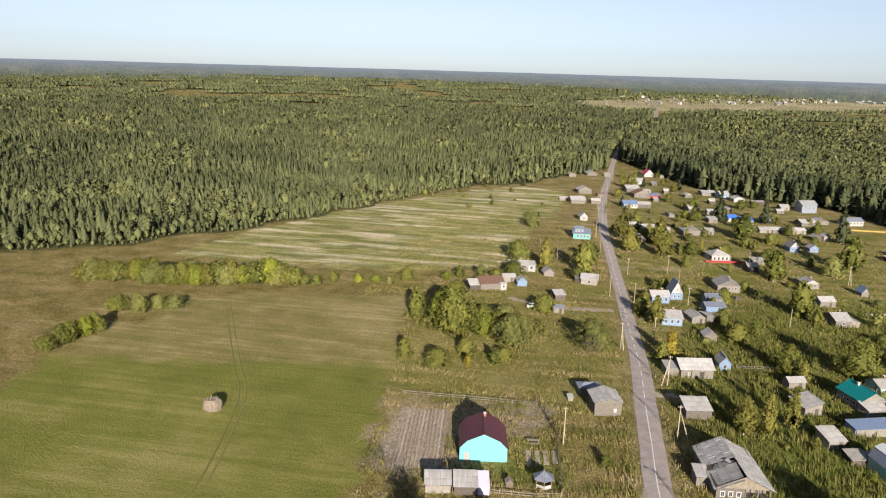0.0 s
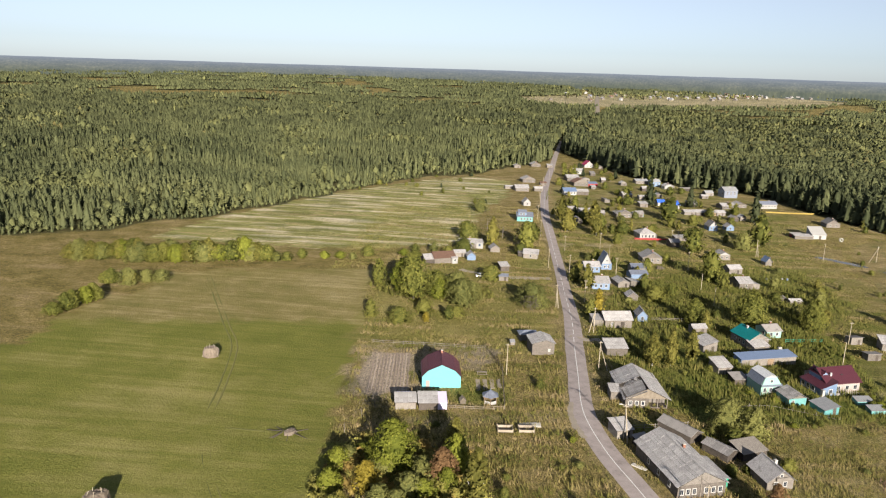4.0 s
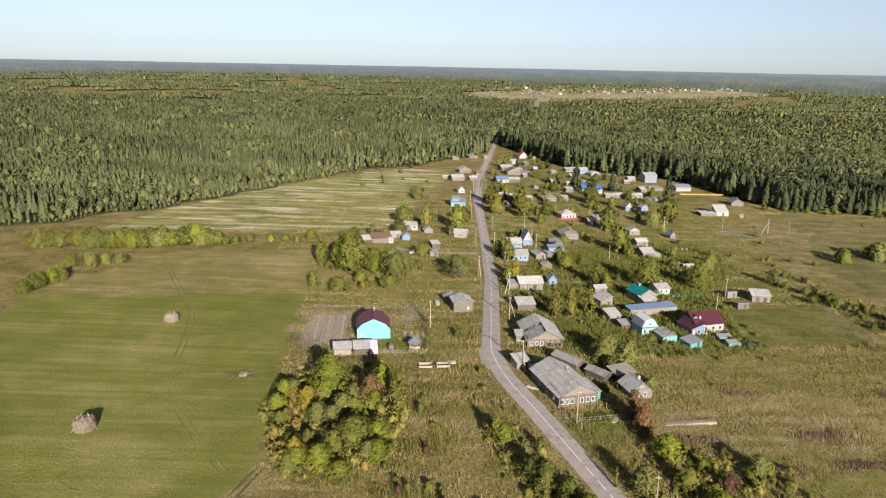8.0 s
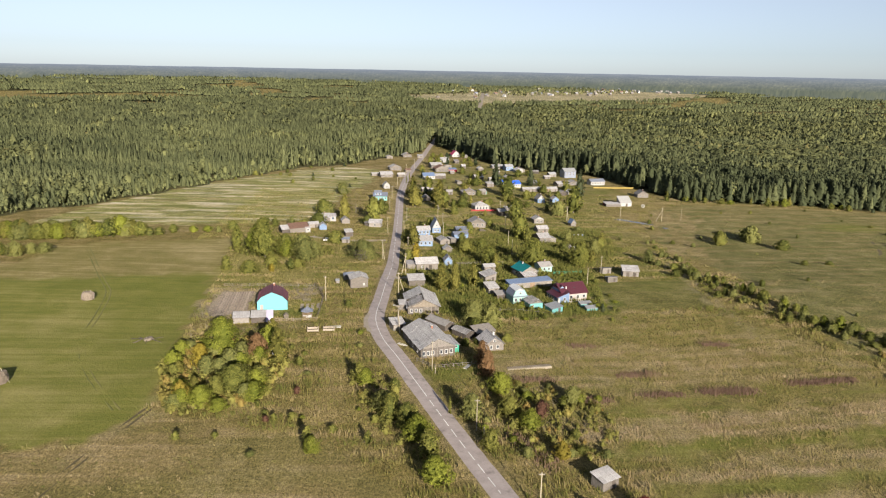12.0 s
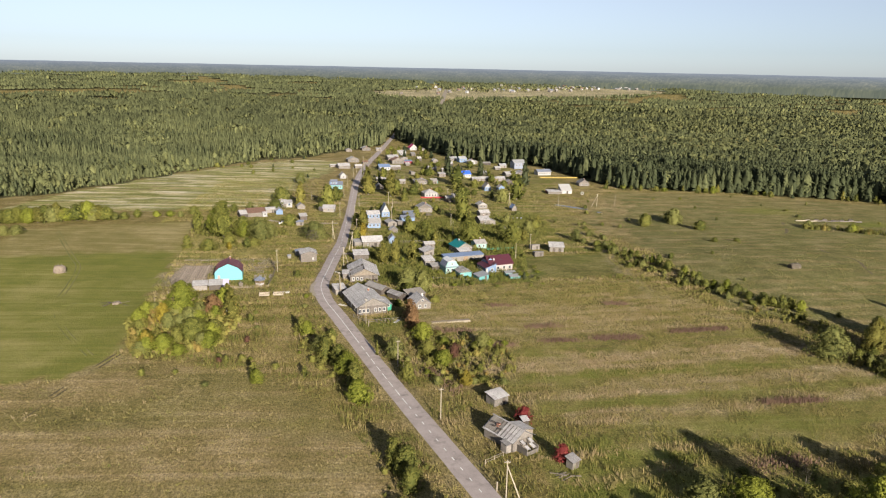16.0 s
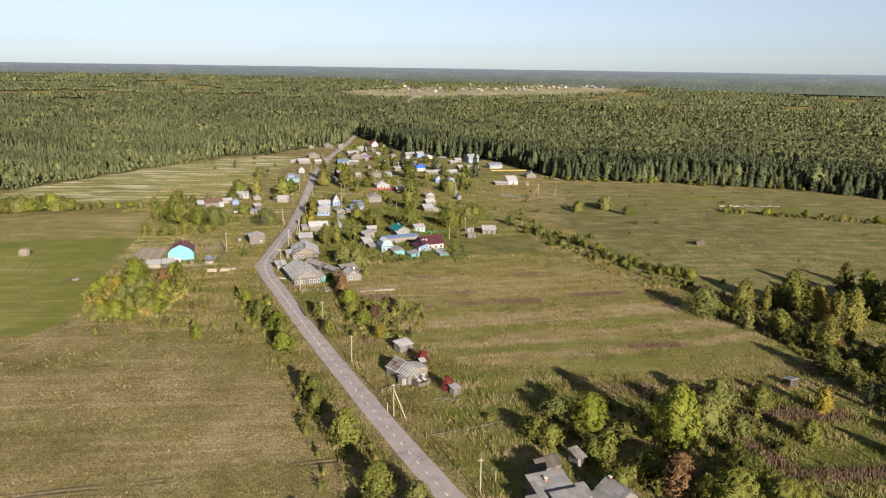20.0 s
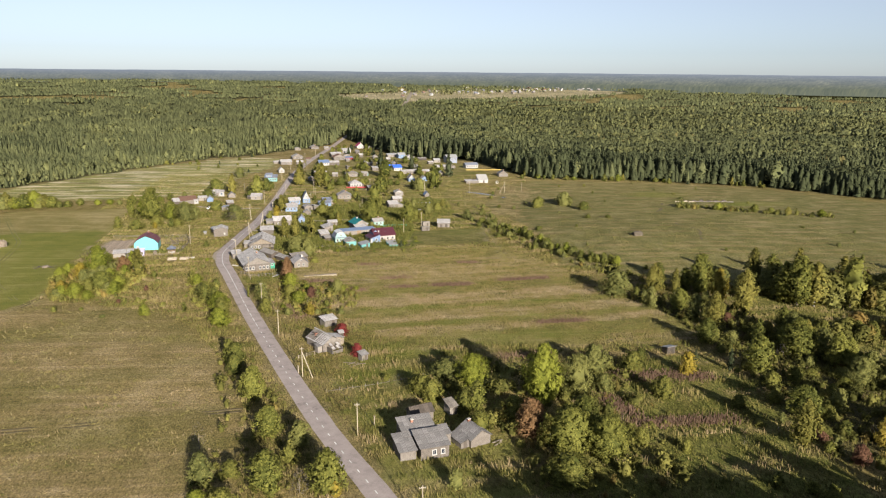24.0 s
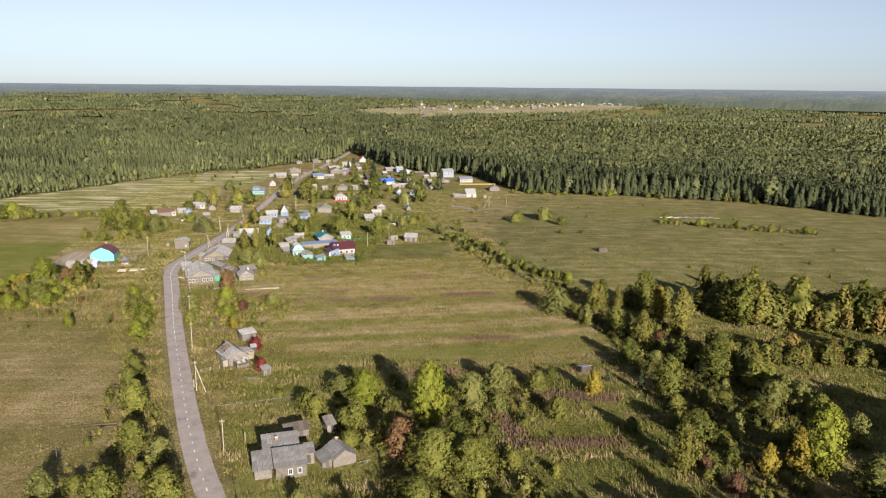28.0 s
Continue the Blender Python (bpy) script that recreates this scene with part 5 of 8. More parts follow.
    rp = ramp(nn, ((0.02, (0.06, 0.07, 0.015)), (0.14, (0.068, 0.074, 0.017)), (0.36, (0.14, 0.124, 0.037)), (0.66, (0.205, 0.156, 0.082)), (0.95, (0.3, 0.232, 0.155))))
    l.new(f, rp.inputs[0])
    l.new(rp.outputs[0], b.inputs["Base Color"])
    b.inputs["Specular IOR Level"].default_value = 0.08
    me.materials.append(m)
    return tagged(new("rough_grass", me), "rough unmown grass and weeds, green to straw-coloured", "grass", kind="stuff")


tall_grass()

def fireweed():
    """Stands of reddish seeding weeds in the rough field, thin upright stalks in one mesh."""
    r = np.random.RandomState(19)
    xs, ys = [], []
    for x0, y0, x1, y1, wd, k in WEEDS:
        f = r.uniform(0, 1, k)
        xs.append(x0 + (x1 - x0) * f + r.normal(size=k) * 1.2)
        ys.append(y0 + (y1 - y0) * f + r.normal(size=k) * wd)
    x, y = np.concatenate(xs), np.concatenate(ys)
    n = len(x)
    h = r.uniform(0.5, 1.1, n)
    z = height(x, y)
    vs = []
    for a in (0.0, 1.5):
        w = r.uniform(0.08, 0.2, n)
        vs.append(np.stack([np.stack([x - w * np.cos(a), y - w * np.sin(a), z + 0.0], -1), np.stack([x + w * np.cos(a), y + w * np.sin(a), z], -1), np.stack([x + r.normal(size=n) * 0.1, y, z + h], -1)], 1))
    vs = np.concatenate(vs).reshape(-1, 3)
    sh = np.tile(np.repeat(r.uniform(0, 1, n), 3), 2)
    me = mesh_from("fireweed", vs, np.arange(len(vs)).reshape(-1, 3), np.stack([sh, sh, sh, np.ones_like(sh)], -1))
    me.materials.append(leaves("reddish_seed_heads", (0.085, 0.05, 0.034), (0.21, 0.14, 0.1)))
    return tagged(new("fireweed", me), "reddish-brown fireweed gone to seed in the rough field", "weeds", kind="stuff")


WEEDS = ((130, 45, 154, 43, 1.6, 1000), (124, 19, 148, 19, 1.2, 900), (122, 33, 127, 24, 2.5, 400), (96, 132.6, 109, 133.8, 1.0, 620), (121, 138.5, 139, 141, 0.9, 620), (63.5, 126.6, 70.5, 127.4, 0.9, 320),
         (80, 130.5, 89.5, 131, 0.8, 300), (78, 142.5, 88, 144, 0.9, 240), (110, 167, 117, 166.5, 1.0, 200), (70, 164, 78, 163.6, 0.8, 120), (50.5, 139, 60, 139.2, 0.9, 160), (122.5, 88.5, 137.5, 89.3, 0.7, 420), (104, 60, 118, 62, 1.5, 200), (45, 110, 52, 96, 1.5, 250))
fireweed()

# ---- south cluster by the road ----
t = thing("log_house", 80.9, 7.9, 12, "abandoned grey log house with patched slate roofs", "house")
block(t, 0.3, 0, 5.6, 5.2, 2.5, 1.0, "s", LOG, PATCHED, 0.3, True)
block(t, -0.9, 5.2, 6.6, 5.6, 2.7, 1.15, "s", LOG, PATCHED, 0.25, True)
block(t, -4.7, 1.0, 3.1, 5.4, 1.9, 0.9, "s", BOARD, PATCHED, 0.3, True)
block(t, 4.0, 4.6, 2.2, 3.0, 2.1, 0.5, "s", BOARD, PATCHED, 0.2, True)
front_windows(t, 1.0, 0, 1.35, 2, 1.7, w=0.6, h=0.85)
chimney(t, -1.6, 9.0, 3.6, 0.5)
door(t, 4.0, 4.55, 0.9, 0.8, 1.7, DARKWOOD)
shed(80.6, 24.0, 20, 4.8, 3.2, 1.9, 1.1, "w", LOG, DARKWOOD, "small log woodshed with a dark board roof", sheets=True)
shed(87.4, 26.6, 22, 1.8, 2.6, 2.0, 0.7, "s", BOARD, BOARD, "narrow board outhouse in weeds", "outhouse", True)
t = thing("bathhouse", 90.2, 12.1, 24, "low log bathhouse with a dark slate gable roof", "bathhouse")
block(t, 0.6, 0, 4.6, 5.0, 1.8, 1.5, "d", LOG, PATCHED, 0.35, True)
block(t, -2.7, 0.6, 1.9, 4.2, 1.4, 0.5, "l", BOARD, PATCHED, 0.2, True)
chimney(t, 0.6, 4.4, 2.9, 0.9)
door(t, -2.7, 0.55, 0.75, 0.7, 1.4, DARKWOOD)
for i, (px, py, rz) in enumerate(((94.3, 12.6, 40), (94.8, 13.3, 55), (94.1, 13.4, 30))):
    o = obj("plank", shared_box(2.2, 0.22, 0.05, PALEWOOD, "plank"), None)
    o.matrix_world = pose(px, py, H(px, py) + 0.09 + 0.06 * i, 6, 0, rz)
    tagged(o, "loose pale plank in the grass", "plank", "planks by the bathhouse")

t = thing("ruined_house", 58.8, 72.2, 33, "collapsing grey log house with broken roof", "house")
block(t, 0, -3.9, 5.4, 8.4, 2.2, 1.7, "d", LOG, SHEET, 0.35, True, gable=BOARD, sag=0.35)
block(t, 3.9, -1.6, 2.6, 3.9, 1.7, 0.7, "r", PALEWOOD, SHEET, 0.2, True)
block(t, -3.5, -3.6, 1.3, 1.6, 1.8, 0.3, "s", BOARD, PATCHED, 0.12, True)
part("porch_wall", box(-1.5, 1.5, -6.7, -6.6, -0.5, 0.9), BOARD, t)
part("porch_end", box(-1.6, -1.5, -6.7, -3.9, -0.5, 1.5), BOARD, t)
part("porch_end", box(1.5, 1.6, -6.7, -3.9, -0.5, 1.5), BOARD, t)
for i in range(5):
    part("porch_rafter", tube([(-1.5 + 0.75 * i, -6.9, 1.3), (-1.5 + 0.75 * i, -3.95, 2.15)], 0.05, 5), PALEWOOD, t)
for j, (px, pz, pl) in enumerate(((-1.1, -6.3, 1.1), (0.4, -6.2, 1.4), (1.1, -5.0, 1.3), (-0.9, -4.8, 1.2))):
    obj("roof_sheet", shared_box(0.7, pl, 0.03, SHEET, "porch"), None, t, pose(px, pz, 1.4 + 0.28 * (pz + 6.9) + 0.05, 16, 0, 4 * (j % 3) - 4))
part("chimney_stub", box(-1.7, -1.1, 1.4, 2.0, 2.4, 3.6), BRICK, t)
for i in range(4):
    part("broken_patch", box(-2.3 + 0.55 * (i % 2), -1.7 + 0.55 * (i % 2), 0.2 + 0.9 * i, 0.9 + 0.9 * i, 2.95 + 0.35 * (i % 2), 3.02 + 0.35 * (i % 2)), DARKWOOD, t)
for i in range(6):
    part("rafter", tube([(-2.9, -3.2 + 0.9 * i, 2.25), (-0.1, -3.2 + 0.9 * i, 3.95)], 0.06, 5), DARKWOOD, t)
front_windows(t, 1.9, -3.9, 1.1, 1, 1.3, w=0.5, h=0.7)
shed(60.3, 89.0, 30, 4.0, 3.0, 1.9, 0.6, "s", BOARD, SHEET, "grey shed with a tilted slate roof", sheets=True)
shed(63.4, 77.4, 15, 1.2, 1.3, 1.9, 0.3, "s", DARKWOOD, SLATE, "dark board privy under a rowan", "privy", dr=True)
shed(69.4, 60.6, 35, 1.9, 1.6, 1.6, 0.5, "s", BOARD, PATCHED, "small leaning hen house of grey boards", "hen_house", True)
for i in range(9):
    px, py = 66.5 + rnd.uniform(-2.4, 2.4), 57.8 + rnd.uniform(-0.9, 0.9)
    o = obj("board", shared_box(rnd.choice((1.4, 2.0, 2.6)), 0.24, 0.05, PALEWOOD, "board"), None)
    o.matrix_world = pose(px, py, H(px, py) + 0.1 + 0.05 * i, rnd.uniform(-8, 8), 0, rnd.uniform(-30, 40))
    tagged(o, "loose grey board from a fallen shed", "board", "boards beside the ruined house")
shed(151.4, 59.3, 16, 2.6, 2.2, 1.6, 0.5, "b", DARKWOOD, WHITEROOF, "small dark field shed with a pale roof", "field_shed")

# ---- beside the bend ----
t = thing("long_house", 32.2, 154.0, 16, "long log house with white-framed windows and grey roof", "house")
block(t, 0, 0, 9.6, 16.4, 2.7, 2.5, "d", LOG, SHEET, 0.45, True, gable=BOARD)
for i, xx in enumerate((-4.0, -2.75, -1.5, 0.9, 2.3, 3.7)):
    window(t, xx, -0.03, 1.35, 0.62, 0.95)
part("corner_log", box(-0.35, -0.1, -0.12, 0.1, -0.5, 4.6), LOG, t)
for yy in (3, 7, 11):
    window(t, -4.83, yy, 1.4, 0.6, 0.8, TRIM, 1)
chimney(t, 1.4, 9.5, 4.6, 0.8)
block(t, 5.75, 2.2, 2.0, 7.5, 2.0, 0.55, "r", GREENPAINT, SLATE, 0.35)
window(t, 5.8, 2.17, 1.5, 0.6, 0.5)
shed(22.0, 175.0, 18, 3.6, 4.2, 1.9, 0.7, "s", BOARD, SHEET, "grey board shed behind a high gate", sheets=True)
shed(25.2, 171.2, 18, 2.4, 2.6, 1.7, 0.4, "l", DARKWOOD, FELT, "dark lean-to of old boards")
shed(36.8, 175.5, 38, 3.8, 8.6, 1.8, 0.9, "d", DARKWOOD, FELT, "long low shed with a felt roof")
shed(42.2, 168.7, 38, 3.2, 6.0, 1.6, 0.7, "d", DARKWOOD, PATCHED, "low dark shed with slipping grey slates", sheets=True)
shed(47.0, 169.8, 24, 6.0, 4.0, 1.8, 0.8, "s", DARKWOOD, BOARD, "dark open-fronted shed with a sagging roof", dr=False)
t = thing("cottage", 47.9, 158.8, 14, "small grey cottage with an open gable balcony", "house")
block(t, 0, 0, 5.4, 6.0, 2.1, 1.9, "d", LOG, SLATE, 0.5, gable=BOARD)
part("balcony", box(-1.1, 1.1, -0.45, 0.0, 2.1, 2.7), BOARD, t)
window(t, 0, -0.05, 3.0, 0.5, 0.5)
front_windows(t, 0, 0, 1.2, 2, 1.9, w=0.6, h=0.8)
chimney(t, 0.9, 3.4, 3.3, 0.9, TRIM)
t = thing("wrecked_farmhouse", 29.7, 191.2, 4, "half-collapsed farmhouse with a broken grey roof", "house")
part("wall", box(-5.0, 0.1, 0, 15.2, -0.7, 2.4), LOG, t)
part("wall", box(0.1, 4.9, 2.6, 15.2, -0.7, 2.4), BOARD, t, "boarded rear half of the house")
part("gable", solid(((-5.0, 0.02, 2.4), (4.9, 0.02, 2.4), (0.1, 0.02, 4.8), (-5.0, 0.16, 2.4), (4.9, 0.16, 2.4), (0.1, 0.16, 4.8)), ((0, 1, 2), (3, 4, 5), (0, 1, 4, 3), (1, 2, 5, 4), (0, 2, 5, 3))), PALEWOOD, t)
part("gable", solid(((-5.0, 15.04, 2.4), (4.9, 15.04, 2.4), (0.1, 15.04, 4.8), (-5.0, 15.18, 2.4), (4.9, 15.18, 2.4), (0.1, 15.18, 4.8)), ((0, 1, 2), (3, 4, 5), (0, 1, 4, 3), (1, 2, 5, 4), (0, 2, 5, 3))), BOARD, t)
# dark sheet added under the roof gap for the shade of the interior
part("loft_floor", box(-4.9, 4.8, 0.2, 15.0, 2.4, 2.5), DARKWOOD, t)
slope(t, (0.1, -0.4, 4.9), (0.1, 15.6, 4.6), (4.9, 0, -2.4), 5.9, SHEET, True)
slope(t, (0.05, 7.4, 4.75), (0.05, 15.6, 4.7), (-5.1, 0, -2.4), 6.0, SHEET, True)
slope(t, (-0.3, -0.4, 4.35), (0.0, 5.6, 4.6), (-5.1, 0, -2.3), 5.6, OLDSHEET, True)
for i in range(7):
    part("rafter", tube([(-4.9, 5.5 + 0.33 * i, 2.5), (0.0, 5.5 + 0.33 * i, 4.6 - 0.25 * (i % 3))], 0.07, 5), DARKWOOD, t)
for i in range(4):
    obj("fallen_sheet", shared_box(1.0, 1.6, 0.03, OLDSHEET, "fallen"), None, t, pose(-3.4 + 0.8 * i, 6.2 + 0.25 * (i % 2), 3.2 + 0.35 * i, 8 - 9 * (i % 3), -22 + 6 * i, 25 * i - 30))
for px in (0.3, 2.5, 4.7):
    part("porch_post", box(px - 0.09, px + 0.09, 0.1, 0.28, -0.5, 2.4), LOG, t)
part("porch_floor", box(0.15, 4.8, 0.2, 2.55, -0.5, 0.25), DARKWOOD, t)
block(t, -6.2, 4.2, 2.4, 3.6, 1.9, 0.5, "s", BOARD, SHEET, 0.2, True)
front_windows(t, -2.4, 0, 1.25, 3, 1.45, w=0.6, h=0.85)
door(t, 3.3, 2.55, 1.0, 0.9, 1.9, DARKWOOD)

# ---- turquoise house and its yard ----
t = thing("turquoise_house", -18.3, 196.9, 7, "turquoise clad house with a maroon metal gambrel roof", "house")
prof = ((-4.7, 3.0), (-3.3, 4.5), (0, 6.0), (3.3, 4.5), (4.7, 3.0))
part("wall", box(-4.7, 4.7, 0, 9.2, -0.7, 3.0), TURQ, t)
gv = [(a, 0.003, b) for a, b in prof] + [(a, 9.197, b) for a, b in prof]
part("gable", solid(gv, ((0, 1, 2, 3, 4), (5, 6, 7, 8, 9), (0, 1, 6, 5), (1, 2, 7, 6), (2, 3, 8, 7), (3, 4, 9, 8), (4, 0, 5, 9))), TURQ, t)
for (ax, az), (bx, bz) in ((prof[2], prof[1]), (prof[2], prof[3]), (prof[1], prof[0]), (prof[3], prof[4])):
    dw = Vector((bx - ax, 0, bz - az))
    sl = slope(t, (ax, -0.35, az + 0.09), (ax, 9.55, az + 0.09), dw, dw.length + (0.3 if az < 5 else 0.06), MAROON, thick=0.05)
    for i in range(19):
        obj("seam", shared_box(0.05, dw.length, 0.05, MAROON, "seam"), None, sl, pose(0.15 + i * 0.533, dw.length / 2, 0.02))
part("ridge_cap", box(-0.16, 0.16, -0.38, 9.58, 6.07, 6.18), MAROON, t)
chimney(t, 0.4, 8.0, 5.9, 0.7, BRICK)
door(t, -3.3, -0.04, 0.95, 0.9, 1.9, PINKISH)
part("skylight", box(-2.2, -1.5, 9.2, 9.26, 1.2, 2.0), TRIM, t)
t = thing("shed", -25.4, 183.7, 9, "board shed with a pale slate roof beside the yard", "shed")
block(t, 0, 0, 4.6, 3.4, 1.7, 0.7, "s", BOARD, SHEET, 0.25, True)
part("blue_tarp", box(-1.9, 1.6, 3.3, 4.2, 2.3, 2.42), BLUE, t, "folded blue tarpaulin")
t = thing("greenhouse_shed", -19.3, 183.9, 8, "shed half roofed in slate and half in lavender film", "shed")
block(t, -1.0, 0, 4.2, 4.2, 1.7, 0.8, "s", DARKWOOD, SHEET, 0.2, True)
block(t, 2.2, 0, 2.1, 4.2, 1.7, 0.8, "s", LAVENDER, LAVENDER, 0.1)
t = thing("gazebo", -6.4, 189.4, 5, "six-sided wooden gazebo with a blue-grey roof", "gazebo")
hexa = [(1.75 * math.cos(radians(60 * i + 30)), 1.75 * math.sin(radians(60 * i + 30))) for i in range(6)]
for i, (px, py) in enumerate(hexa):
    qx, qy = hexa[(i + 1) % 6]
    part("post", box(px * 0.92 - 0.07, px * 0.92 + 0.07, py * 0.92 - 0.07, py * 0.92 + 0.07, -0.4, 2.1), WARMWOOD, t)
    part("railing", solid(((px * 0.9, py * 0.9, 0), (qx * 0.9, qy * 0.9, 0), (qx * 0.9, qy * 0.9, 0.9), (px * 0.9, py * 0.9, 0.9), (px * 0.86, py * 0.86, 0), (qx * 0.86, qy * 0.86, 0), (qx * 0.86, qy * 0.86, 0.9), (px * 0.86, py * 0.86, 0.9)), BOXF), TRIM if i in (3, 4) else WARMWOOD, t)
    part("roof_panel", solid(((px * 1.2, py * 1.2, 2.05), (qx * 1.2, qy * 1.2, 2.05), (0, 0, 3.3), (px * 1.2, py * 1.2, 1.97), (qx * 1.2, qy * 1.2, 1.97), (0, 0, 3.2)), ((0, 1, 2), (3, 4, 5), (0, 1, 4, 3), (1, 2, 5, 4), (2, 0, 3, 5))), BLUEGREY, t)
part("finial", box(-0.1, 0.1, -0.1, 0.1, 3.25, 3.6), BLUEGREY, t)


def bench_crate(x, y, rot):
    t = thing("open_crate", x, y, rot, "open crate of pale planks beside the lane", "crate", "plank crates by the bend")
    for yy in (0, 2.2):
        part("side_board", box(-1.6, 1.6, yy - 0.04, yy + 0.04, 0.25, 0.8), PALEWOOD, t)
    for xx in (-1.6, 1.6):
        part("end_board", box(xx - 0.04, xx + 0.04, 0.045, 2.155, 0.25, 0.8), PALEWOOD, t)
        for yy in (0.1, 2.1):
            part("post", box(xx - 0.08, xx + 0.08, yy - 0.08, yy + 0.08, -0.3, 1.0), PALEWOOD, t)
    part("floor", box(-1.55, 1.55, 0.05, 2.15, 0.12, 0.2), DARKWOOD, t)


bench_crate(-3.0, 174.2, 5)
bench_crate(1.5, 174.6, 5)
for i in range(5):
    o = obj("slab", shared_box(4.6, 0.8, 0.12, CONCRETE, "slab"), None)
    o.matrix_world = pose(2.4, 178.0 + 0.3 * i, H(2.4, 178.0 + 0.3 * i) + 0.1 + 0.05 * (i % 2), 0, 0, 7 + i)
    tagged(o, "pale board laid flat on the grass", "board", "boards behind the crates")
t = thing("garden_table", -8.6, 206.3, 4, "pale wooden garden table with benches", "table")
part("tabletop", box(-1.3, 1.3, 0, 0.8, 0.7, 0.76), PALEWOOD, t)
for sx in (-1.1, 1.1):
    part("leg", box(sx - 0.06, sx + 0.06, 0.1, 0.7, -0.2, 0.7), PALEWOOD, t)
for yy in (-0.6, 1.1):
    part("bench", box(-1.3, 1.3, yy, yy + 0.3, 0.38, 0.44), PALEWOOD, t)
t = thing("doghouse", -12.6, 187.8, 12, "small pale doghouse with a pitched roof", "doghouse")
block(t, 0, 0, 1.3, 1.5, 0.9, 0.5, "d", PALEWOOD, PALEWOOD, 0.15)
for i in range(4):
    px = -10.6 + i * 1.7
    o = obj("garden_bed", shared_box(1.0, 6.5 - 0.5 * i, 0.22, GRAVEL, "bed"), None)
    o.matrix_world = pose(px + 1.2, 199.5 + 0.5 * i, H(px, 199.5) + 0.06, 0, 0, 4)
    tagged(o, "narrow raised garden bed of bare earth", "garden bed", "garden beds")
t = thing("log_store", 7.9, 223.6, 10, "grey plank storehouse with a white notice on it", "storehouse")
block(t, 0, 0, 6.2, 6.6, 3.2, 1.0, "d", LOG, SHEET, 0.3, True, mid=0.6)
part("notice", box(1.3, 2.0, -0.07, 0.0, 0.8, 1.7), TRIM, t, "white square notice")
t = shed(4.4, 234.8, 10, 5.2, 3.4, 1.9, 0.8, "h", BOARD, BLUEGREY, "shed with a bluish metal hipped roof", dr=False)
t = thing("well_box", -0.3, 230.3, 10, "small grey well cover in the grass", "well")
block(t, 0, 0, 1.3, 1.3, 0.8, 0.4, "s", BOARD, WHITEROOF, 0.1)

# ---- village east of the road ----
shed(28.5, 226.3, 7, 5.8, 5.0, 2.2, 1.0, "s", LOG, SHEET, "log barn with a broad slate roof", "barn", True, dr=False)
t = thing("log_barn", 33.0, 253.6, 9, "long grey log barn with a wide slate roof", "barn")
block(t, 0.3, 0, 8.6, 7.0, 2.5, 1.7, "w", LOG, SHEET, 0.4, True)
block(t, -5.8, 1.2, 3.4, 4.4, 2.2, 0.5, "s", BOARD, SLATE, 0.2)
front_windows(t, -1.8, 0, 1.3, 1, 1, w=0.5, h=0.5)
door(t, 1.6, -0.04, 0.95, 1.2, 1.9, DARKWOOD)
cottage(42.3, 262.2, 4, 3.2, 4.4, 2.2, 1.7, "d", LBLUE, SLATE, "small light-blue summer house with steep grey roof", 1, "summer_house", stack=False)
cottage(43.9, 288.2, 6, 3.8, 3.8, 1.8, 1.3, "d", LOG, SLATE, "small square log hut in the grass", 0, "hut", "hut", stack=False, sidewins=0)
cottage(34.4, 301.4, 6, 6.6, 7.5, 2.5, 1.6, "w", LBLUE, SLATE, "light-blue painted log house with a grey roof", 3)
shed(43.8, 306.6, 14, 4.6, 6.6, 2.0, 1.0, "d", BOARD, SLATE, "grey shed with a slate roof in a yard")
shed(48.6, 308.8, 20, 4.2, 4.6, 2.0, 0.8, "r", BOARD, SLATE, "grey lean-to shed in a yard")
cottage(34.6, 328.2, 10, 6.4, 6.0, 2.5, 1.4, "w", LBLUE, SLATE, "low pale-blue house with a weathered roof", 3)
t = thing("steep_house", 41.2, 334.6, 8, "narrow white-blue house with a steep pointed gable", "house")
block(t, 0, 0, 4.4, 6.0, 2.7, 4.3, "d", LBLUE, BLUEGREY, 0.3, gable=WHITE)
front_windows(t, 0, 0, 1.4, 2, 1.5, w=0.6, h=0.9)
window(t, 0, -0.05, 4.0, 0.5, 0.6)
shed(52.8, 323.0, 12, 7.2, 5.0, 2.0, 1.0, "w", LBLUE, BLUEGREY, "shed with a bluish sheet roof")
shed(54.2, 332.0, 12, 6.2, 4.6, 2.4, 1.4, "w", BOARD, BLUEGREY, "shed with a grey metal roof")
cottage(64.2, 354.0, 4, 8.6, 8.0, 2.5, 2.2, "d", LOG, SLATE, "large weathered log house with slate roof", 3)
t = thing("wood_stack", 66.2, 343.0, 10, "stack of split firewood in the grass", "firewood")
for i in range(5):
    for j in range(4 - i // 2):
        part("log", tube([(-1.8 + 0.9 * j + 0.2 * (i % 2), 0, 0.2 + 0.26 * i), (-1.8 + 0.9 * j + 0.2 * (i % 2), 1.4, 0.2 + 0.26 * i)], 0.22, 7), PALEWOOD, t)
t = cottage(72.5, 407.0, 12, 8.4, 8.0, 2.9, 2.3, "h", WHITE, SLATE, "white-windowed house on a red-painted base", 4, surround=TRIM, win=(0.8, 1.3))
part("base_board", box(-4.35, 4.35, -0.25, -0.08, -0.5, 0.75), REDPAINT, t, "red painted base")
part("porch", box(4.2, 6.0, 2.0, 5.0, -0.5, 2.2), LOG, t)


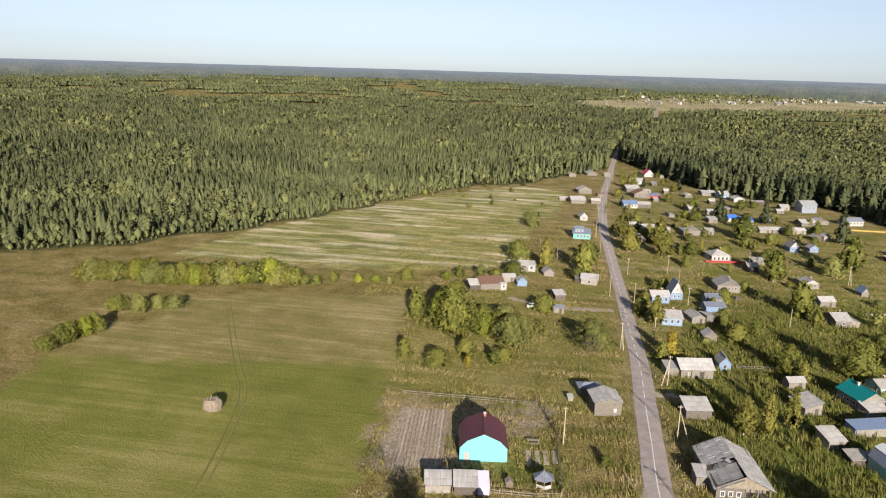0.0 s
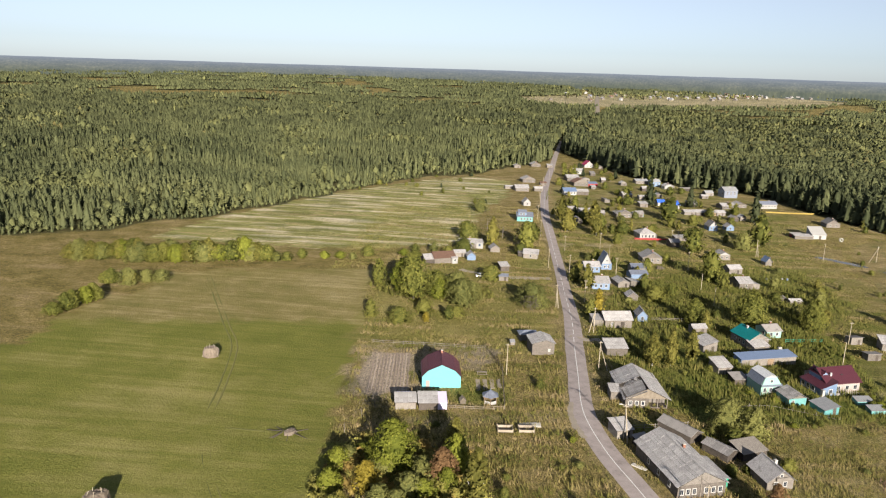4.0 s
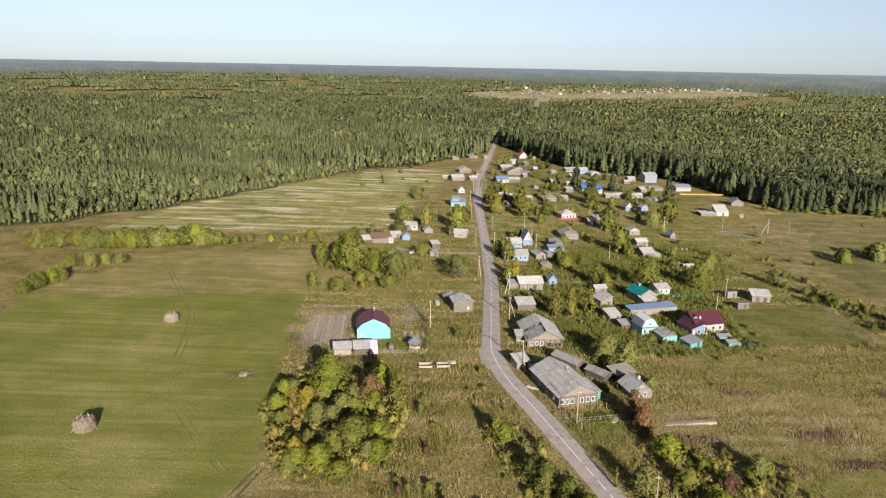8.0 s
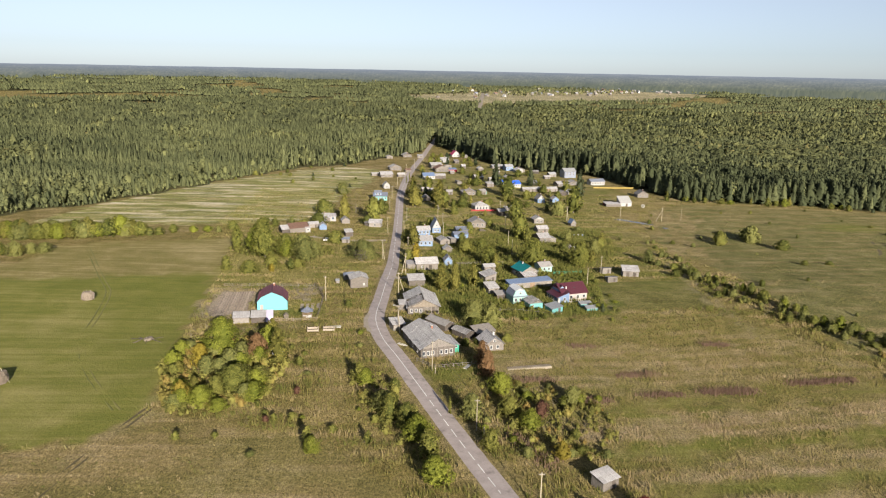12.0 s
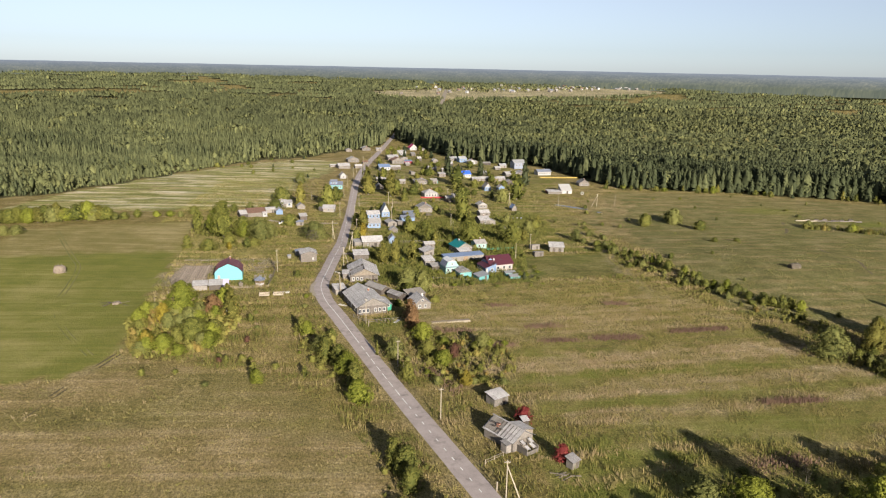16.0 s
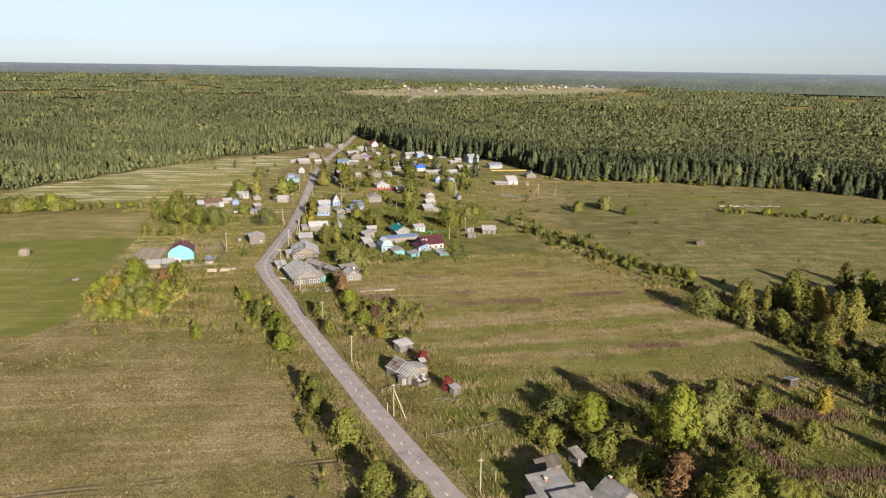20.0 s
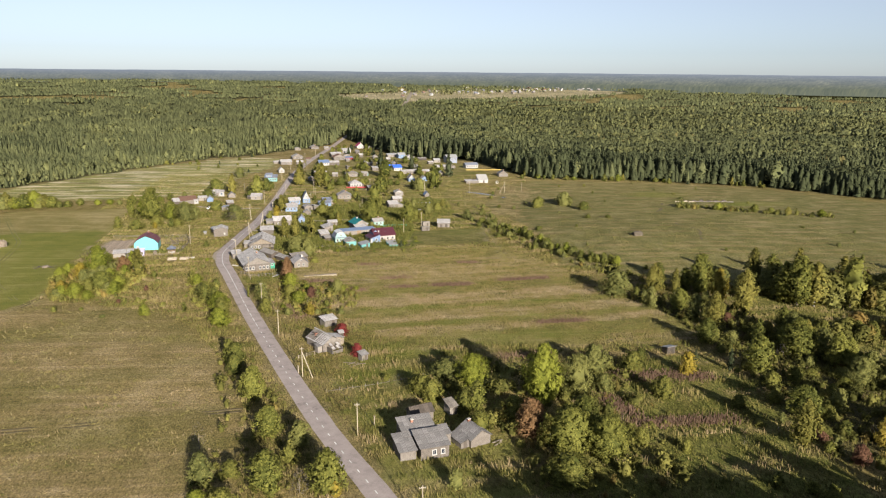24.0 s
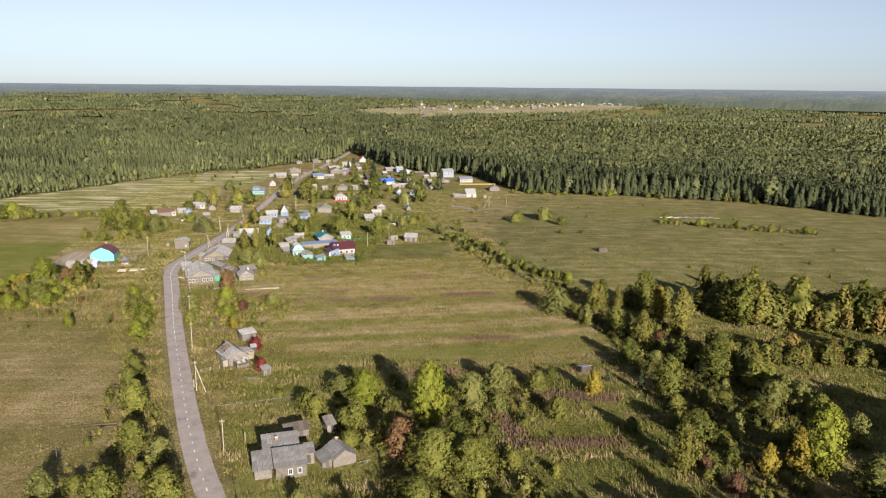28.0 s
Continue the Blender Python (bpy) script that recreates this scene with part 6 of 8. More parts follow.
def picket(points, hgt, mat, label, gap=2.5, rails=2, solid_boards=False, group=""):
    """A fence along points: posts, rails and pales, each one piece."""
    x0, y0 = points[0]
    t = thing("fence", x0, y0, 0, label, "fence", group)
    inv = t.matrix_world.inverted()
    for (ax, ay), (bx, by) in zip(points, points[1:]):
        ln = math.hypot(bx - ax, by - ay)
        rz = math.degrees(math.atan2(by - ay, bx - ax))
        k = max(1, round(ln / gap))
        for i in range(k + 1):
            px, py = ax + (bx - ax) * i / k, ay + (by - ay) * i / k
            o = obj("post", shared_box(0.11, 0.11, hgt + 0.5, mat, "post"), None, t)
            o.matrix_local = inv @ pose(px, py, H(px, py) + hgt / 2 - 0.22, rnd.uniform(-4, 4), rnd.uniform(-4, 4), rz)
            if i < k:
                mx, my = ax + (bx - ax) * (i + 0.5) / k, ay + (by - ay) * (i + 0.5) / k
                qx, qy = ax + (bx - ax) * (i + 1) / k, ay + (by - ay) * (i + 1) / k
                tilt = math.degrees(math.atan2(H(px, py) - H(qx, qy), ln / k))
                if solid_boards:
                    o = obj("panel", shared_box(ln / k, 0.05, hgt * 0.9, mat, "panel"), None, t)
                    o.matrix_local = inv @ pose(mx, my, H(mx, my) + hgt * 0.5, 0, tilt, rz)
                else:
                    for j in range(rails):
                        o = obj("rail", shared_box(ln / k + 0.1, 0.05, 0.09, mat, "rail"), None, t)
                        o.matrix_local = inv @ pose(mx, my, H(mx, my) + hgt * (0.35 + 0.5 * j), 0, tilt + rnd.uniform(-1.5, 1.5), rz)
    return t


picket(((65.5, 404.2), (77.5, 406.2), (84, 408.6)), 1.0, REDPAINT, "low red board fence before a house", 2.5, solid_boards=True)
picket(((169.7, 515.5), (186, 516.5), (202, 519.0)), 1.0, YELLOWPAINT, "bright yellow board fence", 4, solid_boards=True)
t = thing("cross_gable_barn", 83.0, 392.0, 10, "dark tall shed with leaning poles", "shed")
block(t, 0, 0, 4.6, 5.0, 2.6, 1.2, "w", DARKWOOD, SLATE, 0.3)
shed(90.0, 409.0, 14, 6.0, 3.6, 1.8, 0.6, "s", BOARD, SLATE, "low grey shed behind a fence")

# ---- gardens, teal and maroon houses ----
t = thing("teal_roof_house", 72.6, 243.2, 20, "log house with a dark teal metal roof", "house")
block(t, 0, 0, 7.0, 8.0, 3.0, 1.9, "d", LOG, TEALROOF, 0.45, gable=BOARD)
block(t, -1.6, -3.6, 5.2, 3.6, 2.1, 0.8, "s", BOARD, SHEET, 0.25, True)
for i, yy in enumerate((2.0, 4.0, 6.0)):
    window(t, -3.53, yy, 1.6, 0.7, 0.9, TRIM, 1)
part("bargeboard", box(-3.9, 3.9, -0.47, -0.41, 2.72, 2.84), TRIM, t)
chimney(t, -0.4, 5.0, 4.7, 0.7, TRIM)
cottage(81.8, 255.8, 16, 5.0, 6.0, 2.2, 1.2, "w", AQUA, FELT, "small mint-green cottage with a grey roof", 2, surround=TRIM)
t = thing("fuel_tank", 79.0, 243.4, 15, "white plastic tank on the lawn", "tank")
part("tank_body", tube([(-0.6, 0, 0.5), (0.6, 0, 0.5)], 0.5, 10), TRIM, t)
part("cradle", box(-0.5, 0.5, -0.4, 0.4, -0.2, 0.15), DARKWOOD, t)
t = thing("blue_roof_barn", 70.6, 228.6, 17, "long low barn with a faded blue roof", "barn")
block(t, 0, 0, 17.2, 3.8, 2.1, 0.5, "s", BOARD, PALEBLUE, 0.25)
part("blue_end", box(-8.75, -8.62, 0.2, 3.6, -0.5, 2.2), LBLUE, t)
door(t, 0.5, -0.05, 0.9, 2.0, 1.8, WARMWOOD)
t = thing("mint_house", 62.7, 205.6, 14, "mint-green wooden house with white mansard roof", "house")
block(t, 0, 0, 5.1, 6.2, 2.5, 0.3, "s", AQUA, WHITEROOF, 0.1)
part("mansard", solid(((-2.7, -0.3, 2.6), (2.7, -0.3, 2.6), (2.7, 6.5, 2.6), (-2.7, 6.5, 2.6), (-1.5, 0.3, 4.6), (1.5, 0.3, 4.6), (1.5, 6.0, 4.6), (-1.5, 6.0, 4.6)), BOXF), AQUA, t)
for s_ in (-1, 1):
    slope(t, (0, 0.05, 5.35), (0, 6.3, 5.35), (s_ * 1.7, 0, -0.75), 1.9, PALEROOF)
    slope(t, (s_ * 1.55, 0.35, 4.66), (s_ * 1.55, 6.3, 4.66), (s_ * 1.2, 0, -2.05), 2.4, BLUEGREY)
part("gable", solid(((-1.5, 0.28, 4.55), (1.5, 0.28, 4.55), (0, 0.28, 5.3), (-1.5, 0.4, 4.55), (1.5, 0.4, 4.55), (0, 0.4, 5.3)), ((0, 1, 2), (3, 4, 5), (0, 1, 4, 3), (1, 2, 5, 4), (0, 2, 5, 3))), WHITE, t)
front_windows(t, 0, 0, 1.4, 3, 1.6, w=0.65, h=1.0)
window(t, 0, -0.02, 3.6, 0.6, 0.7)
slope(t, (-2.8, 0.0, 2.95), (2.8, 0.0, 2.95), (0, -0.75, -0.35), 0.85, BLUEGREY, name="pent_roof")
t = thing("maroon_roof_house", 83.4, 211.4, 17, "pale house with a maroon metal roof and blue wing", "house")
block(t, -0.7, 0, 9.6, 8.4, 2.9, 2.5, "w", PINKISH, MAROON, 0.5)
block(t, -5.9, -1.1, 4.6, 7.4, 2.3, 1.4, "l", LBLUE, MAROON, 0.3)
block(t, -4.7, 2.2, 2.4, 4.2, 4.2, 0.9, "d", LBLUE, MAROON, 0.25, gable=LBLUE)
window(t, -4.7, 2.17, 3.6, 0.7, 0.7)
window(t, -5.4, -1.13, 1.3, 0.8, 1.0)
for xx in (-2.2, 0.4, 2.8):
    window(t, xx, -0.03, 1.5, 0.9, 1.0)
for yy in (1.6, 3.4, 5.2):
    window(t, -8.23, yy, 1.3, 0.9, 1.0, TRIM, 1)
part("skylight", box(-0.3, 0.4, 1.9, 2.5, 4.05, 4.3), WIRE, t)
part("chimney_pipe", tube([(-3.2, 2.0, 3.0), (-3.2, 2.0, 4.9)], 0.28, 8), TRIM, t, "white flue pipe")
part("steps", box(-3.2, 3.6, -1.0, 0, -0.5, 0.25), CONCRETE, t)
part("porch_arch", box(-8.3, -7.6, -1.9, -1.12, -0.5, 2.1), TRIM, t, "white arched porch")
t = thing("teal_shed", 67.2, 200.2, 14, "shed with teal walls and patchy grey roof", "shed")
block(t, 0, 0, 4.6, 5.0, 1.8, 1.1, "d", TEALPAINT, OLDSHEET, 0.3, True, mid=0.6, gable=BOARD)
window(t, -1.2, -0.03, 1.0, 0.5, 0.5)
shed(73.4, 196.0, 16, 3.8, 5.2, 1.4, 0.7, "l", TEALPAINT, WHITEROOF, "low turquoise painted shed among shrubs")
for gx_, gy_, gw in ((85.2, 204.4, 4.2), (85.9, 199.2, 4.0)):
    t = thing("cold_frame", gx_, gy_, 8, "low garden frame with a grey-green film roof", "cold frame", "cold frames")
    block(t, 0, 0, gw, 2.4, 0.8, 0.4, "s", TEALPAINT, WHITEROOF, 0.1)
shed(106.3, 254.4, 12, 3.8, 3.0, 1.9, 0.5, "b", BOARD, FELT, "small grey shed in a meadow")
shed(104.4, 239.6, 8, 4.0, 2.8, 1.7, 0.4, "b", BOARD, FELT, "low grey shed in a meadow")
t = thing("meadow_barn", 114.6, 249.2, -8, "grey board barn with a rusty patched roof", "barn")
block(t, 0, 0, 6.2, 4.8, 2.3, 1.1, "s", BOARD, SHEET, 0.3, True)
door(t, -1.2, -0.04, 0.9, 1.2, 1.8, DARKWOOD)
door(t, 1.4, -0.04, 0.9, 1.2, 1.8, DARKWOOD)
shed(55.4, 217.8, 16, 4.0, 4.8, 2.0, 1.0, "s", BOARD, SHEET, "brownish board shed with patched roof", sheets=True)
shed(57.4, 211.0, 14, 3.6, 3.2, 1.5, 0.6, "s", DARKWOOD, FELT, "low dark shed in weeds")
shed(58.4, 253.4, 14, 4.6, 3.2, 2.0, 0.8, "w", LOG, SLATE, "small log shed with a grey roof")
shed(56.6, 236.0, 16, 4.4, 6.4, 2.0, 1.2, "l", BOARD, SHEET, "grey shed with a steep one-sided roof", sheets=True)
t = thing("parked_car", 60.4, 215.2, 70, "dark blue car parked between sheds", "car")

# ---- north-east of the village ----
cottage(118.8, 365.2, 14, 3.0, 3.6, 1.9, 1.9, "d", BOARD, PALEBLUE, "small hut with a steep blue roof on a lawn", 0, "hut", "hut", stack=False, sidewins=0)
cottage(100.6, 370.8, 8, 5.6, 6.0, 2.4, 1.4, "d", LOG, SLATE, "white-faced log house with grey roof", 2, gable=WHITE)
shed(97.8, 344.8, 14, 6.0, 5.0, 2.2, 1.2, "w", BOARD, SLATE, "grey shed with a rough slate roof")
t = cottage(93.6, 318.4, 12, 5.6, 8.0, 2.6, 1.5, "w", LOG, SLATE, "weathered grey house with a white window", 1)
block(t, 4.4, 0.4, 3.2, 6.0, 1.9, 0.8, "r", BOARD, SLATE, 0.25)
shed(106.0, 300.5, 10, 4.6, 2.6, 1.3, 0.5, "w", BOARD, SLATE, "low grey shed beside a garden path")
shed(101.8, 303.5, 10, 3.6, 2.4, 1.2, 0.4, "s", DARKWOOD, FELT, "low collapsed hut of dark boards")
t = thing("white_barn", 169.6, 434.0, 4, "tall white barn with a pale grey roof", "barn")
block(t, 0, 0, 7.6, 7.0, 2.6, 3.2, "s", WHITE, SLATE, 0.3)
block(t, -8.6, -1.0, 10.0, 3.6, 1.8, 0.6, "s", BOARD, SLATE, 0.25)
block(t, -10.5, 3.0, 6.0, 3.0, 1.8, 0.5, "s", REDPAINT, FELT, 0.2)
door(t, 0.5, -0.05, 1.0, 1.2, 2.0, DARKWOOD)
cottage(193.6, 472.4, 2, 7.8, 7.4, 2.4, 2.4, "d", LOG, FELT, "dark-roofed log house near the forest", 2)
t = thing("concrete_ring", 179.5, 431.0, 10, "pale concrete well ring lying on its side", "well ring")
ringbm = bmesh.new()
inner = [bmesh.ops.create_circle(ringbm, segments=14, radius=r_, matrix=Matrix.Translation((0, 0, z_)))["verts"] for r_, z_ in ((1.1, 0), (1.1, 1.0), (0.85, 1.0), (0.85, 0))]
for a_, b_ in zip(inner, inner[1:] + inner[:1]):
    for k in range(14):
        ringbm.faces.new((a_[k], a_[(k + 1) % 14], b_[(k + 1) % 14], b_[k]))
part("ring", ringbm, CONCRETE, t, m=pose(0, 0, 1.0, 80, 0, 10))
cottage(109.6, 509.0, 14, 7.0, 8.0, 2.8, 2.0, "w", WHITE, BLUE, "white house with a bright blue metal roof", 3)
cottage(103.6, 519.5, 14, 5.0, 5.0, 2.4, 1.6, "w", WHITE, BLUE, "small white annex with a bright blue roof", 1, stack=False)
for i, (xx, yy, ww) in enumerate(((114.5, 489, 7), (121.6, 490.4, 6.4), (128.2, 491.6, 6.2), (134.6, 493, 5.6))):
    shed(xx, yy, 11, ww, 5.0, 2.0, 1.0 + 0.2 * (i % 2), "w", (BOARD, LOG, WARMWOOD, BOARD)[i], SLATE, "grey shed in a row of outbuildings", group="row of outbuildings")
shed(152.4, 583, 15, 6.4, 5.0, 2.2, 1.4, "w", BOARD, WHITEROOF, "grey shed below the forest edge")
shed(144.6, 566, 15, 5.0, 4.0, 1.9, 0.9, "w", BOARD, SLATE, "low grey shed below the forest edge")
t = cottage(166.2, 578, 14, 10.4, 9.0, 5.4, 2.2, "w", BLUEGREY, WHITEROOF, "tall two-storey blue-grey house at the forest edge", 3)
front_windows(t, 0, 0, 4.3, 3, 2.8, w=0.7, h=0.9)
cottage(148.0, 521.5, 14, 9.6, 8.0, 2.2, 1.4, "w", LOG, SLATE, "spread-out grey farmhouse with white windows", 4)
cottage(158.6, 530.5, 14, 8.0, 7.0, 2.2, 1.4, "d", LOG, SLATE, "grey farmhouse with a slate roof", 2)
cottage(178.0, 534.0, 14, 12.0, 7.0, 3.0, 1.6, "w", WHITE, BLUEGREY, "long white house with a pale metal roof", 5)
shed(137.6, 475, 14, 4.6, 5.0, 2.0, 1.4, "d", DARKWOOD, FELT, "dark steep shed behind trees")
shed(143.6, 479, 14, 4.0, 4.0, 2.2, 1.4, "d", BOARD, SLATE, "small grey shed behind trees")
cottage(115.4, 441.6, 8, 4.8, 6.6, 2.6, 2.6, "d", LBLUE, FELT, "light-blue and white cottage with dark roof", 2, gable=WHITE)
cottage(125.6, 444.6, 10, 4.4, 4.6, 2.2, 1.6, "d", LBLUE, FELT, "small blue cottage behind a tree", 1, stack=False)

# ---- north end of the road ----
cottage(82.8, 741, 14, 8.4, 8.0, 2.6, 3.8, "d", WHITE, MAGENTA, "white house with a steep crimson roof", 2)
cottage(66.5, 679, 14, 9.4, 8.0, 2.8, 1.8, "w", WHITE, SLATE, "grey-roofed house with a white wall", 3)
cottage(56.4, 626, 14, 10.0, 9.0, 3.0, 1.8, "w", LOG, SLATE, "brown-grey log house beside the road", 4)
cottage(59.6, 597, 14, 11.5, 9.0, 3.0, 2.6, "d", LOG, RUST, "large brown house with a broad gable", 4)
shed(69.0, 600, 14, 7.4, 5.0, 2.2, 0.8, "s", REDPAINT, PALEBLUE, "red-walled shed with a blue roof")
cottage(46.4, 546, 12, 9.0, 8.0, 2.6, 2.0, "w", WHITE, PALEBLUE, "house with a faded blue roof and white windows", 4)
shed(55.6, 551, 12, 8.6, 6.0, 2.4, 1.2, "w", LOG, SLATE, "grey barn joined to a house")
shed(47.4, 464, 10, 7.0, 6.0, 2.4, 1.8, "w", BOARD, SLATE, "square grey barn among birches")
shed(40.2, 437, 10, 4.8, 5.0, 2.2, 1.4, "d", LOG, SLATE, "small grey hut under birches", "hut")
shed(41.0, 476, 10, 5.0, 4.0, 2.0, 1.0, "w", DARKWOOD, FELT, "dark shed under birches")
cottage(70.6, 466, 8, 9.4, 8.0, 2.4, 1.9, "d", LOG, SLATE, "weathered house with a white side wall", 3)
shed(80.0, 472, 12, 6.4, 4.6, 1.9, 0.8, "w", TEALPAINT, SLATE, "low shed with a turquoise door")
shed(86.0, 546, 14, 7.0, 6.6, 2.6, 1.6, "w", LOG, SLATE, "square grey log barn")
shed(95.0, 616, 14, 5.0, 5.0, 2.0, 1.4, "d", BOARD, SLATE, "small grey shed near the forest")
cottage(103.6, 742, 14, 5.4, 5.0, 2.2, 1.6, "d", WHITE, SLATE, "small pale hut at the forest edge", 1, stack=False)
cottage(112.8, 634, 14, 10.4, 7.0, 2.4, 1.2, "w", LOG, WHITEROOF, "grey house with a pale roof near spruces", 3)
cottage(121.6, 623, 14, 7.0, 7.0, 3.6, 1.6, "w", LBLUE, WHITEROOF, "pale-blue house near spruces", 2)
cottage(128.0, 608, 14, 6.6, 6.0, 2.6, 1.6, "d", WHITE, SLATE, "small house with a white gable", 1)
shed(140.0, 602, 14, 9.0, 4.0, 2.0, 0.8, "w", DARKWOOD, FELT, "long dark shed below the forest")
cottage(13.2, 551, 14, 9.6, 8.0, 2.4, 1.8, "w", LOG, SLATE, "grey house west of the road", 3)
cottage(20.0, 602, 14, 10.0, 8.6, 2.6, 2.0, "d", LOG, SLATE, "pale-roofed grey house west of the road", 3)
cottage(31.6, 722, 14, 9.0, 8.0, 2.4, 2.0, "d", LOG, SLATE, "far grey house beside the road", 2)
shed(13.8, 704, 14, 6.0, 5.0, 2.2, 1.2, "d", LOG, SLATE, "lone grey shed in the meadow")
cottage(14.0, 487, 14, 4.4, 5.0, 2.4, 2.2, "d", WHITE, SLATE, "small hut with a white gable", 1, stack=False)
shed(4.0, 560, 14, 6.0, 3.0, 1.8, 0.6, "w", BOARD, SLATE, "low shed beside a meadow")

orr = random.Random(77)
for hx, hy in ((66.5, 679), (56.4, 626), (59.6, 597), (46.4, 546), (70.6, 466), (86, 546), (112.8, 634), (121.6, 623), (13.2, 551), (20, 602), (31.6, 722), (82.8, 741), (47, 464), (100, 560), (112, 520), (60, 520), (78, 510), (96, 590), (52, 660), (74, 640)):
    px, py = hx + orr.uniform(7, 13), hy + orr.uniform(-12, 9)
    shed(px, py, 12 + orr.choice((0, 0, 90, -6)), orr.uniform(3.5, 7), orr.uniform(3, 5), orr.uniform(1.8, 2.4), orr.uniform(0.7, 1.5), orr.choice("dws"), orr.choice((BOARD, LOG, DARKWOOD, BOARD)), orr.choice((SLATE, FELT, SLATE, RUST)), "grey outbuilding of the northern yards", group="outbuildings of the northern yards")

# ---- west of the road ----
t = thing("turquoise_cottage", 10.6, 433, 2, "turquoise cottage with a glazed grey-roofed porch", "house")
block(t, 0, 0, 8.6, 8.0, 2.8, 1.8, "w", TEALPAINT, BLUEGREY, 0.4)
block(t, -1.4, 1.2, 4.4, 5.6, 4.8, 1.0, "w", LBLUE, BLUEGREY, 0.3)
front_windows(t, 0.6, 0, 1.5, 4, 1.7, w=0.7, h=1.0)
front_windows(t, -1.4, 1.2, 4.0, 2, 1.6, w=0.8, h=1.0)
t = cottage(9.8, 344.4, -6, 6.2, 6.2, 2.3, 1.3, "w", BOARD, SLATE, "grey board house with a single round window", 1, stack=False)
block(t, -4.6, 1.6, 2.0, 3.0, 1.9, 0.4, "s", DARKWOOD, FELT, 0.2)
t = cottage(-17.8, 354.6, 10, 7.4, 8.0, 2.4, 1.5, "w", LOG, SLATE, "old log house with a sagging roof", 2)
block(t, 5.4, 1.6, 3.2, 4.0, 2.6, 0.8, "s", WHITE, SLATE, 0.3)
window(t, 5.4, 1.57, 1.5, 0.7, 0.9, LBLUE)
t = thing("old_farmstead", -26.2, 324.6, 24, "old farmstead with a rusty brown roof", "house")
block(t, 0, 0, 9.0, 7.0, 2.4, 1.8, "w", LOG, RUST, 0.4)
block(t, -6.4, 0.5, 4.0, 6.0, 2.0, 1.5, "w", DARKWOOD, SLATE, 0.3)
block(t, 4.0, -1.0, 2.4, 2.0, 2.2, 0.6, "s", WHITE, SLATE, 0.2)
front_windows(t, 4.0, -1.0, 1.3, 1, 1, w=0.7, h=0.9)
shed(-20.6, 337.6, 18, 5.0, 4.0, 2.0, 0.8, "w", BOARD, SLATE, "grey shed in an overgrown yard")
cottage(-15.6, 333.2, 10, 3.6, 4.0, 2.0, 1.4, "d", LBLUE, SLATE, "small blue hut in an overgrown yard", 0, "hut", "hut", stack=False, sidewins=0)
cottage(-5.6, 351.6, 12, 4.2, 4.4, 1.8, 1.5, "d", LOG, SLATE, "small log hut with a steep roof", 0, "hut", "hut", stack=False, sidewins=0)
shed(-1.6, 318.2, 16, 3.6, 4.0, 2.2, 0.8, "s", DARKWOOD, SLATE, "small dark gate shed beside the lane")
shed(-2.3, 302.6, 4, 3.4, 2.6, 1.9, 0.6, "w", BOARD, BLUEGREY, "small bluish shed on the lane")


SOIL = surface("dug_soil", (0.23, 0.182, 0.145), (0.47, 0.39, 0.315), 0.95, size=0.8, depth=0.06)
plot = thing("potato_plot", -32, 205, 0, "dug potato plot with bare pale ridges of soil", "vegetable plot")
for i in range(12):
    f = (i + 0.5) / 12
    a, b = Vector((-38.2 + 10.0 * f, 217.6 + 1.8 * f)), Vector((-36.0 + 10.0 * f, 190.6 + 3.0 * f))
    rows = []
    for k in range(19):
        p = a.lerp(b, k / 18)
        wob = 0.08 * math.sin(k * 1.9 + i)
        z = H(p.x, p.y) - H(-32, 205)
        rows += [(p.x + 32 - 0.42 + wob, p.y - 205, z - 0.15), (p.x + 32 + wob, p.y - 205, z + 0.1 + 0.06 * math.sin(k * 2.7 + 2 * i)), (p.x + 32 + 0.42 + wob, p.y - 205, z - 0.15)]
    me = bpy.data.meshes.new("soil_ridge")
    me.from_pydata(rows, [], [(3 * k + q, 3 * k + q + 1, 3 * k + q + 4, 3 * k + q + 3) for k in range(18) for q in range(2)])
    me.materials.append(SOIL)
    obj("soil_ridge", me, None, plot)

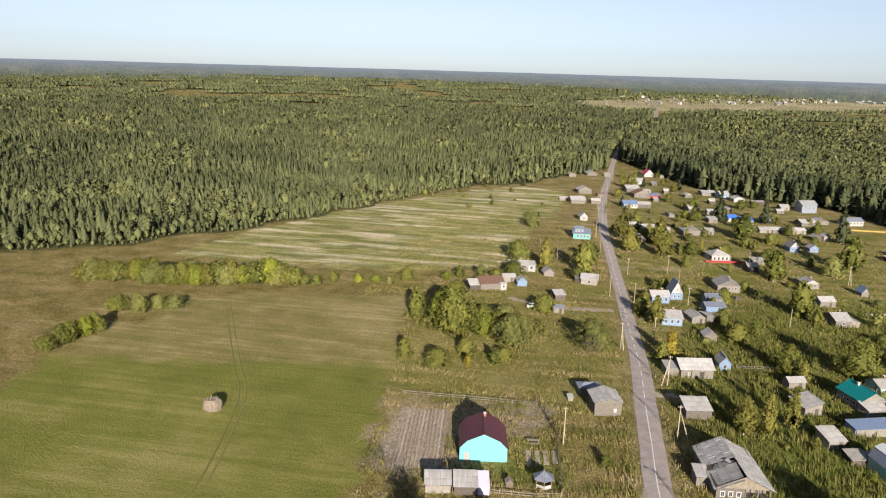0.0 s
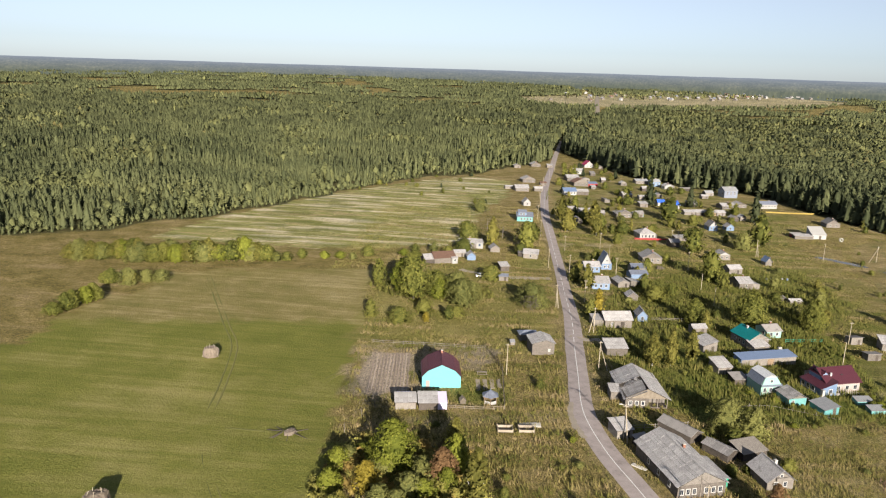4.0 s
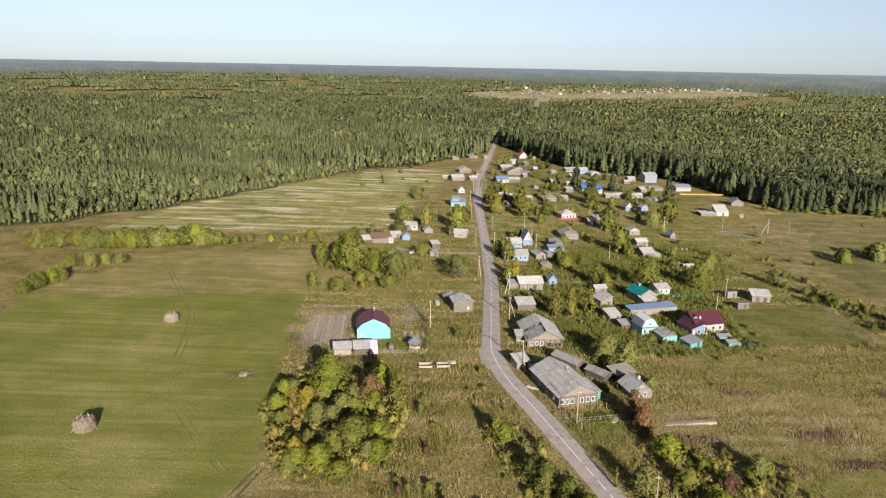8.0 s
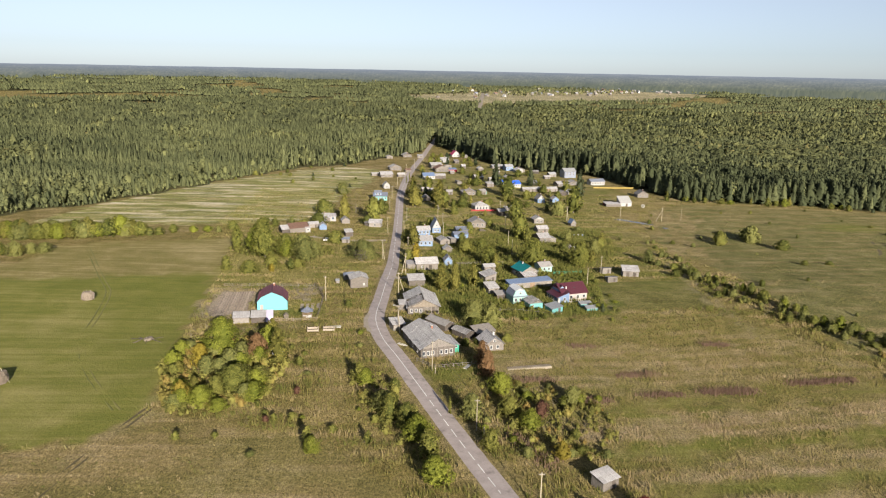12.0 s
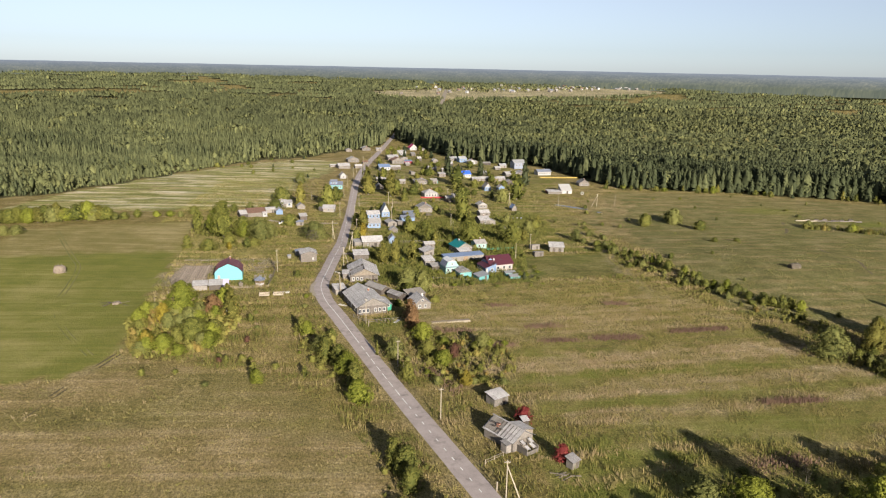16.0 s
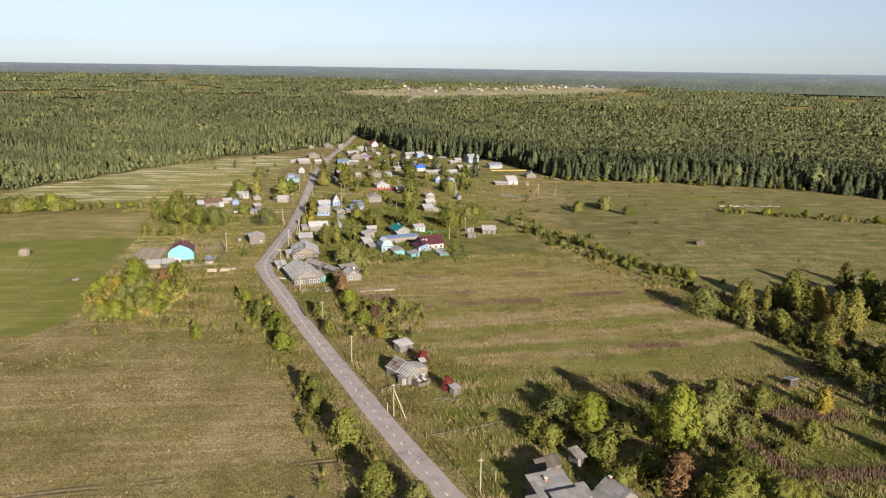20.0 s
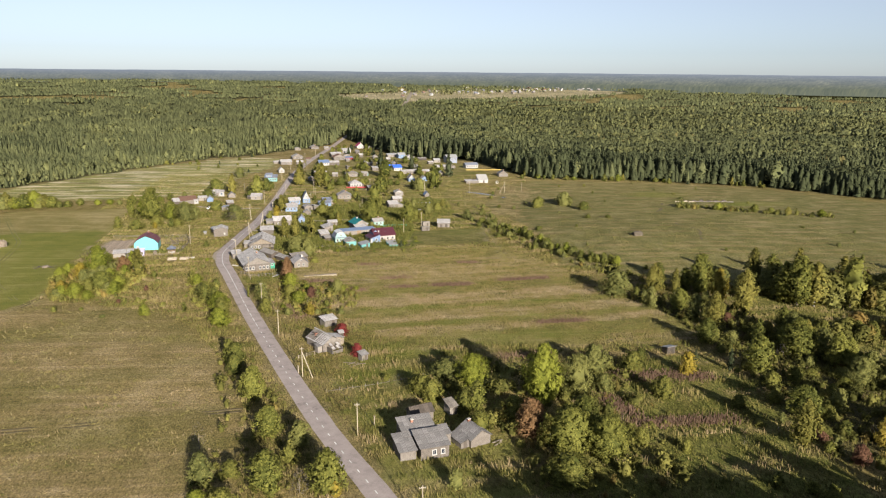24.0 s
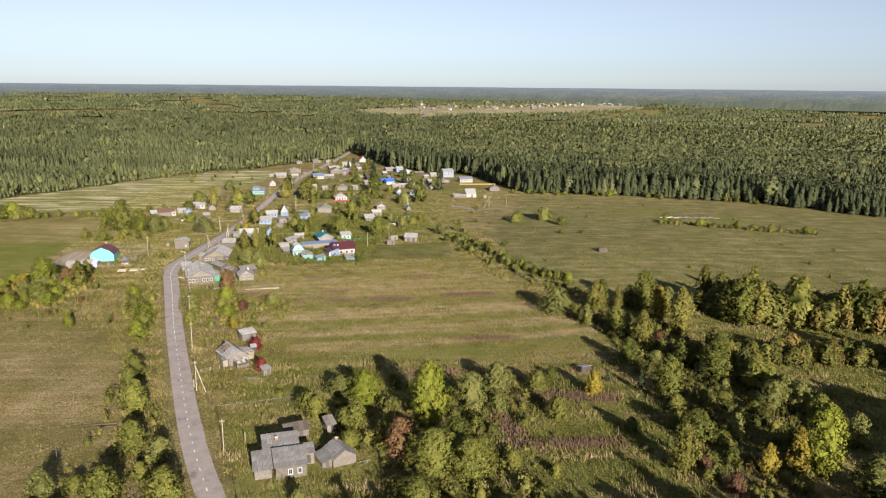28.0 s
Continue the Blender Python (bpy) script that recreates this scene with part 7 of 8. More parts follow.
# ---- vehicles ----
def car_body(t, paint):
    """Body with a cabin, glass, lamps and four wheels, 4.2 m long along local x."""
    vs, n = [], 0
    prof = ((-2.1, 0.35), (-2.1, 0.85), (-1.75, 0.98), (1.0, 0.98), (2.0, 0.8), (2.1, 0.35))
    vs = [(a, -0.8, b) for a, b in prof] + [(a, 0.8, b) for a, b in prof]
    k = len(prof)
    fs = [tuple(range(k)), tuple(range(k, 2 * k))] + [(i, (i + 1) % k, k + (i + 1) % k, k + i) for i in range(k)]
    part("body", solid(vs, fs), paint, t)
    part("cabin", solid(((-1.7, -0.75, 0.98), (0.9, -0.75, 0.98), (0.9, 0.75, 0.98), (-1.7, 0.75, 0.98), (-1.3, -0.6, 1.45), (0.25, -0.6, 1.45), (0.25, 0.6, 1.45), (-1.3, 0.6, 1.45)), BOXF), GLASS, t)
    part("roof_panel", box(-1.32, 0.27, -0.62, 0.62, 1.452, 1.5), paint, t)
    for yy in (-0.55, 0.55):
        part("headlight", box(2.02, 2.12, yy - 0.15, yy + 0.15, 0.6, 0.74), TRIM, t)
        part("tail_lamp", box(-2.13, -2.06, yy - 0.12, yy + 0.12, 0.6, 0.8), REDPAINT, t)
    for xx in (-1.3, 1.3):
        for yy in (-0.78, 0.78):
            w_ = part("wheel", tube([(xx, yy - 0.1, 0.32), (xx, yy + 0.1, 0.32)], 0.32, 12), TYRE, t)
            part("rim", tube([(xx, yy - 0.11, 0.32), (xx, yy + 0.11, 0.32)], 0.18, 10), CONCRETE, w_)


car_body(bpy.data.objects["parked_car"], surface("dark_blue_car_paint", (0.02, 0.03, 0.07), (0.03, 0.05, 0.11), 0.25, spread=0.02))
car_body(thing("white_car", -10.9, 306.4, 15, "small white car parked on the lane", "car"), CARWHITE)


# ---- poles and wires ----
def pole(x, y, h, stay=None, lamp=False, arm=True, lean=0.0, label="pale wooden utility pole with a crossarm"):
    t = thing("utility_pole", x, y, 0, label, "utility pole", "poles along the village")
    part("mast", tube([(0, 0, -0.8), (lean * 0.5, 0, h * 0.5), (lean, 0, h)], 0.115, 7, 0.75), POLEWOOD, t)
    if arm:
        part("crossarm", box(lean - 0.55, lean + 0.55, -0.05, 0.05, h - 0.5, h - 0.4), POLEWOOD, t)
        for xx in (-0.48, -0.18, 0.18, 0.48):
            part("insulator", tube([(lean + xx, 0, h - 0.4), (lean + xx, 0, h - 0.26)], 0.04, 6), TRIM, t)
    if stay:
        part("stay", tube([(stay[0], stay[1], -0.5), (lean, 0, h * 0.85)], 0.13, 6, 0.8), POLEWOOD, t)
    if lamp:
        part("lamp_arm", tube([(lean, 0, h - 0.3), (lean - 1.0, -0.2, h + 0.1)], 0.04, 5), CONCRETE, t)
        part("lamp_head", box(lean - 1.5, lean - 0.9, -0.35, -0.05, h + 0.02, h + 0.16), TRIM, t)
    return (x + lean, y, H(x, y) + h - 0.3)


line_a = [pole(76.5, -14, 7.5), pole(66.8, 19.0, 7.0), pole(54.2, 51.0, 7.5, (2.6, -1.2)), pole(45.9, 82.0, 7.5), pole(38.1, 112.2, 7.2), pole(30.2, 144.5, 8.0, None, False), pole(21.6, 174.5, 8.0, (0.6, -2.2), True), pole(21.8, 214.3, 8.0, (2.4, -0.6)), pole(24.6, 246.2, 8.2, (-1.6, -0.4)), pole(26.0, 282, 8.0), pole(26.5, 365.3, 7.5), pole(24.6, 323.0, 8.0)]
line_b = [pole(15.2, 272.0, 8.2, (0.8, -1.0)), pole(16.6, 330, 8.2), pole(17.0, 394, 8.6), pole(18.0, 440, 8.6), pole(21.5, 480.0, 9.5), pole(23.5, 521.6, 9.5), pole(28.5, 566, 9.0), pole(36.3, 614.4, 9.0), pole(46.5, 689.6, 9.0)]
pole(44.0, 375.1, 8.2)
pole(45.7, 357.5, 6.5)
pole(44.2, 328.0, 7.0)
pole(77.9, 346.2, 8.2)
pole(74.6, 312.7, 6.5, arm=False)
pole(72.8, 289.1, 7.0, arm=False)
pole(118.7, 381.7, 8.4, (0.9, -0.6))
pole(150.2, 382.3, 8.4)
pole(175.6, 384.5, 8.0, (-4.0, -1.0))
pole(188.5, 388, 7.0, arm=False)
pole(92.9, 233.7, 7.0, arm=False)
pole(103.7, 254.0, 7.4)
pole(-2.4, 207.1, 8.6)
pole(232.5, 70, 8.5, arm=False)
pole(84.5, 394, 8.0, (2.0, -1.5))
pole(82.0, 396, 8.0)
for xx, yy, hh in ((70.3, 22.8, 2.2), (53.0, 53.5, 1.8), (39.4, 110.0, 1.8), (30.9, 142.6, 1.4)):
    t = thing("marker_post", xx, yy, 0, "short pale wooden marker post", "post", "marker posts")
    part("post", tube([(0, 0, -0.4), (0.03, 0, hh)], 0.12, 6), PALEWOOD, t)
    part("cap", tube([(0.03, 0, hh), (0.03, 0, hh + 0.08)], 0.15, 6), POLEWOOD, t)


def wires(pts, label):
    t = tagged(new("power_line"), label, "power line")
    t.matrix_world = pose(*pts[0])
    o = Vector(pts[0])
    for a, b in zip(pts, pts[1:]):
        for s_ in (-0.45, 0.45):
            a_, b_ = Vector(a) - o + Vector((s_, 0, 0)), Vector(b) - o + Vector((s_, 0, 0))
            part("wire", tube([a_.lerp(b_, k / 6) - Vector((0, 0, 2.4 * (k / 6) * (1 - k / 6))) for k in range(7)], 0.016, 4), WIRE, t)


wires(line_a[:9], "thin overhead wires beside the road")
wires(line_b, "thin overhead wires west of the road")
wires([line_a[7], line_b[0]], "overhead wire crossing the road")

# ---- fences, hay and ground things ----
picket(((-39.8, 225.8), (-25.4, 226.1), (-8.1, 225.7)), 1.0, BOARD, "grey rail fence behind the turquoise house", 3.0)
picket(((-8.1, 225.7), (-6.5, 222.2), (-3.4, 209.6), (-3.1, 186.2)), 1.3, DARKWOOD, "dark weathered fence overgrown with grass", 2.0, 3)
picket(((-16.4, 185.3), (-7.9, 185.2), (-3.1, 186.2)), 0.9, PALEWOOD, "low pale fence before the yard", 2.4)
picket(((19.5, 178.5), (27, 180), (37, 183)), 1.2, BOARD, "grey board fence behind the long house", 2.4, 2)
picket(((26.5, 151), (31, 146), (43, 149)), 1.0, BOARD, "rough garden fence before the long house", 2.4, 2)
picket(((54.5, 76), (57, 74), (56.5, 66), (52.5, 63)), 1.0, PALEWOOD, "broken rail fence near the ruined house", 2.4, 2)
picket(((60, 41), (72, 44.5), (86, 50)), 0.7, BOARD, "fallen low rail fence in the weeds", 3.0, 1)
picket(((52, 196), (60, 198), (74, 193)), 0.9, BOARD, "low rail fence along the gardens", 2.6, 1)
picket(((84, 252), (96, 254.5)), 1.0, GREENPAINT, "low green garden fence", 2.4, 2)
picket(((46, 265), (56, 267), (66, 270)), 1.0, BOARD, "rail fence between gardens", 2.6, 2)
picket(((23, 318), (27, 322), (30, 342)), 1.1, BOARD, "grey fence beside the road", 2.4, 2)


DARKHAY = surface("dark_old_hay", (0.05, 0.042, 0.032), (0.12, 0.1, 0.075), 0.95, size=2.0, depth=0.15)


def haystack(x, y, w, h, label, poles=True):
    t = thing("haystack", x, y, rnd.uniform(0, 90), label, "haystack", "haystacks")
    bm = bmesh.new()
    bmesh.ops.create_icosphere(bm, subdivisions=4, radius=1)
    for v in bm.verts:
        q = v.co.copy()
        k = 1 + 0.13 * noise.noise(q * 1.8 + Vector((x, y, 0))) + 0.07 * noise.noise(q * 6 + Vector((y, x, 0)))
        flat = 1.0 / max(1.0, 1.25 * math.hypot(q.x, q.y) ** 0.4)
        v.co = Vector((q.x * w / 2 * k * flat * 1.15, q.y * w / 2 * 0.72 * k * flat * 1.15, max(-0.3, (min(q.z, 0.72) * 0.75 + 0.45) * h * k)))
    part("hay", bm, HAY, t)
    if poles:
        for i in range(5):
            a = i * 1.3 + 0.4
            part("prop", tube([(w * 0.55 * math.cos(a), w * 0.42 * math.sin(a), -0.2), (w * 0.2 * math.cos(a), w * 0.16 * math.sin(a), h * 1.25)], 0.045, 5), POLEWOOD, t)


haystack(-79.2, 206.5, 4.4, 2.6, "weathered conical haystack with props on mown field")
haystack(-71.6, 136.4, 4.8, 2.8, "large brownish haystack propped with poles")
haystack(-47.6, 168.2, 3.2, 0.7, "collapsed dark remains of a haystack")
for i in range(9):
    a = rnd.uniform(0, 6.28)
    px, py = -48 + 2.6 * math.cos(a), 168 + 1.8 * math.sin(a)
    t = thing("fallen_pole", px, py, math.degrees(a), "thin dark pole fallen on the field", "pole", "poles of a fallen haystack")
    part("stick", tube([(-1.2, 0, 0.35 + 0.1 * (i % 3)), (0.6, 0.1, 0.16), (1.6 + 0.25 * (i % 4), 0.1, 0.06)], 0.075, 5), DARKWOOD, t)
PRESSED = surface("pressed_grass", (0.12, 0.122, 0.034), (0.19, 0.178, 0.06), 0.95, size=0.6)
for line in (((-64.5, 171), (-61, 157), (-52, 140), (-39.5, 122)), ((-111, 285), (-96, 255), (-84, 231), (-76, 215), (-70, 190), (-67, 173)), ((-79, 168.5), (-70, 168), (-58, 168.4), (-50, 168)), ((-44, 204), (-47, 196), (-47, 186)), ((-48, 300), (-44, 262), (-43, 232))):
    for s_ in (-0.75, 0.75):
        tagged(ribbon("wheel_track", tuple((a + s_, b + 0.2 * s_) for a, b in line), 0.16, 0.0, PRESSED, 2.0, 0.12, 0.12), "faint dark wheel track pressed into mown grass", "wheel track", kind="structure")
TRODDEN = surface("trodden_brown_grass", (0.07, 0.058, 0.03), (0.15, 0.12, 0.065), 0.95, size=0.6)
for line in (((-44, 70), (-40.5, 87.3), (-37.8, 101.2), (-34.7, 115.8), (-32.8, 123.3)), ((-75, 19), (-40, 22.5), (-12.1, 25.6), (12.7, 28.6), (42.9, 33.2))):
    for s_ in (-0.7, 0.7):
        tagged(ribbon("wheel_track", tuple((a + s_ * (line[0][1] > 50), b + s_ * (line[0][1] < 50)) for a, b in line), 0.3, 0.0, TRODDEN, 2.0, 0.2, 0.12), "worn brown wheel track in meadow grass", "wheel track", kind="structure")
tagged(ribbon("field_ditch", ((268, 330), (256, 305), (247, 290), (251, 270), (240, 248), (243, 230), (234, 210), (226, 190)), 0.55, 0.0, TRODDEN, 3.0, 0.5, 0.12), "narrow meandering ditch, a dark brown ribbon in the grass", "ditch", kind="structure")
for i in range(5):
    px, py = 108 + i * 2.4, 337 + i * 0.7
    t = thing("beehive", px, py, 10, "small pale box hive on a lawn", "hive", "hives on the lawn")
    part("hive_body", box(-0.3, 0.3, -0.3, 0.3, -0.1, 0.7), (PALEBLUE, TRIM)[i % 2], t)
    part("hive_roof", box(-0.36, 0.36, -0.36, 0.36, 0.7, 0.8), WHITEROOF, t)
t = thing("garden_sheet", 39.4, 147.4, 60, "pale plastic sheet over a garden bed", "plastic sheet")
part("sheet", box(-1.6, 1.6, -0.5, 0.5, 0.05, 0.12), WHITEROOF, t)
part("edge_stone", box(-1.75, -1.55, -0.2, 0.2, 0.0, 0.22), CONCRETE, t)
for i in range(4):
    t = thing("garden_bed", 33.6 + 1.3 * i, 147.6 + 0.35 * i, 17, "dark narrow vegetable bed", "garden bed", "beds before the long house")
    part("soil", box(-0.4, 0.4, -2.2, 2.2, -0.1, 0.16), surface("dark_bed_soil", (0.06, 0.05, 0.035), (0.13, 0.1, 0.07), 0.95), t)
    part("greens", tube([(0, -2.1, 0.2), (0, 0, 0.27), (0, 2.1, 0.2)], 0.28, 6), LEAF["bright"], t)
t = thing("concrete_slab", 22.6, 163.4, -40, "pale concrete slab on the verge", "slab")
part("slab", box(-1.2, 1.2, -0.5, 0.5, -0.1, 0.14), CONCRETE, t)
part("slab_end", box(1.22, 1.9, -0.4, 0.4, -0.1, 0.1), CONCRETE, t)
puddle = surface("wet_mud_track", (0.1, 0.1, 0.11), (0.2, 0.2, 0.22), 0.2)
tagged(ribbon("mud_track", ((150, 390), (158, 382), (166, 372), (171, 362)), 1.8, 0.04, puddle, 3.0, 0.6), "wet bluish mud track across the pasture", "track", kind="structure")

t = thing("hay_bale", 202, 209, 12, "dark weathered stack of hay on the pasture", "haystack")
bm = solid([(x, y, z * (1.0 if abs(x) < 2 else 0.86)) for x in (-2.3, -0.8, 0.8, 2.3) for y, z in ((-1.3, -0.2), (-1.35, 1.3), (-0.7, 2.1), (0.6, 2.2), (1.3, 1.4), (1.3, -0.2))],
           [(6 * a + b, 6 * a + (b + 1) % 6, 6 * a + 6 + (b + 1) % 6, 6 * a + 6 + b) for a in range(3) for b in range(6)] + [(0, 1, 2, 3, 4, 5), (18, 19, 20, 21, 22, 23)])
part("hay_body", bm, DARKHAY, t)
for xx in (-1.6, 1.5):
    part("prop", tube([(xx, -1.9, 0), (xx * 0.7, -0.2, 2.5)], 0.06, 5), POLEWOOD, t)
t = thing("log_ruin", 298, 333, -6, "low ruin of a long log barn in bright grass", "ruin")
for i in range(9):
    part("log", tube([(-19 + 4.3 * i, 0.4 * math.sin(i * 2.1), 0.3), (-15 + 4.3 * i, 0.4 * math.sin(i * 1.3), 0.35 + 0.3 * (i % 2))], 0.34, 6), LOG if i > 2 else POLEWOOD, t)
for i in range(6):
    part("wall_stump", box(-12 + 5 * i, -9.5 + 5 * i, 2.4, 2.9, -0.3, 0.7 + 0.25 * (i % 3)), DARKWOOD, t)
t = thing("plank_walk", 55.5, 147.0, 9, "pale weathered plank walk in rough grass", "plank walk")
for i in range(3):
    part("plank", box(-5.9, 5.9, -0.8 + 0.55 * i, -0.3 + 0.55 * i, -0.3, 0.42 + 0.03 * (i % 2)), PALEWOOD, t)

# ---- distant village ----
fr = random.Random(5)
for i in range(84):
    px = fr.uniform(90, 900) if i < 40 else fr.uniform(420, 860)
    py = 1960 + 0.55 * (px - 200) + fr.uniform(-120, 190)
    t = thing("far_house", px, py, fr.uniform(-20, 40), "tiny distant house among fields", "house", "houses of the distant village")
    w_, d_ = fr.uniform(6, 9.5), fr.uniform(6, 8.5)
    block(t, 0, 0, w_, d_, fr.uniform(3, 4.5), fr.uniform(2, 3.4), fr.choice("dw"), fr.choice((WHITE, LOG, BOARD, BOARD)), fr.choice((SLATE, WHITEROOF, BLUEGREY, RUST, FELT)), 0.4, cap=False)

vr = np.random.RandomState(15)
vx_ = np.concatenate([vr.uniform(60, 900, 420), vr.uniform(330, 760, 380)])
vy_ = 1975 + 0.55 * (vx_ - 200) + np.concatenate([vr.uniform(-60, 260, 420), vr.uniform(-90, 160, 380)])
plant("village_trees_far", vx_, vy_, vr.uniform(4, 9, 800), np.ones(800, int), vr.uniform(0, 0.25, 800), far_models, "trees and hedges among the distant houses", 2.0, np.ones(800), vr.uniform(0.3, 0.8, 800), 16, category="trees")

# ---- single trees and bushes ----
tree("birch", 32.1, 412.9, 13.0, 10.2)
tree("birch", 31.4, 443.4, 16.9, 12.1)
tree("birch", 47.7, 429.8, 25.6, 11.7)
tree("birch", 46.4, 408.1, 15.5, 7.8)
tree("bush", 25.6, 311.0, 10.9, 5.7)
tree("birch", 29.0, 300.6, 10.1, 6.0)
tree("bush", 52.0, 290.7, 9.2, 7.0)
tree("leafy", 82.3, 328.3, 13.7, 14.3)
tree("leafy", 88.7, 381.0, 13.3, 12.3)
tree("bush", 62.0, 418.7, 8.2, 11.5)
tree("leafy", 96.4, 463.6, 15.2, 13.0)
tree("spruce", 95.5, 518.5, 21.6, 7.8)
tree("spruce", 122.3, 520.3, 15.3, 7.0)
tree("spruce", 148.1, 472.3, 21.5, 7.4)
tree("leafy", 128.6, 406.8, 18.9, 21.5)
tree("willow", 117.0, 396.6, 15.8, 11.3)
tree("leafy", 78.0, 267.0, 12.7, 10.9)
tree("leafy", 59.3, 264.2, 9.4, 7.0)
tree("birch", 36.9, 220.3, 9.6, 6.3)
tree("birch", 41.9, 221.1, 10.6, 5.6)
tree("birch", 48.9, 226.9, 9.4, 4.9)
tree("birch", -6.9, 363.9, 14.5, 6.6)
tree("leafy", -19.5, 377.0, 9.5, 9.0)
tree("leafy", 12.3, 383.5, 9.5, 7.5)
tree("bush", 5.9, 352.0, 5.5, 6.5)
tree("bush", -19.5, 287.5, 8.5, 11.5)
tree("leafy", -27.5, 283.5, 7.5, 6.0)
tree("willow", -17.7, 377.8, 8.1, 10.0)
tree("willow", -14.6, 455.6, 8.4, 8.2)
tree("bare", -2.1, 383.9, 15.5, 9.3)
tree("bare", -9.8, 400.3, 13.4, 8.9)
tree("leafy", 8.7, 363.9, 13.8, 11.2)
tree("bush", -19.7, 349.9, 7.4, 7.6)
tree("bush", 14.4, 397.9, 4.8, 5.3)
tree("willow", -16.8, 268.1, 17.5, 13.5)
tree("leafy", -25.2, 274.4, 9.9, 9.2)
tree("leafy", -33.3, 270.2, 18.0, 13.1)
tree("bush", -7.2, 303.3, 7.5, 7.8)
tree("willow", 6.9, 272.7, 8.6, 12.6)
tree("bush", -20.0, 250.4, 5.0, 3.1)
tree("yellow", -26.8, 247.3, 3.3, 2.6)
tree("yellow", 29.0, 270.1, 9.3, 3.5)
tree("bush", 26.1, 266.0, 6.1, 3.9)
tree("bush", -34.8, 244.9, 5.4, 7.0)
tree("bush", -17.7, 254.0, 3.7, 5.3)
tree("bush", -44.3, 248.8, 6.1, 4.1)
tree("bush", -28.2, 256.7, 4.9, 5.2)
tree("bright", -24.4, 156.0, 11.2, 10.4)
tree("yellow", -28.2, 148.3, 6.3, 4.1)
tree("orange", -14.8, 152.5, 7.6, 5.6)
tree("bright", -12.6, 156.5, 8.6, 5.4)
tree("birch", -13.2, 166.2, 7.2, 6.2)
tree("birch", -8.5, 146.8, 10.8, 5.4)
tree("willow", -20.4, 146.3, 5.7, 6.7)
tree("willow", -25.1, 142.3, 5.4, 5.0)
tree("willow", -18.8, 151.6, 5.3, 5.2)
tree("gold", -26.8, 126.0, 5.6, 6.4)
tree("bright", -22.0, 124.0, 5.2, 7.0)
tree("leafy", -16.5, 132.7, 6.8, 9.4)
tree("bush", -32.7, 140.8, 3.6, 5.0)
tree("willow", -33.4, 157.9, 3.8, 5.7)
tree("bare", -38.4, 189.9, 4.3, 7.0)
tree("bare", -19.7, 175.8, 3.0, 3.4)
tree("bare", -34.5, 178.6, 4.6, 4.4)
tree("bare", -29.2, 176.2, 4.2, 4.0)
tree("bare", -36.6, 170.4, 4.4, 3.8)
tree("bare", -32.5, 184.4, 4.3, 6.2)
tree("bush", -20.1, 130.2, 5.0, 5.2)
tree("bush", -11.9, 137.7, 4.5, 5.4)
tree("bright", -17.8, 121.8, 3.0, 5.5)
tree("red", -1.8, 130.7, 1.9, 1.6)
tree("red", -6.6, 116.3, 1.4, 1.9)
tree("bush", -3.5, 148.7, 2.5, 2.8)
tree("bright", 13.8, 136.0, 4.4, 5.6)
tree("bright", 25.4, 108.0, 6.0, 6.2)
tree("willow", 18.6, 121.4, 5.4, 6.0)
tree("bright", 28.4, 91.0, 6.0, 6.4)
tree("bright", 4.6, 102.6, 3.8, 4.2)
tree("bush", 19.9, 118.0, 6.5, 4.8)
tree("bush", 25.8, 108.6, 4.9, 5.1)
tree("bush", 4.9, 102.9, 3.5, 3.1)
tree("bush", 20.7, 132.3, 3.5, 3.3)
tree("bush", 12.3, 136.9, 5.8, 2.7)
tree("bush", 35.2, 63.2, 6.4, 3.9)
tree("bush", 37.9, 54.2, 5.4, 4.4)
tree("leafy", 44.0, 38.5, 8.4, 7.1)
tree("leafy", 49.2, 19.9, 7.1, 5.9)
tree("bush", 23.4, 113.2, 7.2, 5.0)
tree("bush", 27.4, 101.1, 6.8, 4.1)
tree("bush", 20.0, 118.5, 7.4, 3.8)
tree("bush", 3.4, 106.2, 4.3, 2.0)
tree("bush", 15.5, 106.4, 3.2, 1.6)
tree("bush", 37.4, 60.1, 6.5, 5.1)
tree("leafy", 50.9, -0.8, 8.1, 7.9)
tree("leafy", 61.3, -1.9, 8.4, 7.8)
tree("bare", 56.6, -2.6, 5.3, 4.3)
tree("gold", 62.7, -3.8, 3.2, 2.8)
tree("willow", 39.3, 2.9, 6.4, 4.5)
tree("bush", 44.4, -6.0, 4.2, 4.9)
tree("bush", 44.0, 5.1, 3.2, 4.5)
tree("willow", 55.6, 15.6, 5.5, 4.7)
tree("bright", 39.8, -4.4, 3.1, 4.3)
tree("bare", 36.6, 15.9, 6.1, 3.2)
tree("bush", 53.9, 8.9, 3.7, 3.4)
tree("leafy", 94.1, 42.7, 8.3, 9.4)
tree("bright", 108.4, 31.8, 14.6, 12.7)
tree("leafy", 112.4, 15.5, 8.6, 8.6)
tree("bush", 117.6, 14.1, 5.2, 6.6)
tree("leafy", 107.6, 8.6, 9.6, 11.6)
tree("leafy", 114.2, 5.6, 9.0, 11.0)
tree("bush", 103.9, -3.6, 8.9, 9.3)
tree("willow", 124.4, 36.6, 4.6, 5.8)
tree("willow", 126.3, 49.1, 7.6, 8.5)
tree("orange", 101.4, 16.0, 9.0, 6.4)
tree("birch", 104.2, 11.0, 6.8, 5.0)
tree("willow", 118.4, 38.6, 9.4, 8.4)
tree("bush", 99.6, 22.5, 7.8, 4.8)
tree("bush", 136.1, 48.8, 5.4, 7.1)
tree("bush", 137.0, 32.2, 5.6, 5.2)
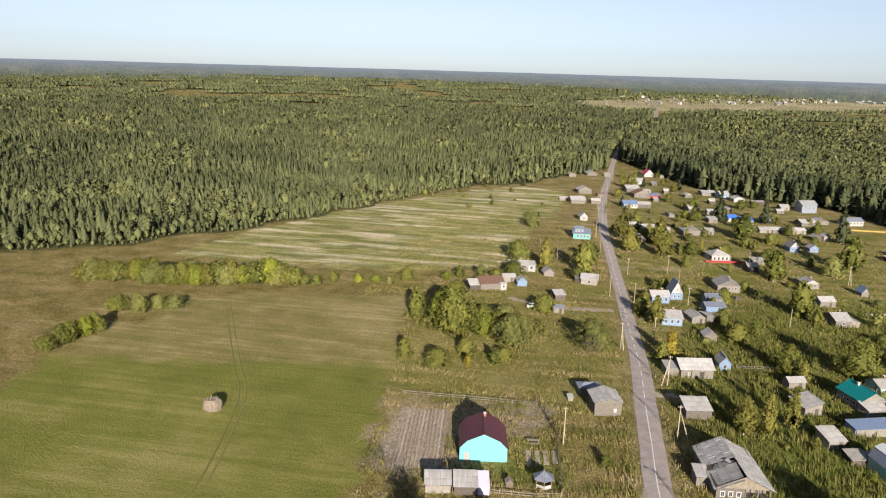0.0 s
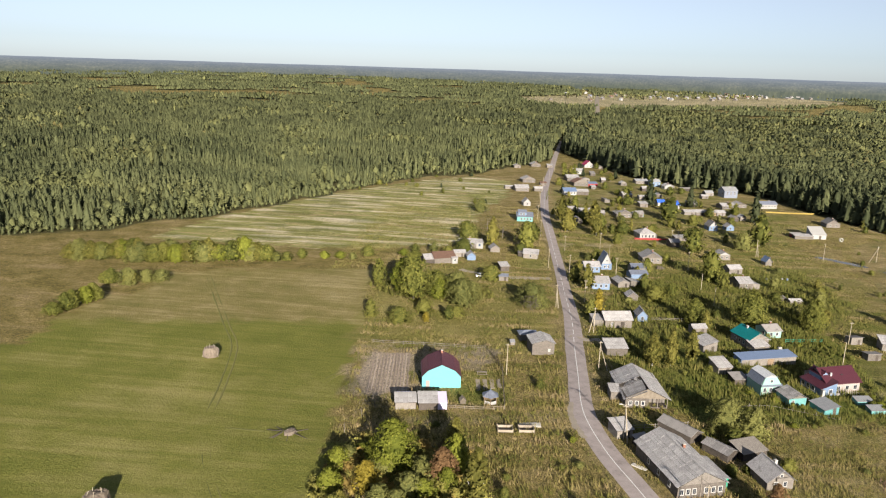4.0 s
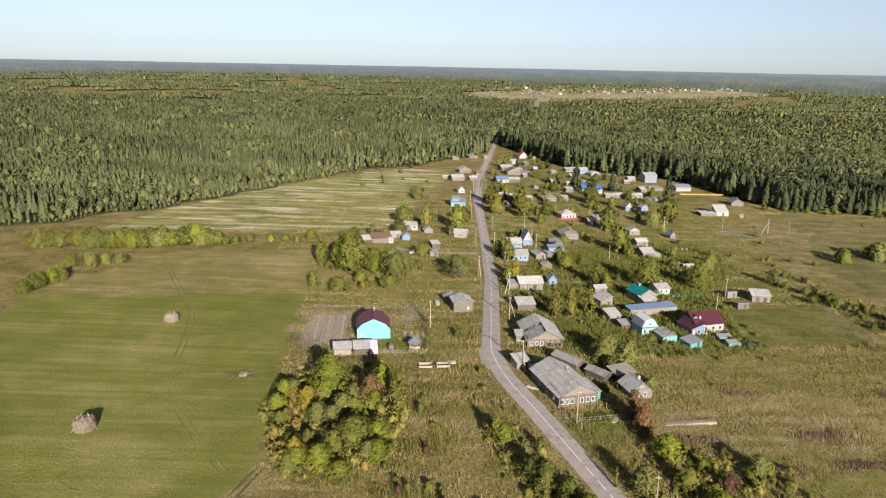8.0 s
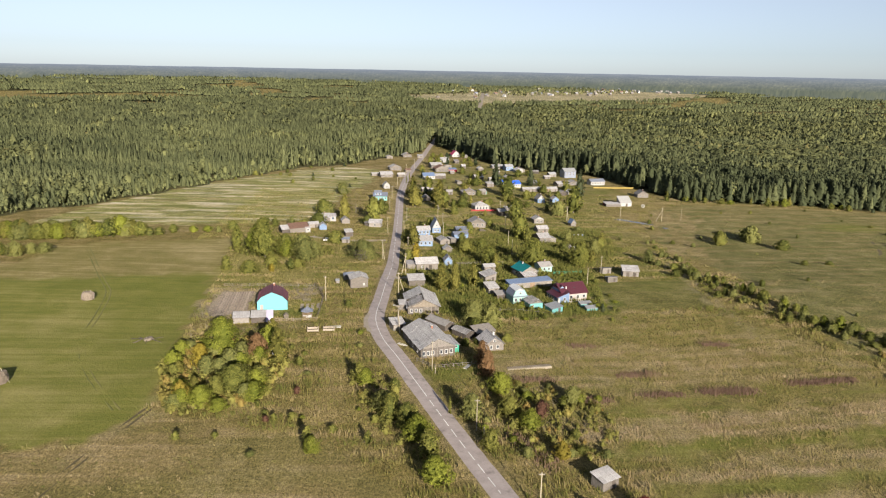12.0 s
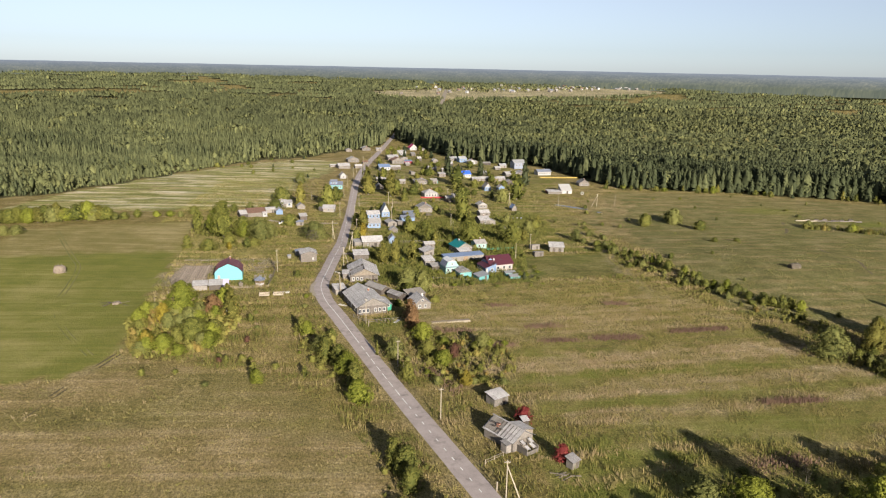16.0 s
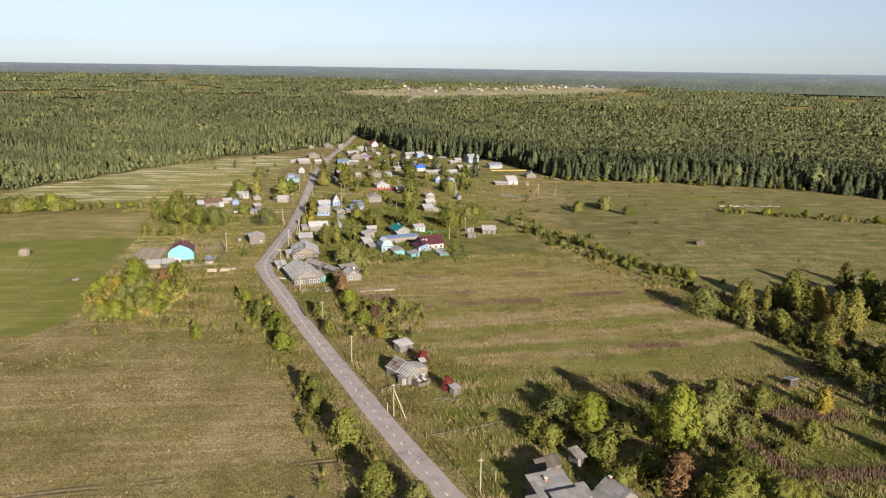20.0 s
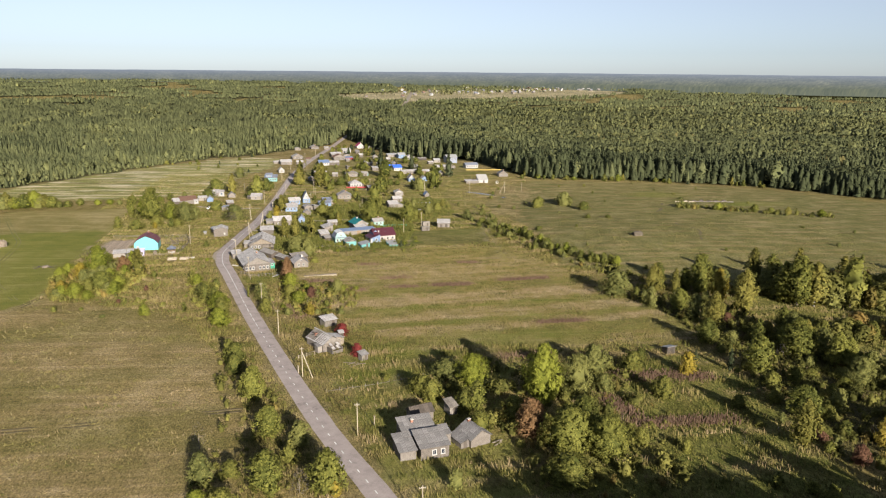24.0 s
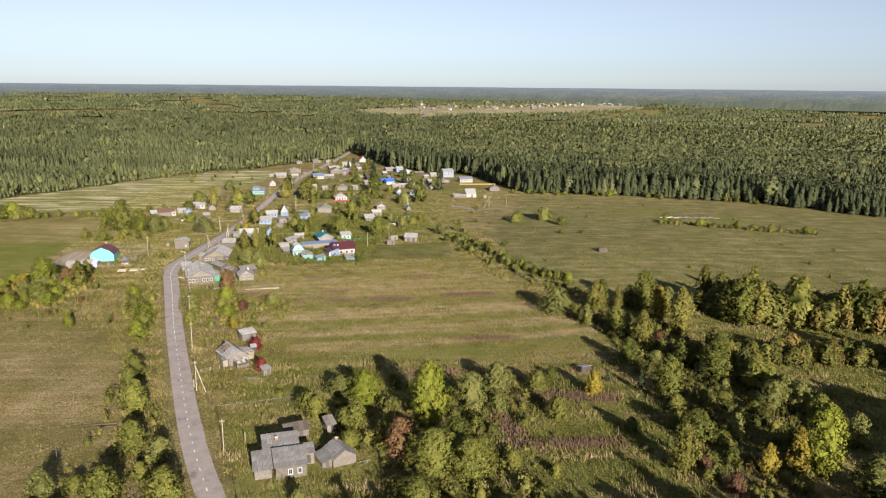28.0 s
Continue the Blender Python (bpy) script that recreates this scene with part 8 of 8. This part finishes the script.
tree("bush", 83.7, 34.3, 5.6, 5.2)
tree("bush", 80.7, 40.6, 4.3, 4.7)
tree("bush", 90.1, 28.3, 5.4, 5.0)
tree("bush", 91.6, 17.9, 5.1, 5.3)
tree("yellow", 149.3, 45.3, 6.2, 5.1)
tree("willow", 157.5, 117.2, 11.9, 12.4)
tree("birch", 172.0, 119.2, 10.9, 9.9)
tree("leafy", 171.8, 99.0, 7.7, 6.5)
tree("birch", 173.9, 79.6, 11.8, 8.5)
tree("gold", 188.6, 105.1, 13.3, 8.2)
tree("birch", 190.7, 92.5, 16.9, 9.9)
tree("leafy", 188.9, 118.9, 14.7, 8.6)
tree("leafy", 165.1, 66.5, 8.0, 6.8)
tree("leafy", 167.7, 44.7, 10.8, 7.3)
tree("spruce", 161.5, 46.7, 6.1, 2.1)
tree("bush", 165.5, 34.5, 4.8, 4.0)
tree("birch", 155.6, 6.8, 10.4, 8.0)
tree("leafy", 163.5, 19.2, 7.9, 7.8)
tree("leafy", 184.2, 54.0, 12.0, 9.0)
tree("willow", 173.0, 20.7, 6.1, 3.8)
tree("gold", 171.3, 4.5, 7.0, 5.9)
tree("gold", 176.3, 3.4, 10.9, 4.2)
tree("bright", 181.9, 3.9, 16.4, 8.5)
tree("willow", 186.6, -5.0, 16.4, 7.0)
tree("red", 161.8, -1.7, 4.4, 3.7)
tree("willow", 189.4, 35.9, 7.3, 8.4)
tree("leafy", 214.2, 100.3, 21.9, 9.1)
tree("birch", 219.8, 99.4, 18.6, 7.8)
tree("willow", 225.8, 99.3, 20.3, 9.3)
tree("leafy", 231.9, 98.0, 23.7, 10.1)
tree("willow", 239.2, 96.6, 21.6, 8.7)
tree("birch", 245.4, 95.6, 23.7, 8.8)
tree("leafy", 250.7, 93.5, 27.0, 8.9)
tree("birch", 255.4, 90.5, 24.2, 8.9)
tree("bush", 201.1, 67.7, 7.6, 4.9)
tree("bush", 205.4, 66.9, 7.3, 5.2)
tree("bush", 211.2, 66.7, 8.7, 5.0)
tree("bush", 215.4, 66.0, 7.7, 4.4)
tree("bush", 221.2, 65.8, 9.1, 5.3)
tree("bush", 227.0, 65.7, 9.3, 5.1)
tree("bush", 231.8, 64.9, 8.6, 4.7)
tree("bush", 236.2, 64.4, 9.9, 5.2)
tree("leafy", 192.0, 37.0, 8.0, 5.3)
tree("willow", 195.2, 32.2, 5.7, 4.7)
tree("bush", 182.1, 14.8, 5.1, 3.8)
tree("spruce", 155.4, 53.5, 3.4, 1.5)
tree("spruce", 88.9, 198.1, 3.4, 3.0)
tree("bush", 5.7, 199.2, 2.8, 2.6)
tree("willow", 201.1, 325.9, 10.8, 13.4)
tree("bush", 181.8, 319.1, 5.9, 5.9)
tree("bush", 207.8, 307.0, 5.6, 7.1)
tree("bush", 203.6, 334.3, 16.5, 15.4)
tree("bush", 185.1, 326.9, 6.4, 7.4)
tree("bush", 102.8, 277.1, 7.6, 7.1)
tree("leafy", 97.8, 266.4, 11.5, 8.1)
tree("redd", 63.6, 80.4, 3.9, 3.6)
tree("redd", 67.5, 63.6, 3.9, 3.6)
tree("orange", 43.4, 148.7, 7.1, 4.0)
tree("orange", 43.7, 141.4, 7.3, 4.6)
tree("willow", 45.1, 182.1, 8.4, 9.3)
tree("willow", 49.5, 178.6, 8.3, 6.2)
tree("bright", 45.7, 131.3, 5.6, 6.4)
tree("bush", 46.3, 120.3, 4.6, 5.6)
tree("red", 53.3, 119.1, 4.0, 3.5)
tree("willow", 61.9, 126.0, 4.6, 5.4)
tree("bright", 49.6, 112.9, 4.4, 5.4)
tree("gold", 53.7, 100.0, 4.2, 5.1)
tree("willow", 37.5, 117.6, 6.5, 4.9)
tree("bush", 33.0, 120.1, 4.6, 4.9)
tree("bush", 40.1, 104.0, 4.9, 5.1)
tree("leafy", 92.6, 27.6, 7.8, 3.9)
tree("bush", 81.8, 37.6, 5.1, 5.9)
tree("willow", 88.2, 47.4, 5.4, 7.5)
tree("bush", 40.4, 163.2, 2.2, 3.4)
tree("bush", 43.8, 164.2, 1.8, 3.0)
tree("bush", 52.6, 167.0, 2.6, 3.8)
tree("leafy", 44.6, 175.4, 4.4, 4.6)
tr = random.Random(12)
for (ax, ay), (bx, by), k, hh in (((-169, 294), (-137, 298), 12, 7.5), ((-137, 298), (-95, 310), 18, 8), ((-95, 311), (-60, 322), 6, 4), ((-138, 262), (-122, 271), 6, 5), ((-138, 227), (-130, 249), 8, 5), ((273, 313), (345, 272), 7, 4.4), ((150, 224), (154, 186), 9, 3.6), ((154, 186), (172, 152), 12, 4), ((134, 272), (146, 232), 8, 3), ((-60, 330), (-20, 345), 5, 4)):
    for i in range(k):
        f = (i + tr.uniform(0, 0.8)) / k
        tree(tr.choice(("leafy", "bright", "leafy", "willow", "birch" if hh > 4 else "bush")), ax + (bx - ax) * f + tr.uniform(-2, 2), ay + (by - ay) * f + tr.uniform(-2.5, 2.5), hh * tr.uniform(0.8, 1.3), hh * tr.uniform(0.9, 1.3), "bushes in a hedge line")
k = 0
while k < 44:
    px, py = tr.uniform(155, 215), tr.uniform(-25, 136)
    if inside(np.array(px), np.array(py), GULLY):
        k += 1
        low = tr.random() < 0.7 or (py < 60 and px < 178)
        tree(tr.choice(("bush", "willow", "bush", "bare", "red", "leafy") if low else ("leafy", "birch", "willow", "leafy")), px, py, *((tr.uniform(1.8, 4.2), tr.uniform(2.5, 4.6)) if low else (tr.uniform(7, 11), tr.uniform(3.6, 5.2))), "trees and shrubs along the gully")
for i in range(15):
    f = i / 14
    px, py = float(np.interp(f, (0, 0.35, 0.7, 1), (193, 190, 194, 196))) + tr.uniform(-1.2, 1.2), 74 - 58 * f + tr.uniform(-1.5, 1.5)
    tree(tr.choice(("leafy", "birch", "willow", "leafy")), px, py, tr.uniform(6, 9.5), tr.uniform(4.2, 5.6), "trees and shrubs along the gully")
for i in range(13):
    f = i / 12
    tree(tr.choice(("leafy", "birch", "willow", "leafy")), 176 + 40 * f + tr.uniform(-2, 2), 122 - 10 * f + tr.uniform(-6, 3), tr.uniform(7, 11), tr.uniform(4.5, 6.5), "trees and shrubs along the gully")
for i in range(74):
    py = tr.uniform(158, 335)
    px = float(np.interp(py, (161, 198, 233, 317, 338), (163, 148, 141, 142, 136))) + tr.gauss(0, 3.6)
    tree(tr.choice(("bush", "willow", "bare", "bush", "bare", "willow")), px, py, tr.uniform(1.4, 3.4), tr.uniform(1.8, 4), "brushwood along the field edge")
for i in range(20):
    px, py = tr.uniform(42, 65), tr.uniform(99, 135)
    if to_line(np.array(px), np.array(py), ROAD) > 8:
        tree(tr.choice(("willow", "bright", "bush", "bare", "bush", "bare", "bright")), px, py, tr.uniform(1.2, 2.8), tr.uniform(2.0, 4.0), "shrubs between the road and the field")
COPSE = [(-36, 152), (-33, 165), (-12, 163), (-7, 150), (-10, 128), (-28, 122), (-33, 140)]
k = 0
while k < 17:
    px, py = tr.uniform(-40, -5), tr.uniform(122, 182)
    if inside(np.array(px), np.array(py), COPSE):
        k += 1
        tree(tr.choice(("willow", "bright", "birch", "willow", "bright")), px, py, tr.uniform(3.2, 5.2), tr.uniform(4.5, 6.5), "copse below the turquoise house")
for px, py, hh, ww, kk in ((-37.5, 277, 13.5, 11, "bright"), (-47, 283, 11, 5, "leafy"), (-24.5, 272, 8, 5, "bright"), (-19, 279, 9, 8, "willow"), (-14, 275, 7, 7, "willow"), (6.5, 268, 5, 7, "bare"), (9, 271, 5.5, 7, "willow")):
    tree(kk, px, py, hh, ww, "trees below the old farmstead")
for i in range(26):
    tree(tr.choice(("leafy", "birch", "willow")), tr.uniform(208, 300), tr.uniform(102, 132), tr.uniform(10, 15), tr.uniform(5, 8), "trees beyond the ditch")
for i in range(34):
    px, py = tr.uniform(-150, 0), tr.uniform(480, 640)
    if not inside(np.array(px), np.array(py), LEFT_EDGE) and abs(px - 25) > 15:
        tree(tr.choice(("bush", "bush", "spruce", "birch")), px, py, tr.uniform(2, 4), tr.uniform(2, 4), "young trees on the old field")
for i in range(70):
    f = tr.uniform(0, 1)
    px, py = 206 + 230 * f + tr.uniform(-8, 8), 492 - 60 * f - 95 * max(0, f - 0.6) + tr.uniform(-34, -6)
    if not forest_at(np.array(px), np.array(py)):
        tree(tr.choice(("birch", "leafy", "bush", "bright", "spruce")), px, py, tr.uniform(3, 7), tr.uniform(2.5, 4.5), "young trees before the eastern forest")
for i in range(34):
    px, py = tr.uniform(150, 330), tr.uniform(150, 430)
    if inside(np.array(px), np.array(py), PASTURE):
        tree(tr.choice(("bush", "bush", "willow")), px, py, tr.uniform(1, 2.6), tr.uniform(1.5, 3.4), "low bushes on the pasture")
for i in range(60):
    px, py = tr.uniform(40, 150), tr.uniform(420, 740)
    if forest_at(np.array(px), np.array(py)) or to_line(np.array(px), np.array(py), ROAD) < 7:
        continue
    tree(tr.choice(("bush", "leafy", "birch", "leafy", "spruce")), px, py, tr.uniform(4, 9), tr.uniform(3.5, 6.5), "trees among the northern yards")
for i in range(70):
    px, py = tr.uniform(26, 135), tr.uniform(240, 560)
    tree(tr.choice(("bush", "bush", "leafy", "birch", "willow")), px, py, tr.uniform(2, 7), tr.uniform(2.5, 5), "garden trees and bushes")
for i in range(60):
    px, py = tr.uniform(-25, 70), tr.uniform(100, 180)
    if to_line(np.array(px), np.array(py), ROAD) > 5 and not (20 < px < 56 and py > 142):
        tree(tr.choice(("bush", "bush", "willow", "bright", "bush", "bare")), px, py, tr.uniform(0.8, 1.9), tr.uniform(1.2, 2.6), "low weeds and saplings beside the road")
for i in range(46):
    px, py = tr.uniform(66, 165), tr.uniform(-30, 60)
    if to_line(np.array(px), np.array(py), ROAD) > 6 and not (70 < px < 97 and 2 < py < 34):
        tree(tr.choice(("bush", "willow", "leafy", "bush", "bare")), px, py, tr.uniform(1.0, 4.2), tr.uniform(1.5, 4.4), "thicket of shrubs and weeds")
for i in range(26):
    py = -36 + 46 * i / 25 + tr.uniform(-2, 2)
    tree(tr.choice(("leafy", "leafy", "birch", "willow", "leafy")), 206 + 0.45 * (py + 8) + tr.uniform(0, 16), py, tr.uniform(14, 17), tr.uniform(6.5, 9), "tall trees south of the thicket")


def scrub_leaves():
    """Leaves of the scrub: the tint's red is the shade and its blue the share of autumn colour."""
    m, n, l, b = start("scrub_leaves", 0.75)
    a = n.new("ShaderNodeAttribute")
    a.attribute_name = "tint"
    sep = n.new("ShaderNodeSeparateColor")
    l.new(a.outputs["Color"], sep.inputs[0])
    cols = []
    for dark, light in (((0.07, 0.074, 0.019), (0.265, 0.248, 0.066)), ((0.14, 0.09, 0.028), (0.34, 0.235, 0.075))):
        r = ramp(n, ((0.0, dark), (1.0, light)))
        l.new(sep.outputs[0], r.inputs[0])
        cols.append(r.outputs[0])
    c = mixc(n, l, sep.outputs[2], cols[0], cols[1])
    l.new(c, b.inputs["Base Color"])
    b.inputs["Specular IOR Level"].default_value = 0.1
    t = n.new("ShaderNodeBsdfTranslucent")
    l.new(c, t.inputs[0])
    s = n.new("ShaderNodeMixShader")
    s.inputs[0].default_value = 0.35
    l.new(b.outputs[0], s.inputs[1])
    l.new(t.outputs[0], s.inputs[2])
    l.new(s.outputs[0], n["Material Output"].inputs["Surface"])
    return m


SCRUB = scrub_leaves()
slender = ([], [broadleaf(150, i + 20, 4) for i in range(5)])
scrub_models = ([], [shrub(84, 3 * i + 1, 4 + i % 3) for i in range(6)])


def thicket(name, poly, count, low, high, label, wide=2.4, gold=0.06, seed=1, tone=0.45, models=None):
    """A dense mass of shrubs inside a polygon, as one mesh."""
    r = np.random.RandomState(seed)
    xs, ys = [p[0] for p in poly], [p[1] for p in poly]
    x, y = r.uniform(min(xs), max(xs), count * 4), r.uniform(min(ys), max(ys), count * 4)
    keep = np.where(inside(x, y, poly) & (to_line(x, y, ROAD) > 5.5) & (lumps(x, y, 9, seed) > 0.3))[0][:count]
    x, y = x[keep], y[keep]
    n = len(x)
    h = low + (high - low) * r.uniform(0, 1, n) ** 1.5 * (0.4 + 0.9 * lumps(x, y, 14, seed + 3))
    g = (r.uniform(0, 1, n) < gold) * r.uniform(0.3, 0.9, n)
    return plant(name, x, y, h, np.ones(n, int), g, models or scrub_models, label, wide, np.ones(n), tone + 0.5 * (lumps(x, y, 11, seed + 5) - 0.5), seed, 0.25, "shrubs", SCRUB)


thicket("gully_scrub", GULLY, 700, 1.0, 3.6, "dense dark scrub filling the gully", seed=61, tone=0.3)
# olive-yellow scrub; full tone and gold share also put sunlight into its colour
thicket("copse_scrub", [(-39, 150), (-33, 168), (-10, 164), (-6, 148), (-9, 126), (-28, 118), (-35, 138)], 480, 1.4, 3.4, "dense olive-yellow undergrowth of the copse, tinted brighter", gold=0.4, seed=62, tone=1.0)
thicket("birch_row", [(206, 116), (214, 104), (236, 92), (262, 84), (290, 86), (290, 104), (240, 112), (222, 120)], 200, 8.0, 14.5, "dense row of slender birches on the meadow's edge", 1.0, 0.14, 63, 0.42, slender)
thicket("willow_row", [(197, 71), (199, 64), (226, 61), (246, 61), (246, 67), (222, 70)], 130, 3.0, 7.0, "thin row of tall willow bushes across the meadow", 1.2, 0.08, 64, 0.4, slender)
thicket("field_scrub", [(41, 136), (52, 137), (67, 128), (70, 112), (62, 100), (48, 98), (44, 112)], 330, 0.8, 2.4, "scrub of willow and rowan between the road and the field", gold=0.16, seed=65, tone=0.7)
thicket("grove_scrub", [(84, 50), (98, 52), (128, 54), (140, 48), (134, 20), (124, -8), (98, -10), (96, 16), (88, 36)], 420, 0.9, 3.6, "undergrowth of the grove beside the log house", gold=0.08, seed=66, tone=0.45)
thicket("verge_scrub", [(8, 142), (18, 142), (34, 100), (30, 94), (20, 108), (12, 128)], 110, 0.8, 3.0, "shrubs on the verge of the road", gold=0.06, seed=67, tone=0.75)
thicket("south_verge_scrub", [(30, 68), (40, 68), (52, 30), (66, -14), (36, -16), (40, 20)], 130, 0.8, 2.6, "shrubs on the verge south of the meadow track", gold=0.08, seed=68, tone=0.5)
thicket("ditch_scrub", [(138, 275), (148, 232), (152, 190), (170, 152), (178, 130), (164, 118), (160, 150), (144, 188), (136, 232)], 260, 0.7, 2.6, "low scrub along the field ditch", gold=0.05, seed=69, tone=0.5)
thicket("pasture_hedge", [(268, 312), (276, 318), (310, 298), (350, 276), (346, 268), (306, 288)], 170, 1.4, 4.4, "dense low hedge of willow scrub on the pasture", gold=0.04, seed=70, tone=0.35)
thicket("yard_scrub", [(-52, 282), (-44, 290), (-8, 292), (-6, 276), (-26, 268), (-40, 270)], 90, 1.2, 3.4, "scrub below the old farmstead", gold=0.06, seed=72, tone=0.5)
sw = np.random.RandomState(8)
sx_ = np.concatenate([np.repeat(102 + 4.4 * np.arange(23), 2), sw.uniform(215, 290, 26), sw.uniform(226, 280, 18)]) + sw.uniform(-1.2, 1.2, 90)
sy_ = np.concatenate([np.tile((-40.0, -50.0), 23), sw.uniform(-75, -12, 26), sw.uniform(-12, 60, 18)]) + sw.uniform(-2.5, 2.5, 90)
plant("southern_wood", sx_, sy_, sw.uniform(13.5, 17.5, 90), np.ones(90, int), np.zeros(90), near_models, "belt of tall leafy trees south of the thicket", 1.35, np.ones(90), np.full(90, 0.5), 8)
for i in range(90):
    px, py = tr.uniform(44, 98), tr.uniform(186, 262)
    tree(tr.choice(("bush", "bush", "leafy", "bright")), px, py, tr.uniform(0.8, 1.8), tr.uniform(1.4, 3.2), "garden shrubs and weeds")
